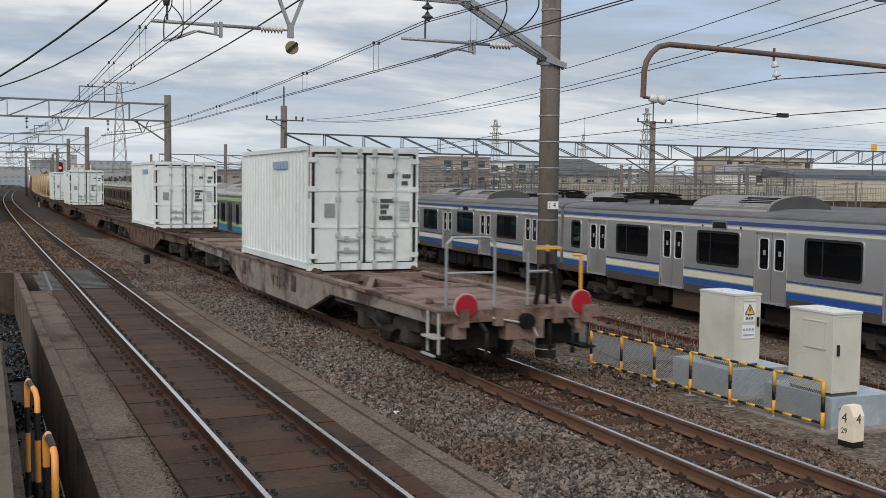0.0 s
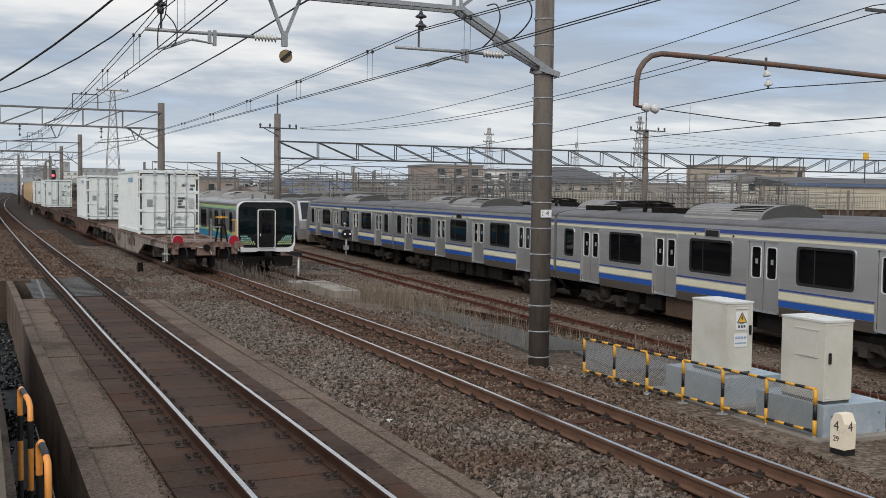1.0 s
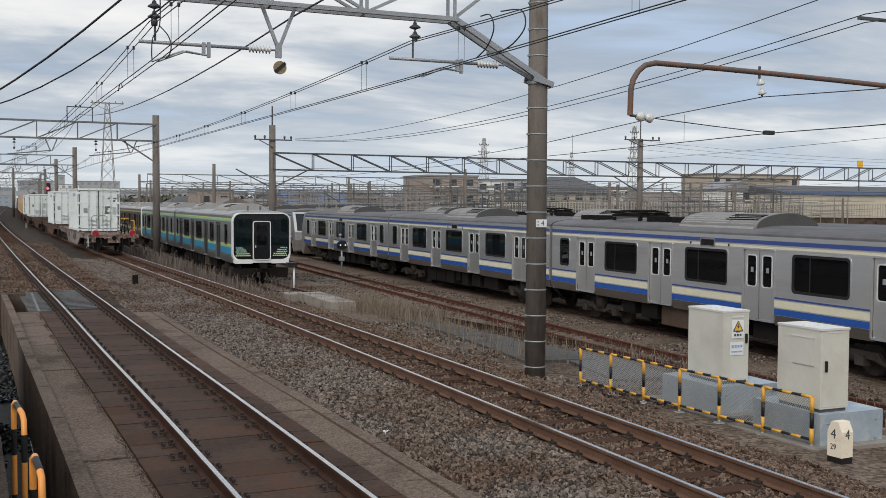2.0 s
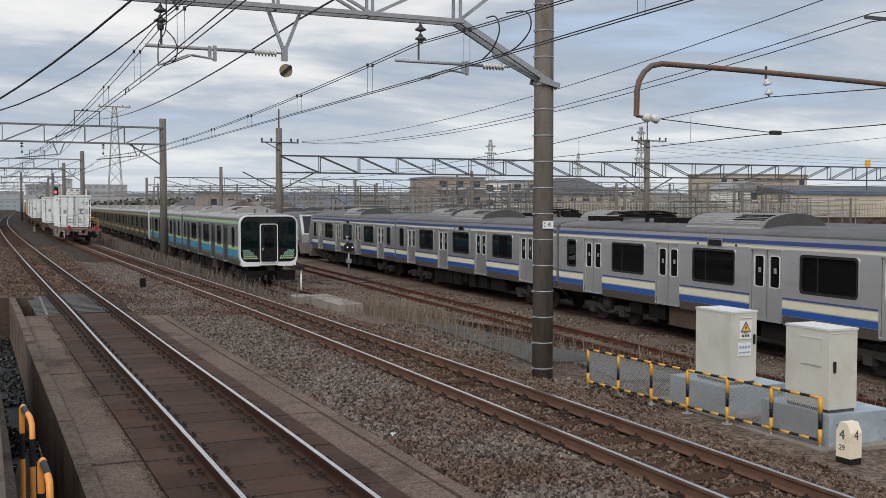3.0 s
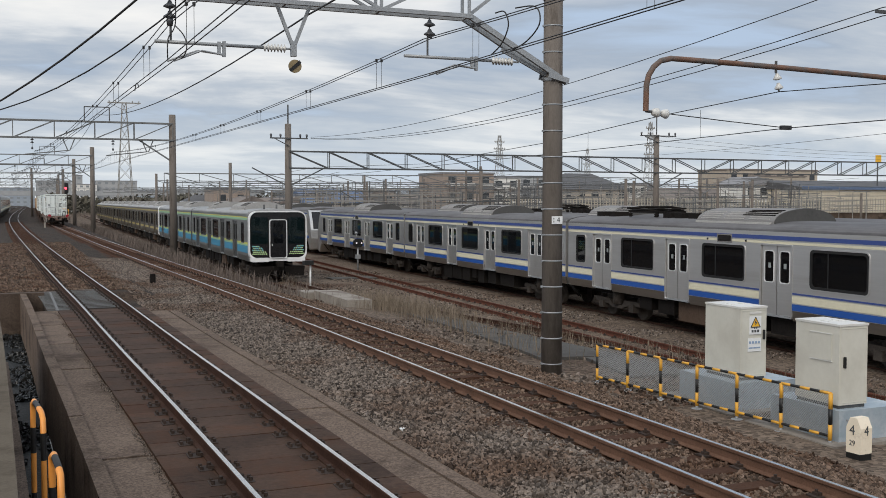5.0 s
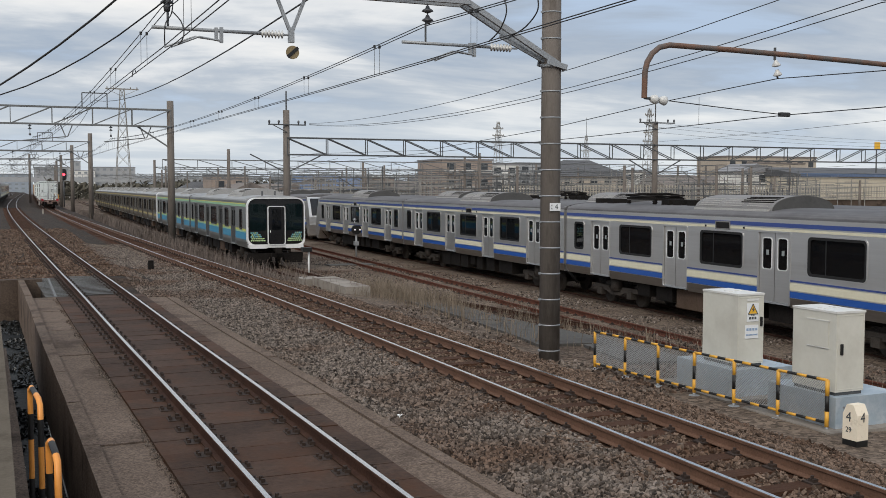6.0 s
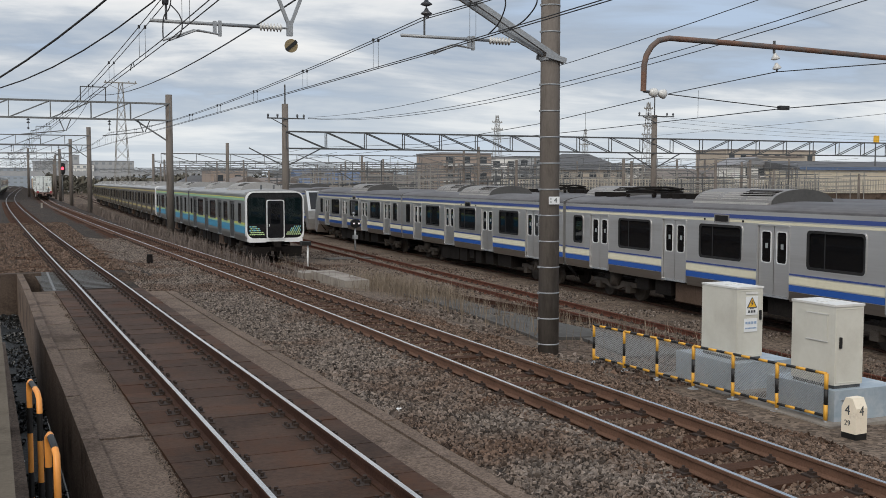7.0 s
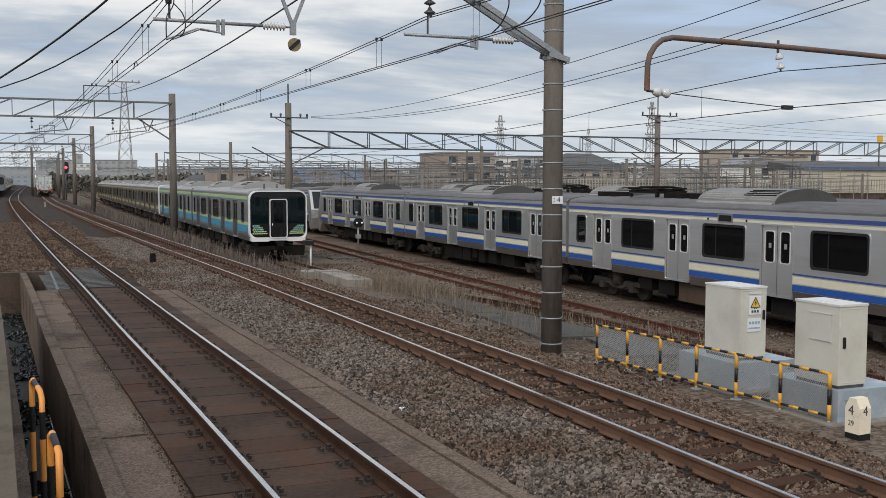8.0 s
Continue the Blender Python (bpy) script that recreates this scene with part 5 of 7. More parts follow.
def tank_container():
    c = thing("tank_container", "tan cylindrical tank container in a frame", "container", "tank containers on the wagons")
    bm = bmesh.new()
    lathe(bm, [(-2.9, 0.5), (-2.75, 0.95), (-2.5, 1.12), (2.5, 1.12), (2.75, 0.95), (2.9, 0.5)], (0, 0, 1.25), (0, 1, 0), 20)
    part("tank", bm, TANK, c)
    bm = bmesh.new()
    for y in (-2.95, 2.95):
        for x in (-1.15, 1.15):
            bar(bm, (x, y, 0), (x, y, 2.5), 0.12)
        for z in (0.06, 2.45):
            bar(bm, (-1.15, y, z), (1.15, y, z), 0.12)
    for x in (-1.15, 1.15):
        bar(bm, (x, -2.95, 0.06), (x, 2.95, 0.06), 0.12)
    part("frame", bm, TANK, c)
    return c


def dark_box():
    c = thing("freight_container", "dark red ribbed freight container", "container", "dark containers on the wagons")
    bm = bmesh.new()
    box(bm, -1.2, 1.2, -3, 3, 0, 2.5)
    for i in range(13):
        for s in (-1, 1):
            box(bm, s * 1.22 - 0.03, s * 1.22 + 0.03, -2.9 + 0.46 * i, -2.75 + 0.46 * i, 0.1, 2.4)
    part("box_body", bm, BOX_RED, c)
    bm = bmesh.new()
    for x in (-0.8, -0.3, 0.3, 0.8):
        rod(bm, (x, -3.03, 0.1), (x, -3.03, 2.4), 0.025, 6)
    part("lock_rod", bm, UNDER, c)
    return c


MOVING = []


def build_freight():
    last = flat_wagon("faded container flat wagon with a painted sky-lit pink-brown deck at the train's tail", WAGON_SIDE, WAGON_PINK)
    MOVING.append((last, 0, 0.0))
    second = flat_wagon("dark rusty brown container flat wagon", WAGON, WAGON_DARK)
    wagons = [last, second] + [copy_thing(second, Matrix()) for _ in range(12)]
    for i, w in enumerate(wagons):
        if i:
            MOVING.append((w, i * PITCH, 0.0))
    tail_discs(last)
    tail_fittings(last)
    first = container()
    MOVING.append((first, 0, 1.04))
    for i in (1, 3, 4):
        MOVING.append((copy_thing(first, Matrix()), i * PITCH, 1.04))
    tank = tank_container()
    for i in (5, 6, 7, 8):
        for d in (-6.4, 0.0, 6.4):
            c = tank if (i, d) == (5, -6.4) else copy_thing(tank, Matrix())
            MOVING.append((c, i * PITCH + d, 1.04))
    dark = dark_box()
    for i in (9, 10, 11, 12, 13):
        for d in (-6.4, 0.0, 6.4):
            c = dark if (i, d) == (9, -6.4) else copy_thing(dark, Matrix())
            MOVING.append((c, i * PITCH + d, 1.04))


build_freight()


def far_train():
    """The passenger train that runs away along the left-hand track."""
    cars = []
    bm = bmesh.new()
    for_outline = rounded(-1.45, 1.45, 0.9, 3.55, 0.5, 5)
    prism(bm, for_outline, 0, 19.5)
    chamfer(bm, 0.02)
    t = thing("passenger_train_car", "pale passenger train car running along the far curve", "train", "cars of the running train")
    part("body", bm, STAINLESS_GREY, t)
    bm = bmesh.new()
    prism(bm, rounded(-1.2, 1.2, 1.9, 3.1, 0.3), -0.03, 0.03)
    part("windscreen", bm, BLACK, t)
    bm = bmesh.new()
    for s in (-1, 1):
        for i in range(8):
            prism(bm, rounded(1.0 + 2.3 * i, 2.5 + 2.3 * i, 1.9, 2.8, 0.1), s * 1.452 - 0.006, s * 1.452 + 0.006, "x")
    part("window", bm, BLACK, t)
    bm = bmesh.new()
    for s in (-1, 1):
        box(bm, s * 1.453 - 0.004, s * 1.453 + 0.004, 0.3, 19.3, 1.3, 1.6)
    part("stripe", bm, CREAM, t)
    bm = bmesh.new()
    box(bm, -1.1, 1.1, 0.4, 19, 0.3, 0.9)
    part("underframe", bm, UNDER, t)
    for y in (3.0, 16.5):
        bogie(t, y)
    return [t] + [copy_thing(t, Matrix()) for _ in range(5)]


RUNNING = far_train()


# ---- poles, gantries and overhead wires ----
def concrete_pole(x, y, z0, z1, r, bands=0, label="round grey concrete catenary pole"):
    p = thing("catenary_pole", label, "pole", "catenary poles")
    bm = bmesh.new()
    lathe(bm, [(0, r), (z1 - z0, r * 0.86)], (x, y, z0), (0, 0, 1), 20)
    body = part("shaft", bm, POLE, p)
    for i in range(bands):
        z = z0 + 0.235 + i * 0.505
        if z > z1:
            break
        bm = bmesh.new()
        rr = r * (1 - 0.14 * (z - z0) / (z1 - z0)) + 0.006
        lathe(bm, [(0, rr), (0.026, rr)], (x, y, z), (0, 0, 1), 20)
        box(bm, x - rr - 0.035, x - rr + 0.01, y - 0.02, y + 0.02, z - 0.005, z + 0.032)
        part("steel_band", bm, STEEL, body)
    return p


def insulator(bm, p, q, r, discs=6):
    """A ribbed porcelain rod."""
    p, q = Vector(p), Vector(q)
    l = (q - p).length
    rings = [(0, r * 0.35)]
    for i in range(discs):
        a = l * (i + 0.15) / discs
        rings += [(a, r * 0.42), (a + l / discs * 0.35, r), (a + l / discs * 0.6, r * 0.42)]
    rings += [(l, r * 0.35)]
    lathe(bm, rings, p, q - p, 14)


def suspension(parent, x, y, z_top, z_bottom):
    bm = bmesh.new()
    z = z_top
    rod(bm, (x, y, z_top), (x, y, z_bottom), 0.015, 6)
    for i in range(2):
        zz = z_top - 0.12 - 0.17 * i
        lathe(bm, [(0, 0.03), (0.03, 0.11), (0.05, 0.10), (0.09, 0.04), (0.13, 0.03)], (x, y, zz - 0.05), (0, 0, 1), 14)
    lathe(bm, [(0, 0.05), (0.09, 0.06), (0.14, 0.04)], (x, y, z_bottom), (0, 0, 1), 10)
    part("disc_insulator", bm, PORCELAIN_DARK, parent)


def near_gantry():
    """The gantry at the near pole: a trussed beam over both tracks with the wire supports on it."""
    y = 17.63
    g = thing("catenary_gantry", "galvanised steel truss beam across both tracks", "gantry", "catenary gantries")
    bm = bmesh.new()
    zl, zh = 6.10, 6.95
    for dy in (-0.16, 0.16):
        bar(bm, (-9, y + dy, zl + 0.02), (7.92, y + dy, zl), 0.075)
        bar(bm, (-9, y + dy, zh), (9.7, y + dy, zh), 0.075)
        xs = [7.86 - 1.72 * i for i in range(10)]
        for i, x in enumerate(xs):
            bar(bm, (x, y + dy, zl), (x, y + dy, zh), 0.05)
            if i < len(xs) - 1:
                bar(bm, (x, y + dy, zl), (x - 1.72, y + dy, zh), 0.05) if i % 2 else bar(bm, (x - 1.72, y + dy, zl), (x, y + dy, zh), 0.05)
    for i in range(10):
        x = 7.86 - 1.72 * i
        bar(bm, (x, y - 0.16, zl), (x, y + 0.16, zl), 0.04)
        bar(bm, (x, y - 0.16, zh), (x, y + 0.16, zh), 0.04)
    bar(bm, (7.86, y, zl), (8.95, y, 6.95), 0.06)
    beam = part("truss_beam", bm, STEEL, g)
    bm = bmesh.new()
    for dy in (-0.14, 0.14):
        bar(bm, (7.85, y + dy, 6.12), (9.93, y + dy, 4.98), 0.07, 0.10)
    bar(bm, (8.6, y, 5.55), (9.55, y, 5.12), 0.05, 0.07)
    bar(bm, (9.52, y - 0.2, 5.10), (9.95, y - 0.2, 5.0), 0.03, 0.10)
    bar(bm, (9.52, y + 0.2, 5.10), (9.95, y + 0.2, 5.0), 0.03, 0.10)
    lathe(bm, [(0, 0.20), (0.05, 0.20)], (9.73, 17.66, 5.0), (0, 0, 1), 18)
    part("knee_brace", bm, STEEL, g)
    # V-shaped hanger with its insulated arm over the platform track
    bm = bmesh.new()
    bar(bm, (4.27, y, 6.10), (4.54, y, 5.42), 0.055)
    bar(bm, (4.87, y, 6.10), (4.60, y, 5.42), 0.055)
    box(bm, 4.52, 4.62, y - 0.04, y + 0.04, 5.20, 5.46)
    part("hanger", bm, STEEL, g)
    bm = bmesh.new()
    lathe(bm, [(0, 0.115), (0.03, 0.115)], (4.585, y - 0.02, 5.03), (0, -1, 0), 24)
    d = part("marker_disc", bm, BROWN_DISC, g, "brown round marker disc with a dark bar")
    bm = bmesh.new()
    box(bm, -0.125, 0.125, -0.008, 0.008, -0.028, 0.028, pose(4.585, y - 0.054, 5.03, 0, -42, 0))
    part("dark_bar", bm, SAFETY_BLACK, d)
    for x0, x1, xi, z, side in ((2.22, 4.04, 4.44, 5.33, 3.27), (6.63, 8.40, 8.85, 5.33, 7.98)):
        bm = bmesh.new()
        rod(bm, (x0, y, z), (x1, y, z), 0.03, 10)
        rod(bm, (xi, y, z), (xi + 0.12, y, z), 0.02, 6)
        box(bm, side - 0.02, side + 0.035, y - 0.03, y + 0.03, z - 0.17, z + 0.05)
        box(bm, side + 0.065, side + 0.12, y - 0.03, y + 0.03, z - 0.2, z + 0.06)
        rod(bm, (side + 0.05, y, z - 0.16), (side - 0.35, y, z - 0.12), 0.018, 6)
        rod(bm, (side - 0.35, y, z - 0.12), (side - 0.85, y, z - 0.32), 0.018, 6)
        rod(bm, (side + 0.05, y - 0.1, z - 0.18), (side - 0.3, y - 0.1, z - 0.13), 0.018, 6)
        rod(bm, (side - 0.3, y - 0.1, z - 0.13), (side - 0.75, y - 0.1, z - 0.32), 0.018, 6)
        arm = part("steady_arm", bm, STEEL, g)
        bm = bmesh.new()
        insulator(bm, (x1, y, z), (xi, y, z), 0.075, 7)
        part("rod_insulator", bm, PORCELAIN, arm)
    suspension(g, 2.47, y, 6.05, 5.60)
    suspension(g, 7.13, y, 6.05, 5.68)
    bm = bmesh.new()
    rod(bm, (7.09, y, 5.68), (7.09, y, 5.36), 0.02, 6)
    rod(bm, (2.48, y, 5.6), (2.48, y, 5.36), 0.02, 6)
    part("drop_rod", bm, STEEL_DARK, g)
    return g


near_pole = concrete_pole(9.73, 17.66, -0.75, 9.5, 0.205, 20, "tall round concrete pole with steel bands beside the track")
bm = bmesh.new()
box(bm, 9.60, 9.83, 17.43, 17.445, 2.24, 2.39)
plate = part("number_plate", bm, SIGN_WHITE, near_pole, "small white number plate")
bm = bmesh.new()
box(bm, 9.63, 9.645, 17.424, 17.431, 2.27, 2.30)
box(bm, 9.63, 9.645, 17.424, 17.431, 2.33, 2.36)
part("plate_bar", bm, PRINT_DARK, plate)
cu = bpy.data.curves.new("plate_number", "FONT")
cu.body, cu.size, cu.extrude, cu.align_x, cu.align_y = "4", 0.14, 0.003, "CENTER", "CENTER"
tmp = bpy.data.objects.new("plate_number", cu)
number_mesh = bpy.data.meshes.new_from_object(tmp)
bpy.data.objects.remove(tmp)
number_mesh.materials.clear()
number_mesh.materials.append(PRINT_DARK)
share("plate_number", number_mesh, plate, pose(9.74, 17.427, 2.315, 90, 0, 0))
near_gantry()


def truss_gantry(y, x0, x1, zl, zh, pole_x, pole_top, bay, brace, mat, r=0.2, ground_z=None, simple=False):
    g = thing("catenary_gantry", "steel truss gantry over the tracks", "gantry", "catenary gantries")
    bm = bmesh.new()
    t = 0.07 if not simple else 0.085
    dys = (0,) if simple else (-0.2, 0.2)
    n = int(abs(x1 - x0) / bay)
    for dy in dys:
        bar(bm, (x0, y + dy, zl), (x1, y + dy, zl), t * 1.25)
        bar(bm, (x0, y + dy, zh), (x1, y + dy, zh), t * 1.25)
        for i in range(n + 1):
            x = x0 + (x1 - x0) * i / n
            bar(bm, (x, y + dy, zl), (x, y + dy, zh), t * 0.7)
            if i < n:
                xn = x0 + (x1 - x0) * (i + 1) / n
                if (i < n / 2):
                    bar(bm, (x, y + dy, zh), (xn, y + dy, zl), t * 0.8)
                else:
                    bar(bm, (x, y + dy, zl), (xn, y + dy, zh), t * 0.8)
    part("truss_beam", bm, mat, g)
    for px in pole_x:
        gz = (ground_at(px, y) if ground_z is None else ground_z) - 0.1
        concrete_pole(px, y, gz, pole_top, r)
        if brace:
            bm = bmesh.new()
            for s in (-1, 1):
                bar(bm, (px, y, zl - 1.2), (px + s * brace, y, zl), t)
            part("knee_brace", bm, mat, g)
    return g


# gantries over the running tracks, going away
RUN_GANTRIES = [(66.0, 9.36, 6.45, 7.48, 8.05), (116.0, 8.05, 6.5, 7.5, 8.4), (150.0, 8.0, 6.5, 7.5, 8.4), (196.0, 8.6, 6.5, 7.5, 8.4), (240.0, 9.6, 6.5, 7.5, 8.4), (285.0, 11, 6.5, 7.5, 8.4), (335.0, 13, 6.5, 7.5, 8.4)]
for y, px, zl, zh, top in RUN_GANTRIES:
    gantry = truss_gantry(y, px, -16.0, zl, zh, (px, -16.0), top, 2.25, 0, STEEL_MID, 0.24 if y < 100 else 0.26, -1.2)
    bm = bmesh.new()
    bar(bm, (px, y, 5.1), (px - 2.05, y, zl), 0.09)
    part("knee_brace", bm, STEEL_MID, gantry)
    for c in (near_line(y), main_line(y)):
        bm = bmesh.new()
        bar(bm, (c + 1.6, y, zl), (c + 1.9, y, 5.7), 0.06)
        bar(bm, (c + 2.3, y, zl), (c + 2.0, y, 5.7), 0.06)
        rod(bm, (c - 0.5, y, 5.45), (c + 1.95, y, 5.72), 0.035, 6)
        part("wire_support", bm, STEEL_MID, gantry)
    bm = bmesh.new()
    for x in (px - 5.2, px - 3.75):
        bar(bm, (x, y, zh), (x, y, zh + 0.9), 0.06)
    bar(bm, (px - 5.2, y, zh + 0.9), (px - 3.75, y, zh + 0.9), 0.06)
    part("feeder_bracket", bm, STEEL_DARK, gantry)
    suspension(gantry, near_line(y) - 0.1, y, zl, 5.75)
    suspension(gantry, main_line(y) - 0.1, y, zl, 5.75)

# yard gantries
YARD_GANTRIES = [(66.0, 16.75, 80.0, 4.82, 5.92, (16.75, 45.4, 74.0), 7.7), (112.0, 15.0, 96.0, 4.6, 5.6, (22.0, 52.0, 84.0), 6.8), (150.0, 19.0, 110.0, 4.6, 5.5, (19.0, 50.0, 80.0, 108.0), 6.5), (190.0, 26.0, 130.0, 4.6, 5.5, (26.0, 60.0, 95.0, 128.0), 6.5), (225.0, 22.0, 150.0, 4.6, 5.4, (30.0, 70.0, 110.0, 148.0), 6.4), (255.0, 20.0, 170.0, 4.6, 5.4, (40.0, 85.0, 125.0, 165.0), 6.4)]
for y, x0, x1, zl, zh, px, top in YARD_GANTRIES:
    # past 100 m the steel turns mid grey, haze put into its colour
    truss_gantry(y, x0, x1, zl, zh, px, top, 2.75 if y < 100 else 3.6, 2.4, STEEL_DARK if y < 100 else STEEL_MID, 0.24 if y < 100 else 0.2, None, y > 100)
rng = random.Random(5)
for i in range(70):
    y = rng.uniform(85, 250)
    x = 14 + (y * 0.09) + rng.uniform(2, 1) * rng.uniform(2, 70)
    p = concrete_pole(x, y, -1.8, rng.uniform(3.6, 6.6), 0.16, 0, "slender grey yard pole in the distance")
    bm = bmesh.new()
    for k in range(rng.randint(1, 3)):
        z = rng.uniform(2.6, 5.2)
        bar(bm, (x - rng.uniform(0.8, 3.2), y, z), (x + rng.uniform(0.8, 3.2), y, z), 0.07)
    part("cross_arm", bm, STEEL_MID, p)

# tops and cross-arms of the tall yard poles
for x, y, z, w, rise in ((16.75, 66, 6.75, 1.25, 8.95), (45.4, 66, 7.6, 1.6, 9.2)):
    a = thing("pole_cross_arm", "steel cross-arm with dark pin insulators", "cross-arm", "pole fittings")
    bm = bmesh.new()
    if w:
        bar(bm, (x - w, y - 0.25, z), (x + w, y - 0.25, z), 0.08)
        bar(bm, (x - w * 0.8, y - 0.25, z), (x, y - 0.25, z - 0.5), 0.05)
    rod(bm, (x, y, z), (x, y, rise), 0.05, 6)
    part("arm", bm, STEEL_DARK, a)
    bm = bmesh.new()
    for f in (-0.95, -0.45, 0.6, 0.95):
        lathe(bm, [(0, 0.03), (0.12, 0.06), (0.2, 0.08), (0.28, 0.05)], (x + w * f, y - 0.25, z), (0, 0, 1), 8)
    part("pin_insulator", bm, PORCELAIN_DARK, a)

# the bent, rusty registration pipe on the pole beside the cabinets
edge_pole = concrete_pole(22.7, 17.7, -1.7, 9.0, 0.17, 0, "dark concrete yard pole")
pipe = thing("bent_pipe_arm", "rusty bent steel pipe arm with white insulators", "pipe arm")
pts = [(11.85, 17.63, 4.50), (11.86, 17.63, 5.02), (11.91, 17.63, 5.22), (12.03, 17.63, 5.40), (12.20, 17.63, 5.53), (12.45, 17.63, 5.59), (14.1, 17.63, 5.57), (15.6, 17.63, 5.54), (17.2, 17.63, 5.50), (18.9, 17.63, 5.45), (22.6, 17.63, 5.36)]
wire("pipe", pts, 0.058, IRON_RUST, pipe).data.bevel_resolution = 4
bm = bmesh.new()
for k in (0.12, 0.34):
    lathe(bm, [(0, 0.035), (0.03, 0.07), (0.12, 0.10), (0.15, 0.095), (0.17, 0.04), (0.20, 0.035)], (11.87 + k * 1.0, 17.63, 4.50 - k * 0.08), (1, 0, -0.1), 16)
for k in (0.10, 0.30):
    lathe(bm, [(0, 0.03), (0.03, 0.04), (0.11, 0.095), (0.13, 0.09), (0.15, 0.035)], (15.14 + k * 0.22, 17.63, 5.52 - k), (0.2, 0, -1), 16)
part("insulator", bm, PORCELAIN, pipe, "white porcelain insulators")
bm = bmesh.new()
rod(bm, (15.14, 17.63, 5.68), (15.14, 17.63, 5.42), 0.03, 6)
rod(bm, (15.20, 17.63, 5.15), (15.23, 17.63, 5.03), 0.02, 6)
rod(bm, (11.85, 17.63, 4.50), (12.0, 17.63, 4.49), 0.03, 6)
part("clamp", bm, STEEL_DARK, pipe)


def catenary(line, z, ys, off, label):
    """Twin contact wires under twin messengers, with droppers, from support to support."""
    c = thing("overhead_wires", label, "overhead wire", "overhead wires")
    for pair in (-0.055, 0.055):
        for a, b in zip(ys, ys[1:]):
            n = 16
            sup = [(line(y) + off(y) + pair, y) for y in (a, b)]
            cont, mess = [], []
            for i in range(n + 1):
                t = i / n
                x = sup[0][0] + (sup[1][0] - sup[0][0]) * t
                y = a + (b - a) * t
                cont.append((x, y, z - 0.66))
                mess.append((x, y, z - 0.48 * 4 * t * (1 - t) * ((b - a) / 50) ** 2))
            wire("contact_wire", cont, 0.0085, None, c)
            wire("messenger_wire", mess, 0.0085, None, c)
            k = 2.5
            while k < b - a:
                t = k / (b - a)
                x = sup[0][0] + (sup[1][0] - sup[0][0]) * t
                top = z - 0.48 * 4 * t * (1 - t) * ((b - a) / 50) ** 2
                if a < 120:
                    bm = bmesh.new()
                    rod(bm, (x, a + k, z - 0.66), (x, a + k, top), 0.004, 4)
                    box(bm, x - 0.02, x + 0.02, a + k - 0.025, a + k + 0.025, top - 0.03, top + 0.03)
                    part("dropper", bm, WIRE, c)
                k += 5.0
            else:
                bm.free()
    return c


SUPPORTS = [-32.0, 17.63, 66.0, 116.0, 150.0, 196.0, 240.0, 285.0]
catenary(near_line, 5.66, SUPPORTS, lambda y: 0.06 if y < 30 else 0.1, "twin overhead wires above the platform track")
catenary(main_line, 5.66, SUPPORTS, lambda y: 0.1 if y < 30 else -0.05, "twin overhead wires above the main track")
jump = thing("jumper_cables", "dark looped jumper cables at the gantry", "cable")
def loop(pts):
    """A smooth loop of cable through a few points."""
    out = []
    for k in range(len(pts) - 1):
        p0, p1, p2, p3 = (Vector(pts[max(0, min(len(pts) - 1, k + q))]) for q in (-1, 0, 1, 2))
        for m in range(6):
            t = m / 6
            out.append(tuple(0.5 * ((2 * p1) + (p2 - p0) * t + (2 * p0 - 5 * p1 + 4 * p2 - p3) * t * t + (3 * p1 - p0 - 3 * p2 + p3) * t ** 3)))
    wire("jumper", out + [tuple(pts[-1])], 0.011, None, jump)


loop([(2.56, 17.6, 6.9), (2.56, 17.6, 6.2), (2.55, 17.6, 5.62), (2.44, 17.6, 5.40), (2.42, 17.6, 5.18), (2.44, 17.7, 5.01)])
loop([(2.55, 17.6, 5.60), (2.68, 17.55, 5.44), (2.72, 17.5, 5.25), (2.66, 17.5, 5.08), (2.52, 17.6, 5.01)])
loop([(7.06, 14.7, 5.64), (7.10, 14.45, 5.62), (7.14, 14.4, 5.40), (7.12, 14.6, 5.15), (7.08, 14.9, 5.01)])
loop([(7.16, 14.2, 5.64), (7.30, 13.8, 5.60), (7.34, 13.75, 5.35), (7.26, 14.0, 5.12), (7.17, 14.4, 5.01)])
loop([(2.42, 22.5, 5.0), (2.42, 22.3, 5.10), (2.42, 22.0, 5.10), (2.42, 21.8, 5.0)])


def strung(label, runs, r=0.011):
    c = thing("feeder_wire", label, "overhead wire", "feeder wires")
    for p, q, sag in runs:
        wire("strand", sagging(p, q, sag), r, None, c)
    return c


strung("dark sagging feeder cable along the tracks", [((4.85, 66, 7.95), (4.85, 17.63, 5.95), 0.62), ((4.85, 17.63, 5.95), (4.9, -32, 7.5), 0.6), ((4.85, 66, 7.95), (4.6, 116, 7.9), 0.9)], 0.016)
strung("single bare wire between the yard poles", [((18.2, 65.7, 6.85), (18.2, 17.7, 7.75), 0.8), ((18.2, 17.7, 7.75), (17.5, -32, 7.75), 0.8)], 0.012)
strung("pair of bare wires between the yard poles", [((18.2, 65.7, 6.8), (18.2, 17.7, 7.05), 0.95), ((18.2, 65.7, 6.77), (18.2, 17.7, 6.86), 0.96), ((18.2, 17.7, 7.05), (17.5, -32, 7.0), 0.8), ((18.2, 17.7, 6.86), (17.5, -32, 6.9), 0.8)], 0.012)
edge_arm = thing("pole_cross_arm", "steel wire bracket on the yard pole", "cross-arm", "pole fittings")
bm = bmesh.new()
for z in (7.7, 6.95):
    bar(bm, (18.0, 17.7, z), (22.7, 17.7, z), 0.07)
part("arm", bm, STEEL_DARK, edge_arm)
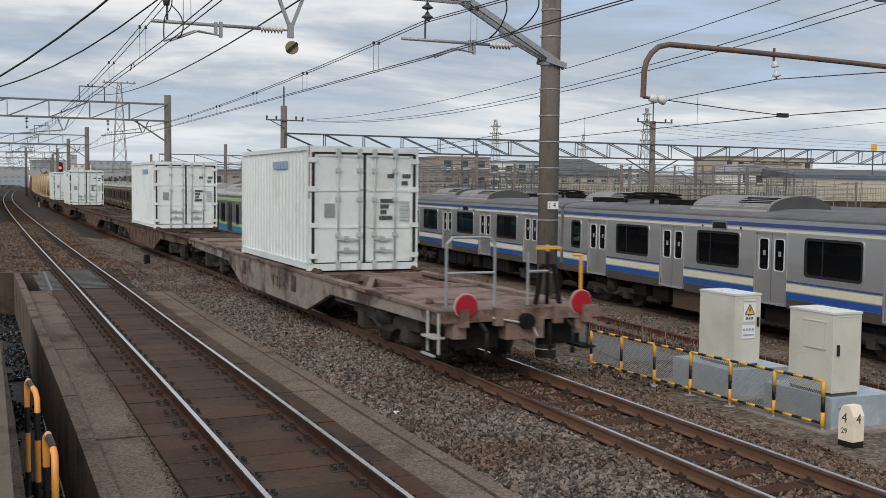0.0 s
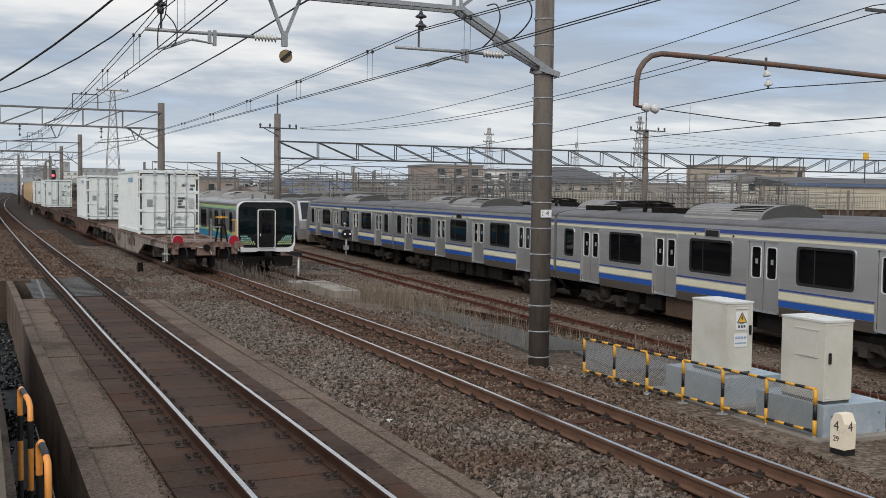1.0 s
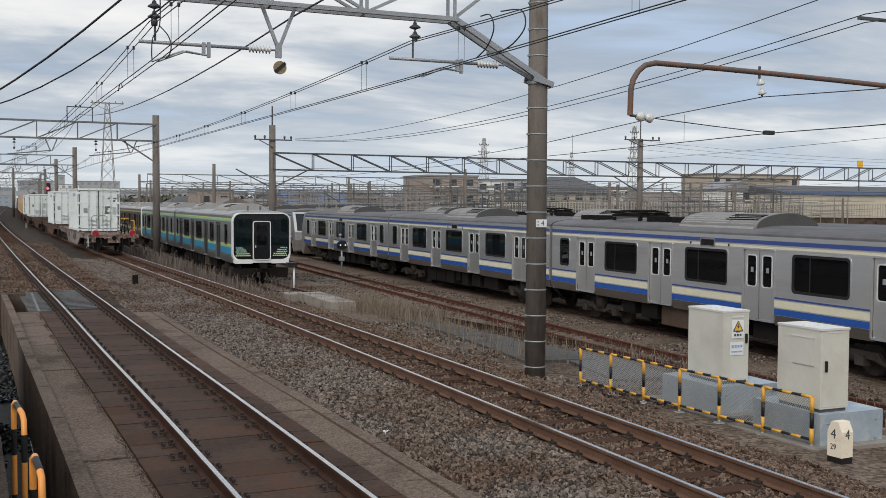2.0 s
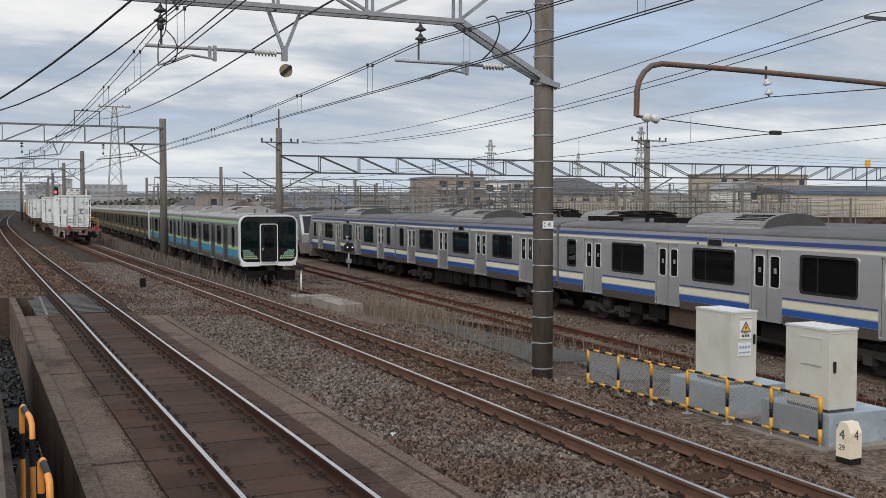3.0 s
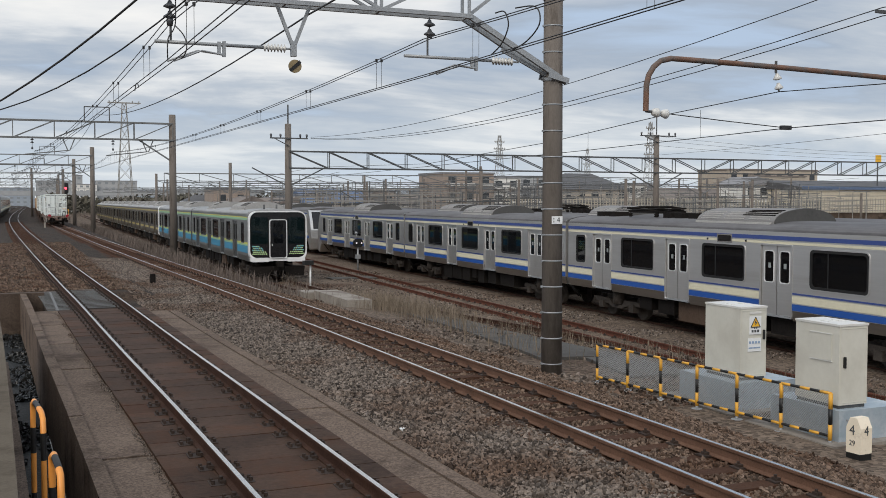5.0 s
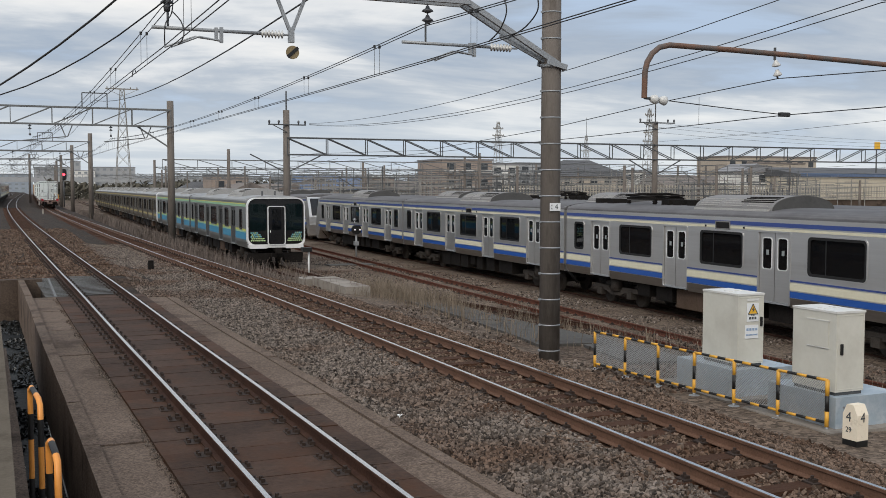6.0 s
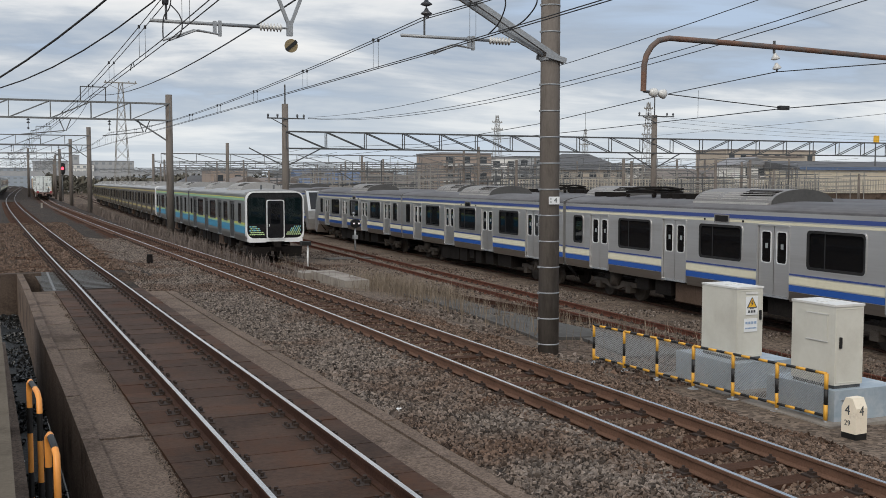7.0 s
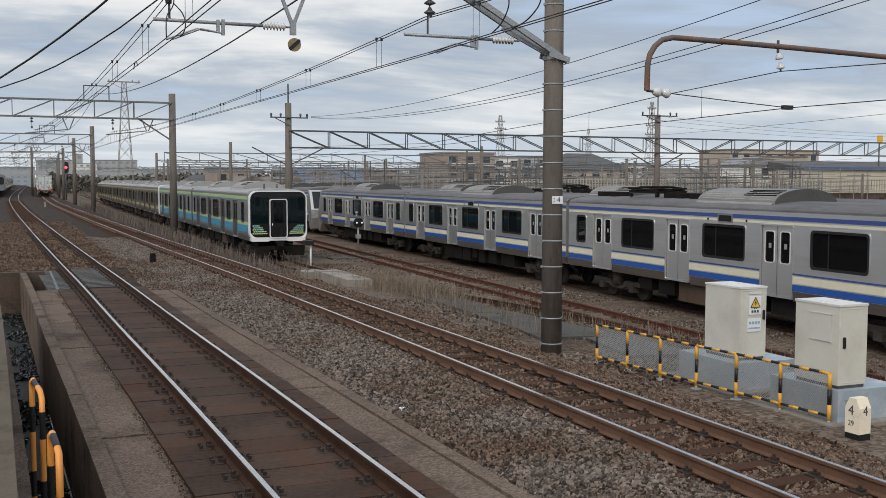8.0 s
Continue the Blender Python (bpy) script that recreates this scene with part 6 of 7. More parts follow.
strung("thick black cables that sag beside the platform", [((2.26, 17.6, 5.62), (-4.5, 30.5, 6.0), 1.37), ((2.26, 17.6, 5.62), (5.0, 12.4, 8.2), 0.12)], 0.013)
strung("thick black cable over the platform edge", [((2.0, 10.0, 5.48), (-2.9, 22.0, 3.66), 0.66), ((2.0, 10.0, 5.48), (4.0, 5.0, 7.9), 0.1)], 0.013)
yard_wires = thing("overhead_wires", "bare overhead wires above the siding", "overhead wire", "overhead wires")
for p in ([(12.45, 17.63, 4.46), (14.0, 17.63, 4.35), (15.48, 17.63, 4.26)], [(13.9, 5, 4.12), (15.0, 14.4, 4.19), (15.48, 17.63, 4.26), (16.3, 27.0, 4.24), (18.6, 66, 4.2), (22.2, 150, 4.2)], [(14.0, 5, 4.5), (15.0, 14.4, 4.86), (15.24, 17.65, 5.03), (15.8, 22.7, 4.93), (16.4, 30, 4.62), (17.3, 43, 4.35), (18.6, 66, 4.9), (20.2, 105, 4.4), (22.2, 150, 4.9)]):
    wire("strand", p, 0.011, None, yard_wires)
for y in (21.0, 27.0, 34.0):
    bm = bmesh.new()
    x = 15.5 + (y - 17.6) * 0.064
    rod(bm, (x, y, 4.25), (x, y, 4.92 - 0.02 * (y - 21)), 0.006, 4)
    part("dropper", bm, WIRE, yard_wires)
bm = bmesh.new()
box(bm, 15.3, 15.55, 17.58, 17.68, 4.22, 4.31)
part("wire_clamp", bm, WIRE, yard_wires)
strung("thin wires across the yard sky", [((45.4, 66, 6.16), (32.5, 31.1, 5.4), 0.05), ((32.5, 31.1, 5.4), (21.4, 1.1, 4.75), 0.05), ((45.4, 66, 7.6), (95, 60, 7.4), 1.0), ((45.4, 66, 6.9), (100, 66, 7.2), 0.9), ((45.4, 66, 7.3), (100, 70, 7.6), 0.9)], 0.010)
for k in range(9):
    y0, x0 = 62 + 9 * k, 20 + 6.5 * k
    strung("thin yard overhead wires in the distance", [((x0 + 0.04 * (y - 60), y, 4.6), (x0 + 0.04 * (y - 10), y + 45, 4.6), 0.35) for y in (66, 111, 156, 201)] + [((x0 + 0.04 * (y - 60), y, 3.9), (x0 + 0.04 * (y - 10), y + 45, 3.9), 0.02) for y in (66, 111, 156, 201)], 0.012)

# pale steel supports and pipework crowding the yard behind the trains
rng = random.Random(23)
for i in range(170):
    y = rng.uniform(95, 205)
    x = y * rng.uniform(0.20, 0.92) + 6
    w, z = rng.uniform(3, 9), rng.uniform(1.2, 4.6)
    s = thing("yard_support", "pale steel support frame in the yard", "support frame", "yard support frames")
    bm = bmesh.new()
    for k in range(rng.randint(2, 4)):
        xx = x + w * k / 3
        bar(bm, (xx, y, -1.8), (xx, y, z + rng.uniform(-0.2, 1.2)), rng.uniform(0.05, 0.11))
    for k in range(rng.randint(2, 5)):
        bar(bm, (x - rng.uniform(0, 2), y, z - 0.7 * k), (x + w + rng.uniform(0, 4), y, z - 0.55 * k), rng.uniform(0.05, 0.11))
    if rng.random() < 0.5:
        bar(bm, (x, y, z), (x + w / 2, y, z - 1.4), 0.08)
    part("frame", bm, FAR_STEEL if rng.random() < 0.5 else (STEEL_MID if rng.random() < 0.5 else STEEL_DARK), s)


# ---- lineside things ----
def lettering(name, text, size, m, mat, parent, depth=0.002):
    cu = bpy.data.curves.new(name, "FONT")
    cu.body, cu.size, cu.extrude, cu.align_x, cu.align_y = text, size, depth, "CENTER", "CENTER"
    tmp = bpy.data.objects.new(name, cu)
    me = bpy.data.meshes.new_from_object(tmp)
    bpy.data.objects.remove(tmp)
    me.materials.clear()
    me.materials.append(mat)
    return share(name, me, parent, m)


def plinth(x0, x1, y0, y1, label):
    p = thing("cabinet_plinth", label, "plinth", "equipment plinths")
    bm = bmesh.new()
    box(bm, x0, x1, y0, y1, -0.80, -0.25)
    chamfer(bm, 0.012)
    part("block", bm, PLINTH, p)
    bm = bmesh.new()
    box(bm, x0 - 0.25, x1 + 0.2, y0 - 0.2, y1 + 0.3, -0.85, -0.69)
    chamfer(bm, 0.015)
    part("footing", bm, CONCRETE_PALE, p, "pale concrete footing")
    bm = bmesh.new()
    for s in (0.12, 0.88):
        for f in (0.2, 0.8):
            lathe(bm, [(0, 0.016), (0.02, 0.016)], (x0, y0 + (y1 - y0) * s, -0.75 + 0.45 * f), (-1, 0, 0), 6)
            lathe(bm, [(0, 0.016), (0.02, 0.016)], (x0 + (x1 - x0) * s, y0, -0.75 + 0.45 * f), (0, -1, 0), 6)
    part("bolt", bm, STEEL, p)


def cabinet(x0, x1, y0, y1, z1, signs):
    c = thing("relay_cabinet", "beige steel relay cabinet on a grey plinth", "cabinet", "relay cabinets")
    bm = bmesh.new()
    box(bm, x0 + 0.02, x1 - 0.02, y0 + 0.02, y1 - 0.02, -0.25, -0.20)
    part("base_frame", bm, STEEL_DARK, c)
    bm = bmesh.new()
    box(bm, x0, x1, y0, y1, -0.20, z1)
    chamfer(bm, 0.012, 2)
    body = part("body", bm, CABINET, c)
    bm = bmesh.new()
    box(bm, x0 - 0.010, x1 + 0.010, y0 - 0.012, y1 + 0.010, z1, z1 + 0.030)
    chamfer(bm, 0.006)
    lid = part("lid", bm, CABINET_LID, c, "pale weathered lid")
    bm = bmesh.new()
    for f in (0.3, 0.7):
        box(bm, x0 + (x1 - x0) * f - 0.03, x0 + (x1 - x0) * f + 0.03, (y0 + y1) / 2 - 0.08, (y0 + y1) / 2 + 0.08, z1 + 0.028, z1 + 0.040)
    part("lifting_plate", bm, CABINET_LID, lid)
    bm = bmesh.new()
    ring(bm, rounded(x0 + 0.02, x1 - 0.02, -0.17, z1 - 0.03, 0.01), rounded(x0 + 0.03, x1 - 0.03, -0.16, z1 - 0.04, 0.01), y0 - 0.006, y0 + 0.002, "y")
    door = part("door", bm, CABINET, c)
    bm = bmesh.new()
    xh = x1 - 0.06 if signs else x0 + 0.09
    zh = 0.50 if signs else 0.42
    prism(bm, rounded(xh - 0.018, xh + 0.018, zh - 0.09, zh + 0.07, 0.012), y0 - 0.03, y0 - 0.004)
    part("handle", bm, SAFETY_BLACK, door, "black recessed handle")
    if signs:
        xm = (x0 + x1) / 2 + 0.03
        bm = bmesh.new()
        box(bm, xm - 0.12, xm + 0.12, y0 - 0.012, y0 - 0.006, 0.50, 0.80)
        s = part("warning_sign", bm, SIGN_WHITE, c, "white sign with a yellow warning triangle")
        bm = bmesh.new()
        prism(bm, [(xm - 0.085, 0.63), (xm + 0.085, 0.63), (xm, 0.775)], y0 - 0.018, y0 - 0.012)
        t = part("triangle", bm, SIGN_YELLOW, s)
        bm = bmesh.new()
        prism(bm, [(xm + 0.01, 0.745), (xm - 0.025, 0.69), (xm, 0.69), (xm - 0.012, 0.65), (xm + 0.028, 0.70), (xm + 0.003, 0.70)], y0 - 0.024, y0 - 0.018)
        for a, b in (((xm - 0.095, 0.62), (xm + 0.095, 0.62)), ((xm - 0.095, 0.62), (xm, 0.785)), ((xm + 0.095, 0.62), (xm, 0.785))):
            bar(bm, (a[0], y0 - 0.018, a[1]), (b[0], y0 - 0.018, b[1]), 0.010, 0.010)
        part("bolt_mark", bm, PRINT_DARK, t)
        bm = bmesh.new()
        for i in range(3):
            box(bm, xm - 0.075 + 0.055 * i, xm - 0.04 + 0.055 * i, y0 - 0.018, y0 - 0.010, 0.535, 0.575)
        for i in range(2):
            box(bm, xm - 0.03 + 0.04 * i, xm - 0.01 + 0.04 * i, y0 - 0.018, y0 - 0.010, 0.595, 0.612)
        part("sign_text", bm, PRINT_DARK, s)
        bm = bmesh.new()
        box(bm, xm - 0.15, xm + 0.12, y0 - 0.012, y0 - 0.006, 0.22, 0.44)
        n = part("notice", bm, SIGN_WHITE, c, "white notice with grey-blue printing")
        bm = bmesh.new()
        for i in range(4):
            box(bm, xm - 0.125 + 0.06 * i, xm - 0.085 + 0.06 * i, y0 - 0.018, y0 - 0.010, 0.35, 0.39)
        for i in range(9):
            box(bm, xm - 0.13 + 0.026 * i, xm - 0.112 + 0.026 * i, y0 - 0.018, y0 - 0.010, 0.27, 0.292)
        part("notice_text", bm, PRINT_BLUE, n)
        bm = bmesh.new()
        box(bm, xm - 0.12, xm + 0.12, y0 - 0.012, y0 - 0.006, 0.84, 0.875)
        part("label_strip", bm, CABINET_LID, c)
    else:
        bm = bmesh.new()
        ym = y0 + (y1 - y0) * 0.40
        box(bm, x0 - 0.010, x0 - 0.002, ym - 0.20, ym + 0.20, 0.42, 0.80)
        chamfer(bm, 0.003)
        pl = part("blank_plate", bm, CABINET, body)
        for z in (0.41, 0.80):
            bm = bmesh.new()
            bar(bm, (x0 - 0.012, ym - 0.22, z), (x0 - 0.012, ym + 0.22, z), 0.012)
            part("plate_channel", bm, CABINET_LID, pl)


plinth(10.66, 11.90, 13.25, 14.75, "blue-grey galvanised plinth under the signed cabinet")
plinth(10.60, 11.78, 10.95, 12.35, "blue-grey galvanised plinth under the plain cabinet")
cabinet(10.90, 11.43, 13.45, 14.36, 0.93, True)
cabinet(10.68, 11.20, 11.05, 11.92, 0.92, False)


def barrier_fence():
    f = thing("barrier_fence", "low yellow and black barrier fence with wire mesh panels", "fence")
    pts = [(10.04 + 0.083 * 0.908 * i, 16.45 - 0.908 * i) for i in range(7)]

    def striped(name, p, q, r, n, first):
        p, q = Vector(p), Vector(q)
        for i in range(n):
            bm = bmesh.new()
            rod(bm, p.lerp(q, i / n), p.lerp(q, (i + 1) / n), r, 10)
            part(name, bm, SAFETY_YELLOW if (i + first) % 2 == 0 else SAFETY_BLACK, f)
    zt, zb = 0.0, -0.60
    for i, (x, y) in enumerate(pts):
        striped("post", (x, y, zb - 0.06), (x, y, zt), 0.030, 3, 0)
        bm = bmesh.new()
        rod(bm, (x, y, -0.74), (x, y, zb - 0.05), 0.024, 8)
        lathe(bm, [(0, 0.10), (0.03, 0.09)], (x, y, -0.735), (0, 0, 1), 10)
        part("post_foot", bm, STEEL, f)
        if i:
            px, py = pts[i - 1]
            striped("top_rail", (px, py, zt), (x, y, zt), 0.021, 5, i)
            striped("bottom_rail", (px, py, zb), (x, y, zb), 0.021, 5, i + 1)
            bm = bmesh.new()
            k, l = 22, zt - zb - 0.03
            for j in range(-14, k + 1):
                for s in (1, -1):
                    a, b = j / k, (j + 14) / k
                    t0, t1 = max(0.0, (0 - a) / (b - a)), min(1.0, (1 - a) / (b - a))
                    if t1 <= t0:
                        continue
                    u0, u1 = a + (b - a) * t0, a + (b - a) * t1
                    v0, v1 = (t0, t1) if s > 0 else (1 - t0, 1 - t1)
                    bar(bm, (px + (x - px) * u0, py + (y - py) * u0, zb + 0.015 + l * v0), (px + (x - px) * u1, py + (y - py) * u1, zb + 0.015 + l * v1), 0.0050)
            part("mesh_panel", bm, MESH_WIRE, f, "galvanised diamond wire mesh")


barrier_fence()


def distance_post():
    p = thing("distance_post", "cream concrete distance post with black numbers", "marker post")
    bm = bmesh.new()
    prism(bm, [(-0.13, -0.20), (0.13, -0.20), (0.13, 0.16), (0.06, 0.30), (-0.06, 0.30), (-0.13, 0.16)], -0.12, 0.12)
    chamfer(bm, 0.012)
    part("post", bm, POST_CREAM, p)
    bm = bmesh.new()
    box(bm, -0.128, 0.128, -0.118, 0.118, -0.34, -0.20)
    part("painted_base", bm, SAFETY_BLACK, p, "black painted base")
    lettering("number", "4", 0.20, pose(-0.02, -0.123, 0.12, 90, 0, 0), PRINT_DARK, p)
    lettering("number", "29", 0.11, pose(-0.02, -0.123, -0.06, 90, 0, 0), PRINT_DARK, p)
    lettering("number", "4", 0.20, pose(0.133, 0.0, 0.12, 90, 0, 90), PRINT_DARK, p)
    p.matrix_basis = pose(10.27, 10.25, -0.45, 0, 0, -85) @ Matrix.Diagonal((0.9, 0.9, 0.94, 1))


distance_post()


def hoop(y0, y1, xn, xf, top, group="hoop handrails"):
    """A bent tube handrail with orange and black sleeves."""
    h = thing("hoop_handrail", "orange and black striped hoop handrail", "handrail", group)
    pts = [Vector((xf, y1, -0.36)), Vector((xf, y1, top - 0.10)), Vector((xf, y1 - 0.03, top - 0.03)), Vector((xf + 0.01, y1 - 0.09, top)), Vector((xn - 0.01, y0 + 0.14, top - 0.02)), Vector((xn, y0 + 0.05, top - 0.06)), Vector((xn, y0, top - 0.16)), Vector((xn, y0, -0.36))]
    lengths = [(b - a).length for a, b in zip(pts, pts[1:])]
    total, i, s = sum(lengths), 0, 0.0
    k = 0
    while s < total - 1e-6:
        e = min(s + (0.34 if k % 2 == 0 else 0.22), total)
        seg, run = [], 0.0
        for a, b, l in zip(pts, pts[1:], lengths):
            lo, hi = max(s, run), min(e, run + l)
            if hi > lo + 1e-6:
                p, q = a.lerp(b, (lo - run) / l), a.lerp(b, (hi - run) / l)
                if not seg:
                    seg.append(p)
                seg.append(q)
            run += l
        w = wire("sleeve", [tuple(p) for p in seg], 0.023, SAFETY_ORANGE if k % 2 == 0 else SAFETY_BLACK, h)
        w.data.bevel_resolution = 4
        s, k = e, k + 1


hoop(8.70, 9.33, 0.185, 0.12, 1.0)
hoop(6.85, 7.32, 0.240, 0.203, 1.0)
bm = bmesh.new()
rod(bm, (0.80, 4.0, -1.26), (0.50, 18.0, -1.26), 0.011, 8)
tagged(part("drain_cable", bm, PORCELAIN), "thin pale cable along the drain", "cable")
for i, (x, y) in enumerate(((0.10, 9.6), (0.22, 10.6), (0.17, 8.6), (0.3, 12.8), (0.0, 15.5))):
    bm = bmesh.new()
    prism(bm, [(-0.14, -0.08), (0.05, -0.12), (0.15, 0.02), (0.06, 0.12), (-0.10, 0.09)], 0, 0.012, "z")
    s = part("paper_scrap", bm, SIGN_WHITE)
    tagged(s, "crumpled pale scrap lying in the drain", "litter", "litter in the drain")
    s.matrix_basis = pose(x, y, -1.297, 8, 6, 50 * i)

# concrete pads and the raised slab among the weeds
slab = thing("raised_slab", "pale concrete slab lying beside the yard track", "concrete slab")
for x0, x1, y0, y1, z1 in ((10.72, 11.62, 34.1, 38.4, -0.78), (10.35, 11.2, 38.45, 39.6, -0.86)):
    bm = bmesh.new()
    box(bm, x0, x1, y0, y1, -1.3, z1)
    chamfer(bm, 0.03)
    part("slab", bm, CONCRETE_PALE, slab)
pad = thing("concrete_pad", "flat weathered concrete pad overgrown at its edges", "concrete pad", kind="structure")
for corners in (((11.1, 24.5), (12.95, 24.1), (14.4, 32.2), (12.1, 32.9)), ((10.35, 19.3), (12.2, 19.0), (12.9, 24.0), (11.05, 24.4)), ((10.9, 16.6), (12.6, 16.5), (12.9, 18.9), (11.3, 19.0)), ((15.8, 53.0), (18.4, 53.0), (18.4, 54.2), (15.8, 54.2))):
    c = [Vector((*q, 0)) for q in corners]
    bm = bmesh.new()
    top = []
    for j in range(9):
        for i in range(7):
            q = c[0].lerp(c[1], i / 6).lerp(c[3].lerp(c[2], i / 6), j / 8)
            top.append(bm.verts.new((q.x, q.y, ground_at(q.x, q.y) + 0.055)))
    for j in range(8):
        for i in range(6):
            bm.faces.new((top[j * 7 + i], top[j * 7 + i + 1], top[(j + 1) * 7 + i + 1], top[(j + 1) * 7 + i]))
    skirt = bmesh.ops.extrude_face_region(bm, geom=bm.faces[:])
    bmesh.ops.translate(bm, vec=(0, 0, -0.3), verts=[g for g in skirt["geom"] if isinstance(g, bmesh.types.BMVert)])
    part("pad", bm, CONCRETE_DAMP, pad)


def blades(name, spots, per, h, mat, label, seed, lean=0.5, thick=1.0):
    """Thin bent grass blades and dry stalks, all of one mesh."""
    rg = random.Random(seed)
    verts, faces = [], []
    for cx, cy, rx, ry, n in spots:
        for _ in range(int(n * per)):
            x, y = rg.gauss(cx, rx), rg.gauss(cy, ry)
            z = ground_at(x, y) - 0.02
            a, l = rg.uniform(0, 6.28), h * rg.uniform(0.4, 1.25)
            w = rg.uniform(0.004, 0.010) * thick
            dx, dy = math.cos(a), math.sin(a)
            b = rg.uniform(0.05, lean) * l
            k = len(verts)
            for t, f in ((0, 1), (0.5, 0.8), (1, 0.25)):
                ox, oy = x + dx * b * t * t, y + dy * b * t * t
                verts += [(ox - dy * w * f, oy + dx * w * f, z + l * t), (ox + dy * w * f, oy - dx * w * f, z + l * t)]
            faces += [(k, k + 1, k + 3, k + 2), (k + 2, k + 3, k + 5, k + 4)]
    me = bpy.data.meshes.new(name)
    me.from_pydata(verts, [], faces)
    me.materials.append(mat)
    return tagged(new(name, me), label, "grass", kind="stuff")


blades("dry_grass", [(12.3, 33.5, 0.6, 1.6, 900), (12.9, 36.5, 0.5, 1.5, 600), (12.1, 30.2, 0.5, 1.5, 330), (13.9, 33.5, 0.5, 1.2, 260), (11.2, 26.5, 0.35, 1.8, 170), (10.6, 21.0, 0.25, 1.5, 90), (11.9, 23.9, 0.6, 0.25, 70), (14.8, 26.0, 0.4, 2.0, 180), (13.2, 18.5, 0.6, 1.0, 130), (12.7, 14.2, 0.5, 1.2, 130), (13.3, 11.2, 0.4, 0.8, 150), (12.6, 49.6, 0.35, 0.5, 50)], 1.0, 0.55, GRASS_DRY, "dry brown grass and stalks among the concrete", 3)
blades("trackside_brush", [(9.3 + 0.06 * i, 58 + 9 * i, 0.7, 4.0, 1300) for i in range(10)] + [(9.4, 47, 0.5, 3.5, 260), (9.8, 41, 0.5, 2.5, 150)], 1.0, 0.72, BRUSH, "dry brown brush along the embankment", 4, thick=2.2)
blades("green_weeds", [(-0.13, 6.2, 0.05, 0.35, 90), (0.08, 10.5, 0.04, 0.3, 25)], 1.0, 0.12, GRASS_GREEN, "small green weeds on the platform edge", 5)


# ---- signals and small posts ----
def dwarf_signal(x, y, z):
    s = thing("dwarf_signal", "small black shunting signal with white lamps", "signal")
    bm = bmesh.new()
    rod(bm, (x, y, z - 0.1), (x, y, z + 1.55), 0.06, 10)
    box(bm, x - 0.14, x + 0.14, y - 0.12, y + 0.12, z + 0.75, z + 1.0)
    part("post", bm, STEEL, s)
    bm = bmesh.new()
    prism(bm, rounded(x - 0.30, x + 0.30, z + 1.45, z + 1.98, 0.22), y - 0.12, y + 0.05)
    for dx in (-0.16, 0.16):
        lathe(bm, [(0, 0.09), (0.14, 0.09)], (x + dx, y - 0.1, z + 1.72), (0, -1, 0), 12)
    h = part("signal_head", bm, SAFETY_BLACK, s)
    for dx in (-0.16, 0.16):
        bm = bmesh.new()
        lathe(bm, [(0, 0.05), (0.02, 0.05)], (x + dx, y - 0.235, z + 1.72), (0, -1, 0), 12)
        part("lamp", bm, LAMP_WHITE, h)
    bm = bmesh.new()
    rod(bm, (x - 0.1, y, z + 2.0), (x - 0.1, y, z + 2.25), 0.04, 8)
    lathe(bm, [(0, 0.06), (0.08, 0.12), (0.16, 0.05)], (x - 0.1, y, z + 2.25), (0, 0, 1), 10)
    part("lamp_cap", bm, STEEL, s)


dwarf_signal(19.55, 60.0, -1.62)


def colour_signal(x, y, z, top):
    s = thing("colour_light_signal", "tall black signal showing a red light", "signal")
    bm = bmesh.new()
    rod(bm, (x, y, z), (x, y, top), 0.11, 8)
    part("post", bm, STEEL_DARK, s)
    bm = bmesh.new()
    prism(bm, rounded(x - 0.55, x + 0.55, top - 0.2, top + 2.2, 0.5), y - 0.3, y + 0.1)
    for k in range(3):
        lathe(bm, [(0, 0.3), (0.4, 0.3)], (x, y - 0.25, top + 0.4 + 0.62 * k), (0, -1, 0), 14)
    h = part("signal_head", bm, SAFETY_BLACK, s)
    bm = bmesh.new()
    lathe(bm, [(0, 0.26), (0.03, 0.26)], (x, y - 0.66, top + 1.02), (0, -1, 0), 14)
    part("lamp", bm, SIGNAL_RED, h, "glowing red lamp")


colour_signal(10.35, 225.0, -1.6, 4.2)
white_post = thing("marker_stake", "white stake with a dark cap beside the track", "marker post")
bm = bmesh.new()
rod(bm, (13.04, 47.3, -1.6), (13.04, 47.3, -0.35), 0.045, 8)
part("stake", bm, WHITE, white_post)
bm = bmesh.new()
box(bm, 12.7, 13.15, 47.1, 47.5, -0.36, -0.16)
part("cap", bm, SAFETY_BLACK, white_post)
for x, y, h, m, label in ((4.75, 39.0, 0.36, UNDER, "short dark stump post in the ballast"), (3.24, 117.0, 0.55, CONCRETE_PALE, "white marker stake between the tracks"), (10.9, 139, 0.8, CONCRETE_PALE, "white marker stake on the embankment"), (4.68, 12.55, 0.05, SIGN_WHITE, "small white-painted stone in the ballast"), (7.15, 9.80, 0.07, CONCRETE, "pale stone lying between the rails")):
    bm = bmesh.new()
    z = ground_at(x, y)
    w = 0.10 if y > 20 else 0.032
    prism(bm, rounded(x - w, x + w, y - w, y + w, w * 0.5), z - 0.1, z + h, "z")
    chamfer(bm, w * 0.3)
    tagged(part("marker_stake" if h > 0.2 else "stray_stone", bm, m), label, "marker post" if h > 0.2 else "stone")


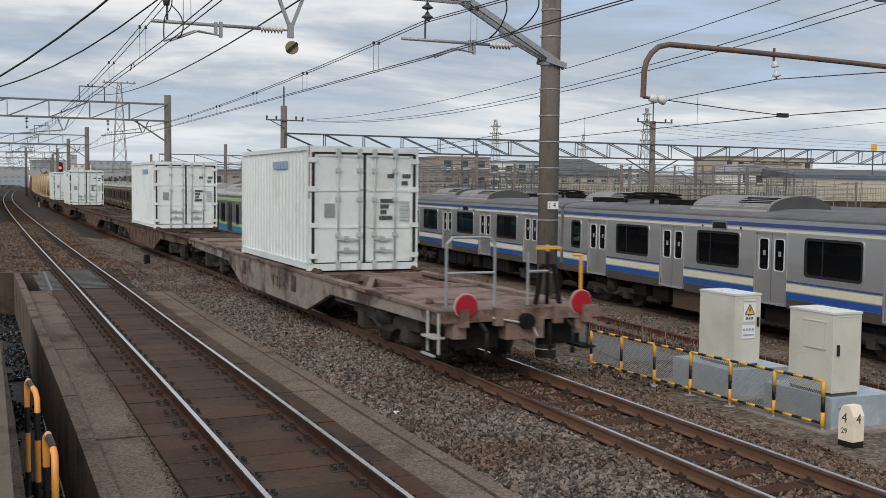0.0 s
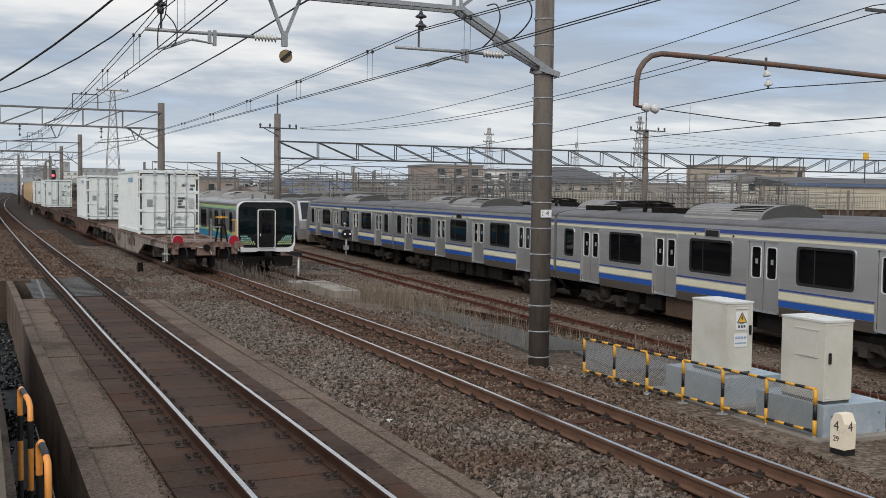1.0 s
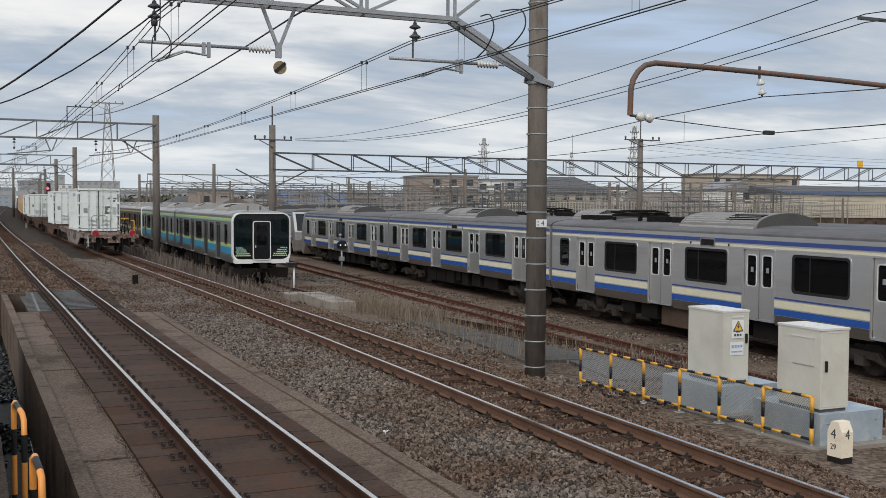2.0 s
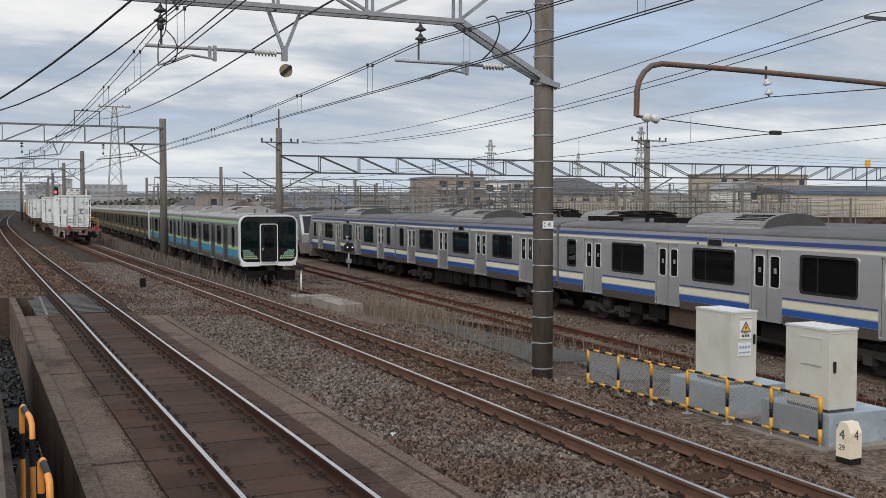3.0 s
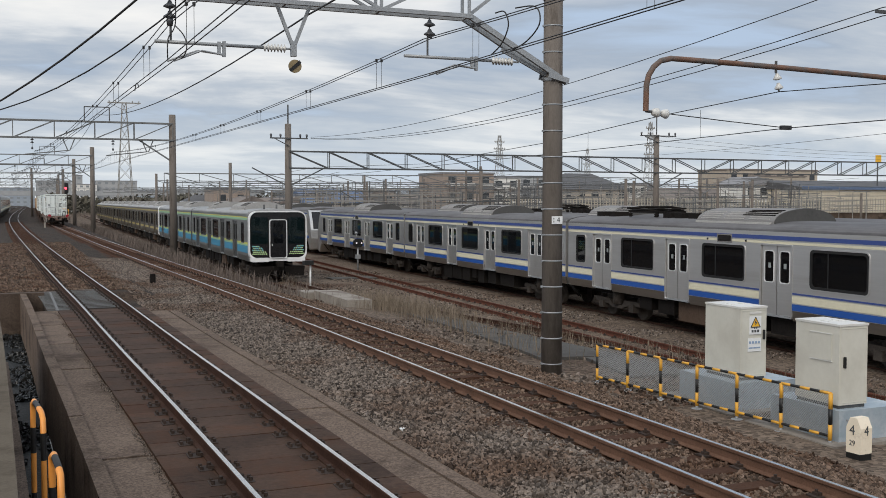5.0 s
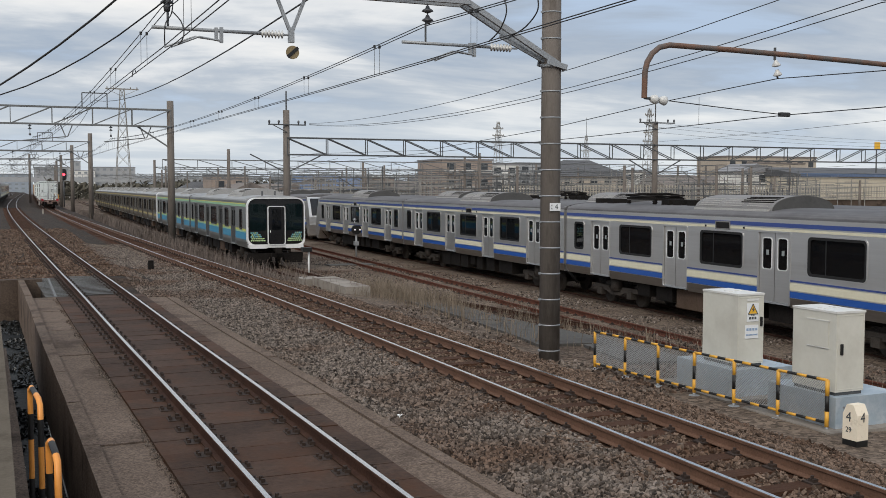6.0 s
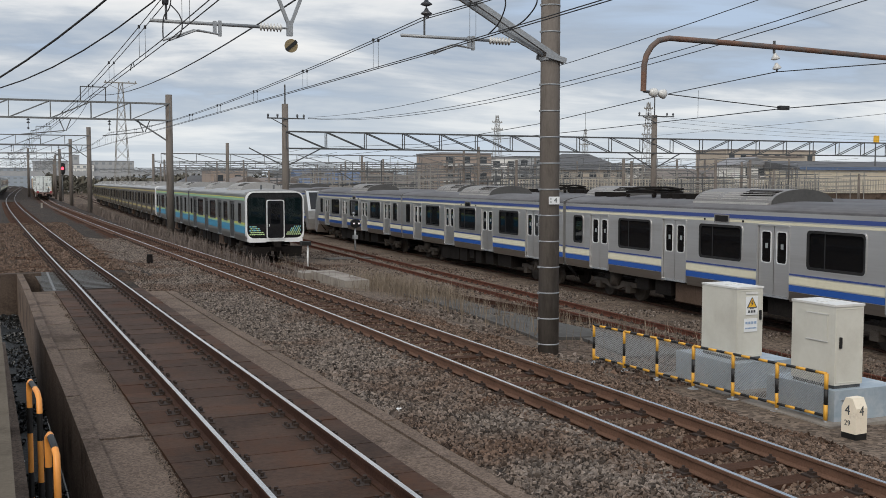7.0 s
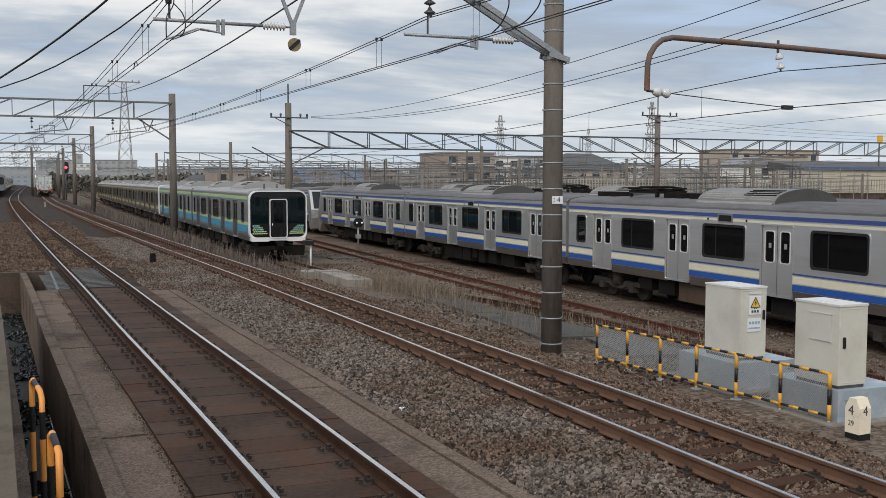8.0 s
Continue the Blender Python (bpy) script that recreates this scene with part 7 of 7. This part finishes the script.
# ---- lattice towers and the far distance ----
def lattice_tower(x, y, z0, z1, wide, narrow, arms, mat=None):
    t = thing("lattice_tower", "slender steel lattice tower far behind the yard", "tower", "lattice towers")
    bm = bmesh.new()
    n = 9
    k = 0.09 * (z1 - z0) / 28

    def corner(i, f):
        w = wide + (narrow - wide) * f
        sx, sy = ((-1, -1), (1, -1), (1, 1), (-1, 1))[i]
        return (x + sx * w / 2, y + sy * w / 2, z0 + (z1 - z0) * f)
    for i in range(4):
        bar(bm, corner(i, 0), corner(i, 1), k * 1.4)
        for j in range(n):
            a, b = 1 - (1 - j / n) ** 1.0, 1 - (1 - (j + 1) / n) ** 1.0
            bar(bm, corner(i, a), corner((i + 1) % 4, b), k * 0.7)
            bar(bm, corner((i + 1) % 4, a), corner(i, b), k * 0.7)
    part("lattice", bm, mat or FAR_STEEL, t)
    for z, w in arms:
        bm = bmesh.new()
        bar(bm, (x - w, y, z), (x + w, y, z), k * 2.2, k * 3.2)
        bar(bm, (x - w, y, z), (x, y, z - w * 0.45), k)
        bar(bm, (x + w, y, z), (x, y, z - w * 0.45), k)
        for f in (-0.9, -0.5, 0.5, 0.9):
            lathe(bm, [(0, k), (k * 4, k * 1.6), (k * 6, k)], (x + w * f, y, z), (0, 0, 1), 6)
        part("cross_arm", bm, mat or FAR_STEEL, t)


lattice_tower(25.6, 260, -1.7, 26.5, 4.0, 0.9, ((26.3, 3.85),))
lattice_tower(194.7, 400, -1.7, 31, 5.0, 0.9, ((22, 3.2), (25, 2.8), (28, 2.4)))
lattice_tower(271.9, 400, -1.7, 39, 6.0, 1.0, ((24, 3.6), (28, 3.2), (32, 2.8), (36, 2.4)))
lattice_tower(310, 520, -1.7, 33, 5.0, 0.9, ((24, 3.2), (28, 2.8)))

# The brown brick and brown roofing are greyed to hold some distance haze.
WALLS = [material("wall_" + n, a, b, 0.9, 0.4, 0.1, fine=3) for n, a, b in (("brown_brick", (0.27, 0.215, 0.18), (0.36, 0.295, 0.25)), ("white_render", (0.62, 0.61, 0.58), (0.74, 0.73, 0.70)), ("cream_cladding", (0.50, 0.44, 0.34), (0.60, 0.54, 0.43)), ("grey_render", (0.30, 0.31, 0.32), (0.40, 0.41, 0.42)), ("blue_grey", (0.27, 0.31, 0.36), (0.36, 0.40, 0.45)), ("tan", (0.36, 0.305, 0.245), (0.46, 0.395, 0.325)))]
ROOFS = [material("roofing_" + n, a, b, 0.85, 0.5, 0.1, fine=4) for n, a, b in (("dark", (0.07, 0.07, 0.075), (0.12, 0.12, 0.125)), ("brown", (0.15, 0.128, 0.115), (0.215, 0.185, 0.168)), ("grey", (0.20, 0.20, 0.21), (0.28, 0.28, 0.29)), ("blue", (0.09, 0.13, 0.22), (0.13, 0.18, 0.28)))]
# Paler than PANE_DARK: distance haze over the horizon blocks, put into the panes.
PANE_FAR = material("horizon_window_hazed", (0.20, 0.22, 0.24), (0.26, 0.28, 0.30), 0.4, 3, 0)
PANE_DARK = material("far_window", (0.03, 0.035, 0.04), (0.06, 0.065, 0.07), 0.2, 3, 0)


def building(x0, x1, y, depth, top, wall, roof, style="gable", floors=2, label="", base=-1.8, pitch=0.24, plain=False):
    h = thing("house" if floors < 3 else "apartment_building", label or "house behind the railway yard", "building", "buildings behind the yard")
    ridge = pitch * min(depth, x1 - x0) if style != "flat" else 0.0
    eave = top - ridge
    bm = bmesh.new()
    box(bm, x0, x1, y, y + depth, base, eave)
    wall_ob = part("wall", bm, WALLS[wall], h)
    bm = bmesh.new()
    if style == "gable":
        prism(bm, [(y - 0.5, eave - 0.1), (y + depth + 0.5, eave - 0.1), (y + depth + 0.5, eave + 0.1), (y + depth / 2, top), (y - 0.5, eave + 0.1)], x0 - 0.4, x1 + 0.4, "x")
    elif style == "front":
        prism(bm, [(x0 - 0.4, eave - 0.1), (x1 + 0.4, eave - 0.1), (x1 + 0.4, eave + 0.1), ((x0 + x1) / 2, top), (x0 - 0.4, eave + 0.1)], y - 0.4, y + depth + 0.4)
    elif style == "hip":
        v = [bm.verts.new(p) for p in ((x0 - 0.6, y - 0.6, eave), (x1 + 0.6, y - 0.6, eave), (x1 + 0.6, y + depth + 0.6, eave), (x0 - 0.6, y + depth + 0.6, eave), (x0 + (x1 - x0) * 0.3, y + depth / 2, top), (x0 + (x1 - x0) * 0.7, y + depth / 2, top))]
        for f in ((0, 1, 5, 4), (1, 2, 5), (2, 3, 4, 5), (3, 0, 4), (3, 2, 1, 0)):
            bm.faces.new([v[i] for i in f])
    else:
        box(bm, x0 - 0.15, x1 + 0.15, y - 0.15, y + depth + 0.15, eave, eave + 0.35)
    part("roof", bm, ROOFS[roof], h)
    fh = (eave - base) / floors
    n = max(1, int((x1 - x0) / 3.2))
    for f in range(0 if plain else floors):
        for i in range(n):
            cx = x0 + (x1 - x0) * (i + 0.5) / n
            z = base + fh * (f + 0.42)
            bm = bmesh.new()
            box(bm, cx - 0.8, cx + 0.8, y - 0.06, y + 0.02, z, z + fh * 0.4)
            w = part("window", bm, PANE_DARK if y < 500 else PANE_FAR, h)
            if floors >= 3 and y < 500:
                bm = bmesh.new()
                box(bm, cx - 1.4, cx + 1.4, y - 1.0, y - 0.02, z - 0.55, z - 0.1)
                part("balcony", bm, WALLS[1], w)
    return h


building(84.2, 96, 200, 14, 8.4, 0, 2, "flat", 3, "brown brick apartment block behind the yard")
building(96.4, 103.5, 202, 12, 7.6, 1, 2, "flat", 3, "white apartment block with balconies")
building(104, 112, 204, 12, 7.9, 3, 0, "flat", 3, "grey apartment block behind the wires")
building(116, 134, 206, 16, 9.2, 5, 0, "hip", 2, "broad house with a dark hipped roof")
building(138, 150, 196, 12, 5.6, 2, 1, "gable", 2, "cream house with a brown roof")
building(150.5, 159, 196, 10, 5.4, 2, 1, "gable", 2, "cream house with a brown roof")
building(153, 160.5, 188, 9, 8.2, 1, 2, "front", 2, "white gabled house behind the fence")
building(160.5, 169, 184, 9, 6.8, 4, 2, "front", 2, "blue-grey gabled house behind the fence")
building(162, 190, 205, 12, 10.2, 5, 1, "flat", 3, "tan stepped building with terraces")
building(168, 184, 202.5, 3, 8.6, 5, 1, "flat", 2, "tan terrace building with a flat roof")
building(159.5, 225, 176, 26, 7.4, 2, 0, "gable", 1, "long cream warehouse with a low roof and blue fascia", pitch=0.075, plain=True)
bm = bmesh.new()
box(bm, 158.9, 225.6, 175.42, 176.02, 5.15, 5.85)
tagged(part("roof_fascia", bm, ROOFS[3]), "blue fascia along the warehouse eaves", "fascia")
rng = random.Random(11)
for i in range(44):
    u = 0.15 + 0.30 * (i / 44) + rng.uniform(-0.01, 0.01)
    y = rng.uniform(215, 330)
    w = rng.uniform(7, 15)
    building(u * y, u * y + w, y, rng.uniform(8, 14), rng.uniform(2.2, 5.2) + (y - 200) * 0.006, rng.choice((0, 1, 1, 2, 3, 5)), rng.choice((0, 0, 0, 1, 3)), rng.choice(("gable", "hip", "flat", "front")), rng.choice((1, 2, 2)), "low house among the yard wires")
for i in range(16):
    u = 0.50 + 0.45 * (i / 16) + rng.uniform(-0.01, 0.01)
    y = rng.uniform(235, 330)
    w = rng.uniform(8, 18)
    building(u * y, u * y + w, y, rng.uniform(8, 14), rng.uniform(4.5, 8.2) + (y - 200) * 0.006, rng.choice((1, 1, 2, 5)), rng.choice((0, 0, 1, 3)), rng.choice(("gable", "hip", "flat")), 2, "plain house in the built-up distance")
for x0, x1, top, wall in ((13, 31, 13.4, 3), (33, 36.5, 16.5, 3), (31, 44, 11.5, 1), (44, 66, 13.6, 3), (66, 84, 8.5, 4), (-40, -8, 14.0, 3), (-8, 12, 9.5, 4), (90, 140, 9.0, 3), (150, 220, 8.6, 4), (240, 330, 9.0, 3)):
    building(x0, x1, 600 + 0.37 * abs(x0 % 31), 20, top, wall, 2, "flat", 5, "grey city block on the horizon")


def far_woods():
    """A low line of bare winter trees: many small twig clumps over thin stems."""
    rg = np.random.default_rng(17)
    verts, faces = [], []
    for _ in range(5200):
        u = rg.uniform(0.03, 0.30)
        y = rg.uniform(330, 400)
        x = u * y
        top = 3.6 + 2.2 * noise.noise((x * 0.06, y * 0.02, 1)) + 1.2 * noise.noise((x * 0.31, y * 0.1, 3))
        z = -1.6 + (top + 1.6) * rg.random() ** 0.6
        r = rg.uniform(0.25, 0.7)
        k = len(verts)
        q = rg.normal(size=(4, 3)) * r
        verts += (q + (x, y, z)).tolist()
        faces += [(k, k + 1, k + 2), (k, k + 2, k + 3), (k, k + 3, k + 1), (k + 1, k + 3, k + 2)]
    me = bpy.data.meshes.new("far_woods")
    me.from_pydata(verts, [], faces)
    me.materials.append(WOODS)
    tagged(new("far_woods", me), "low brown-green winter trees along the horizon", "trees", kind="stuff")


far_woods()


def road_bridge():
    b = thing("road_bridge", "pale concrete road bridge across the far tracks", "bridge")
    bm = bmesh.new()
    box(bm, -90, 70, 420, 431, 1.2 + 3.4, 3.0 + 3.4)
    for x in (-70, -45, -20, 22, 45, 66):
        box(bm, x - 0.8, x + 0.8, 422, 429, -2, 4.7)
    part("deck", bm, WALLS[3], b)
    bm = bmesh.new()
    for i in range(80):
        box(bm, -90 + 2 * i, -89.8 + 2 * i, 420, 420.2, 6.4, 7.5)
    box(bm, -90, 70, 420, 420.15, 7.4, 7.55)
    part("parapet", bm, STEEL, b)


road_bridge()


def long_fence(x0, y0, x1, y1, z0, z1, gap, label):
    """A pale paling fence on a low wall along the far side of the yard."""
    f = thing("paling_fence", label, "fence", kind="structure")
    l = math.hypot(x1 - x0, y1 - y0)
    n = int(l / gap)
    bm = bmesh.new()
    for i in range(n + 1):
        t = i / n
        x, y = x0 + (x1 - x0) * t, y0 + (y1 - y0) * t
        box(bm, x - 0.05, x + 0.05, y - 0.05, y + 0.05, z0, z1)
    tagged(part("paling", bm, CREAM_FENCE, f), kind="stuff")
    bm = bmesh.new()
    bar(bm, (x0, y0, z1 - 0.1), (x1, y1, z1 - 0.1), 0.08)
    bar(bm, (x0, y0, z0 + 0.2), (x1, y1, z0 + 0.2), 0.08)
    part("fence_rail", bm, CREAM_FENCE, f)
    bm = bmesh.new()
    d = Vector((x1 - x0, y1 - y0, 0)).normalized()
    bar(bm, (x0 + 0.5, y0 + 0.5, (z0 - 2.0) / 2), (x1 + 0.5, y1 + 0.5, (z0 - 2.0) / 2), 0.6, z0 + 2.0)
    part("low_wall", bm, CONCRETE_DARK, f)


CREAM_FENCE = material("fence_paling", (0.36, 0.33, 0.27), (0.48, 0.44, 0.37), 0.8, 1.5, 0, fine=6)
long_fence(60, 122, 128, 108, 1.0, 3.0, 0.42, "pale paling fence along the far side of the yard")
roof_sign = thing("roof_sign", "small yellow sign on a roof far behind", "sign")
bm = bmesh.new()
box(bm, 183.9, 185.5, 179.8, 180, 11.6, 13.2)
part("sign_panel", bm, SIGN_YELLOW, roof_sign)
bm = bmesh.new()
rod(bm, (184.7, 180.1, 5.9), (184.7, 180.1, 12), 0.15, 6)
part("mast", bm, STEEL_DARK, roof_sign)
mid_pole = concrete_pole(3.45, 200, -0.5, 8.6, 0.22, 0, "grey pole between the running tracks")


# ---- what moves ----
def along(line, y, z):
    slope = (line(y + 3) - line(y - 3)) / 6
    return pose(line(y), y, z, 0, 0, -math.degrees(math.atan(slope)))


def motions():
    times = [0.5 * i for i in range(17)]
    for ob, ahead, lift in MOVING:
        walk(ob, [(t, along(main_line, TAIL0 + 10.12 + ahead + V * t, MAIN_Z + lift)) for t in times])
    for i, ob in enumerate(RUNNING):
        walk(ob, [(t, along(left_line, 192 + 14.0 * t - 20.0 * (i + 1), 0.0)) for t in times])


motions()
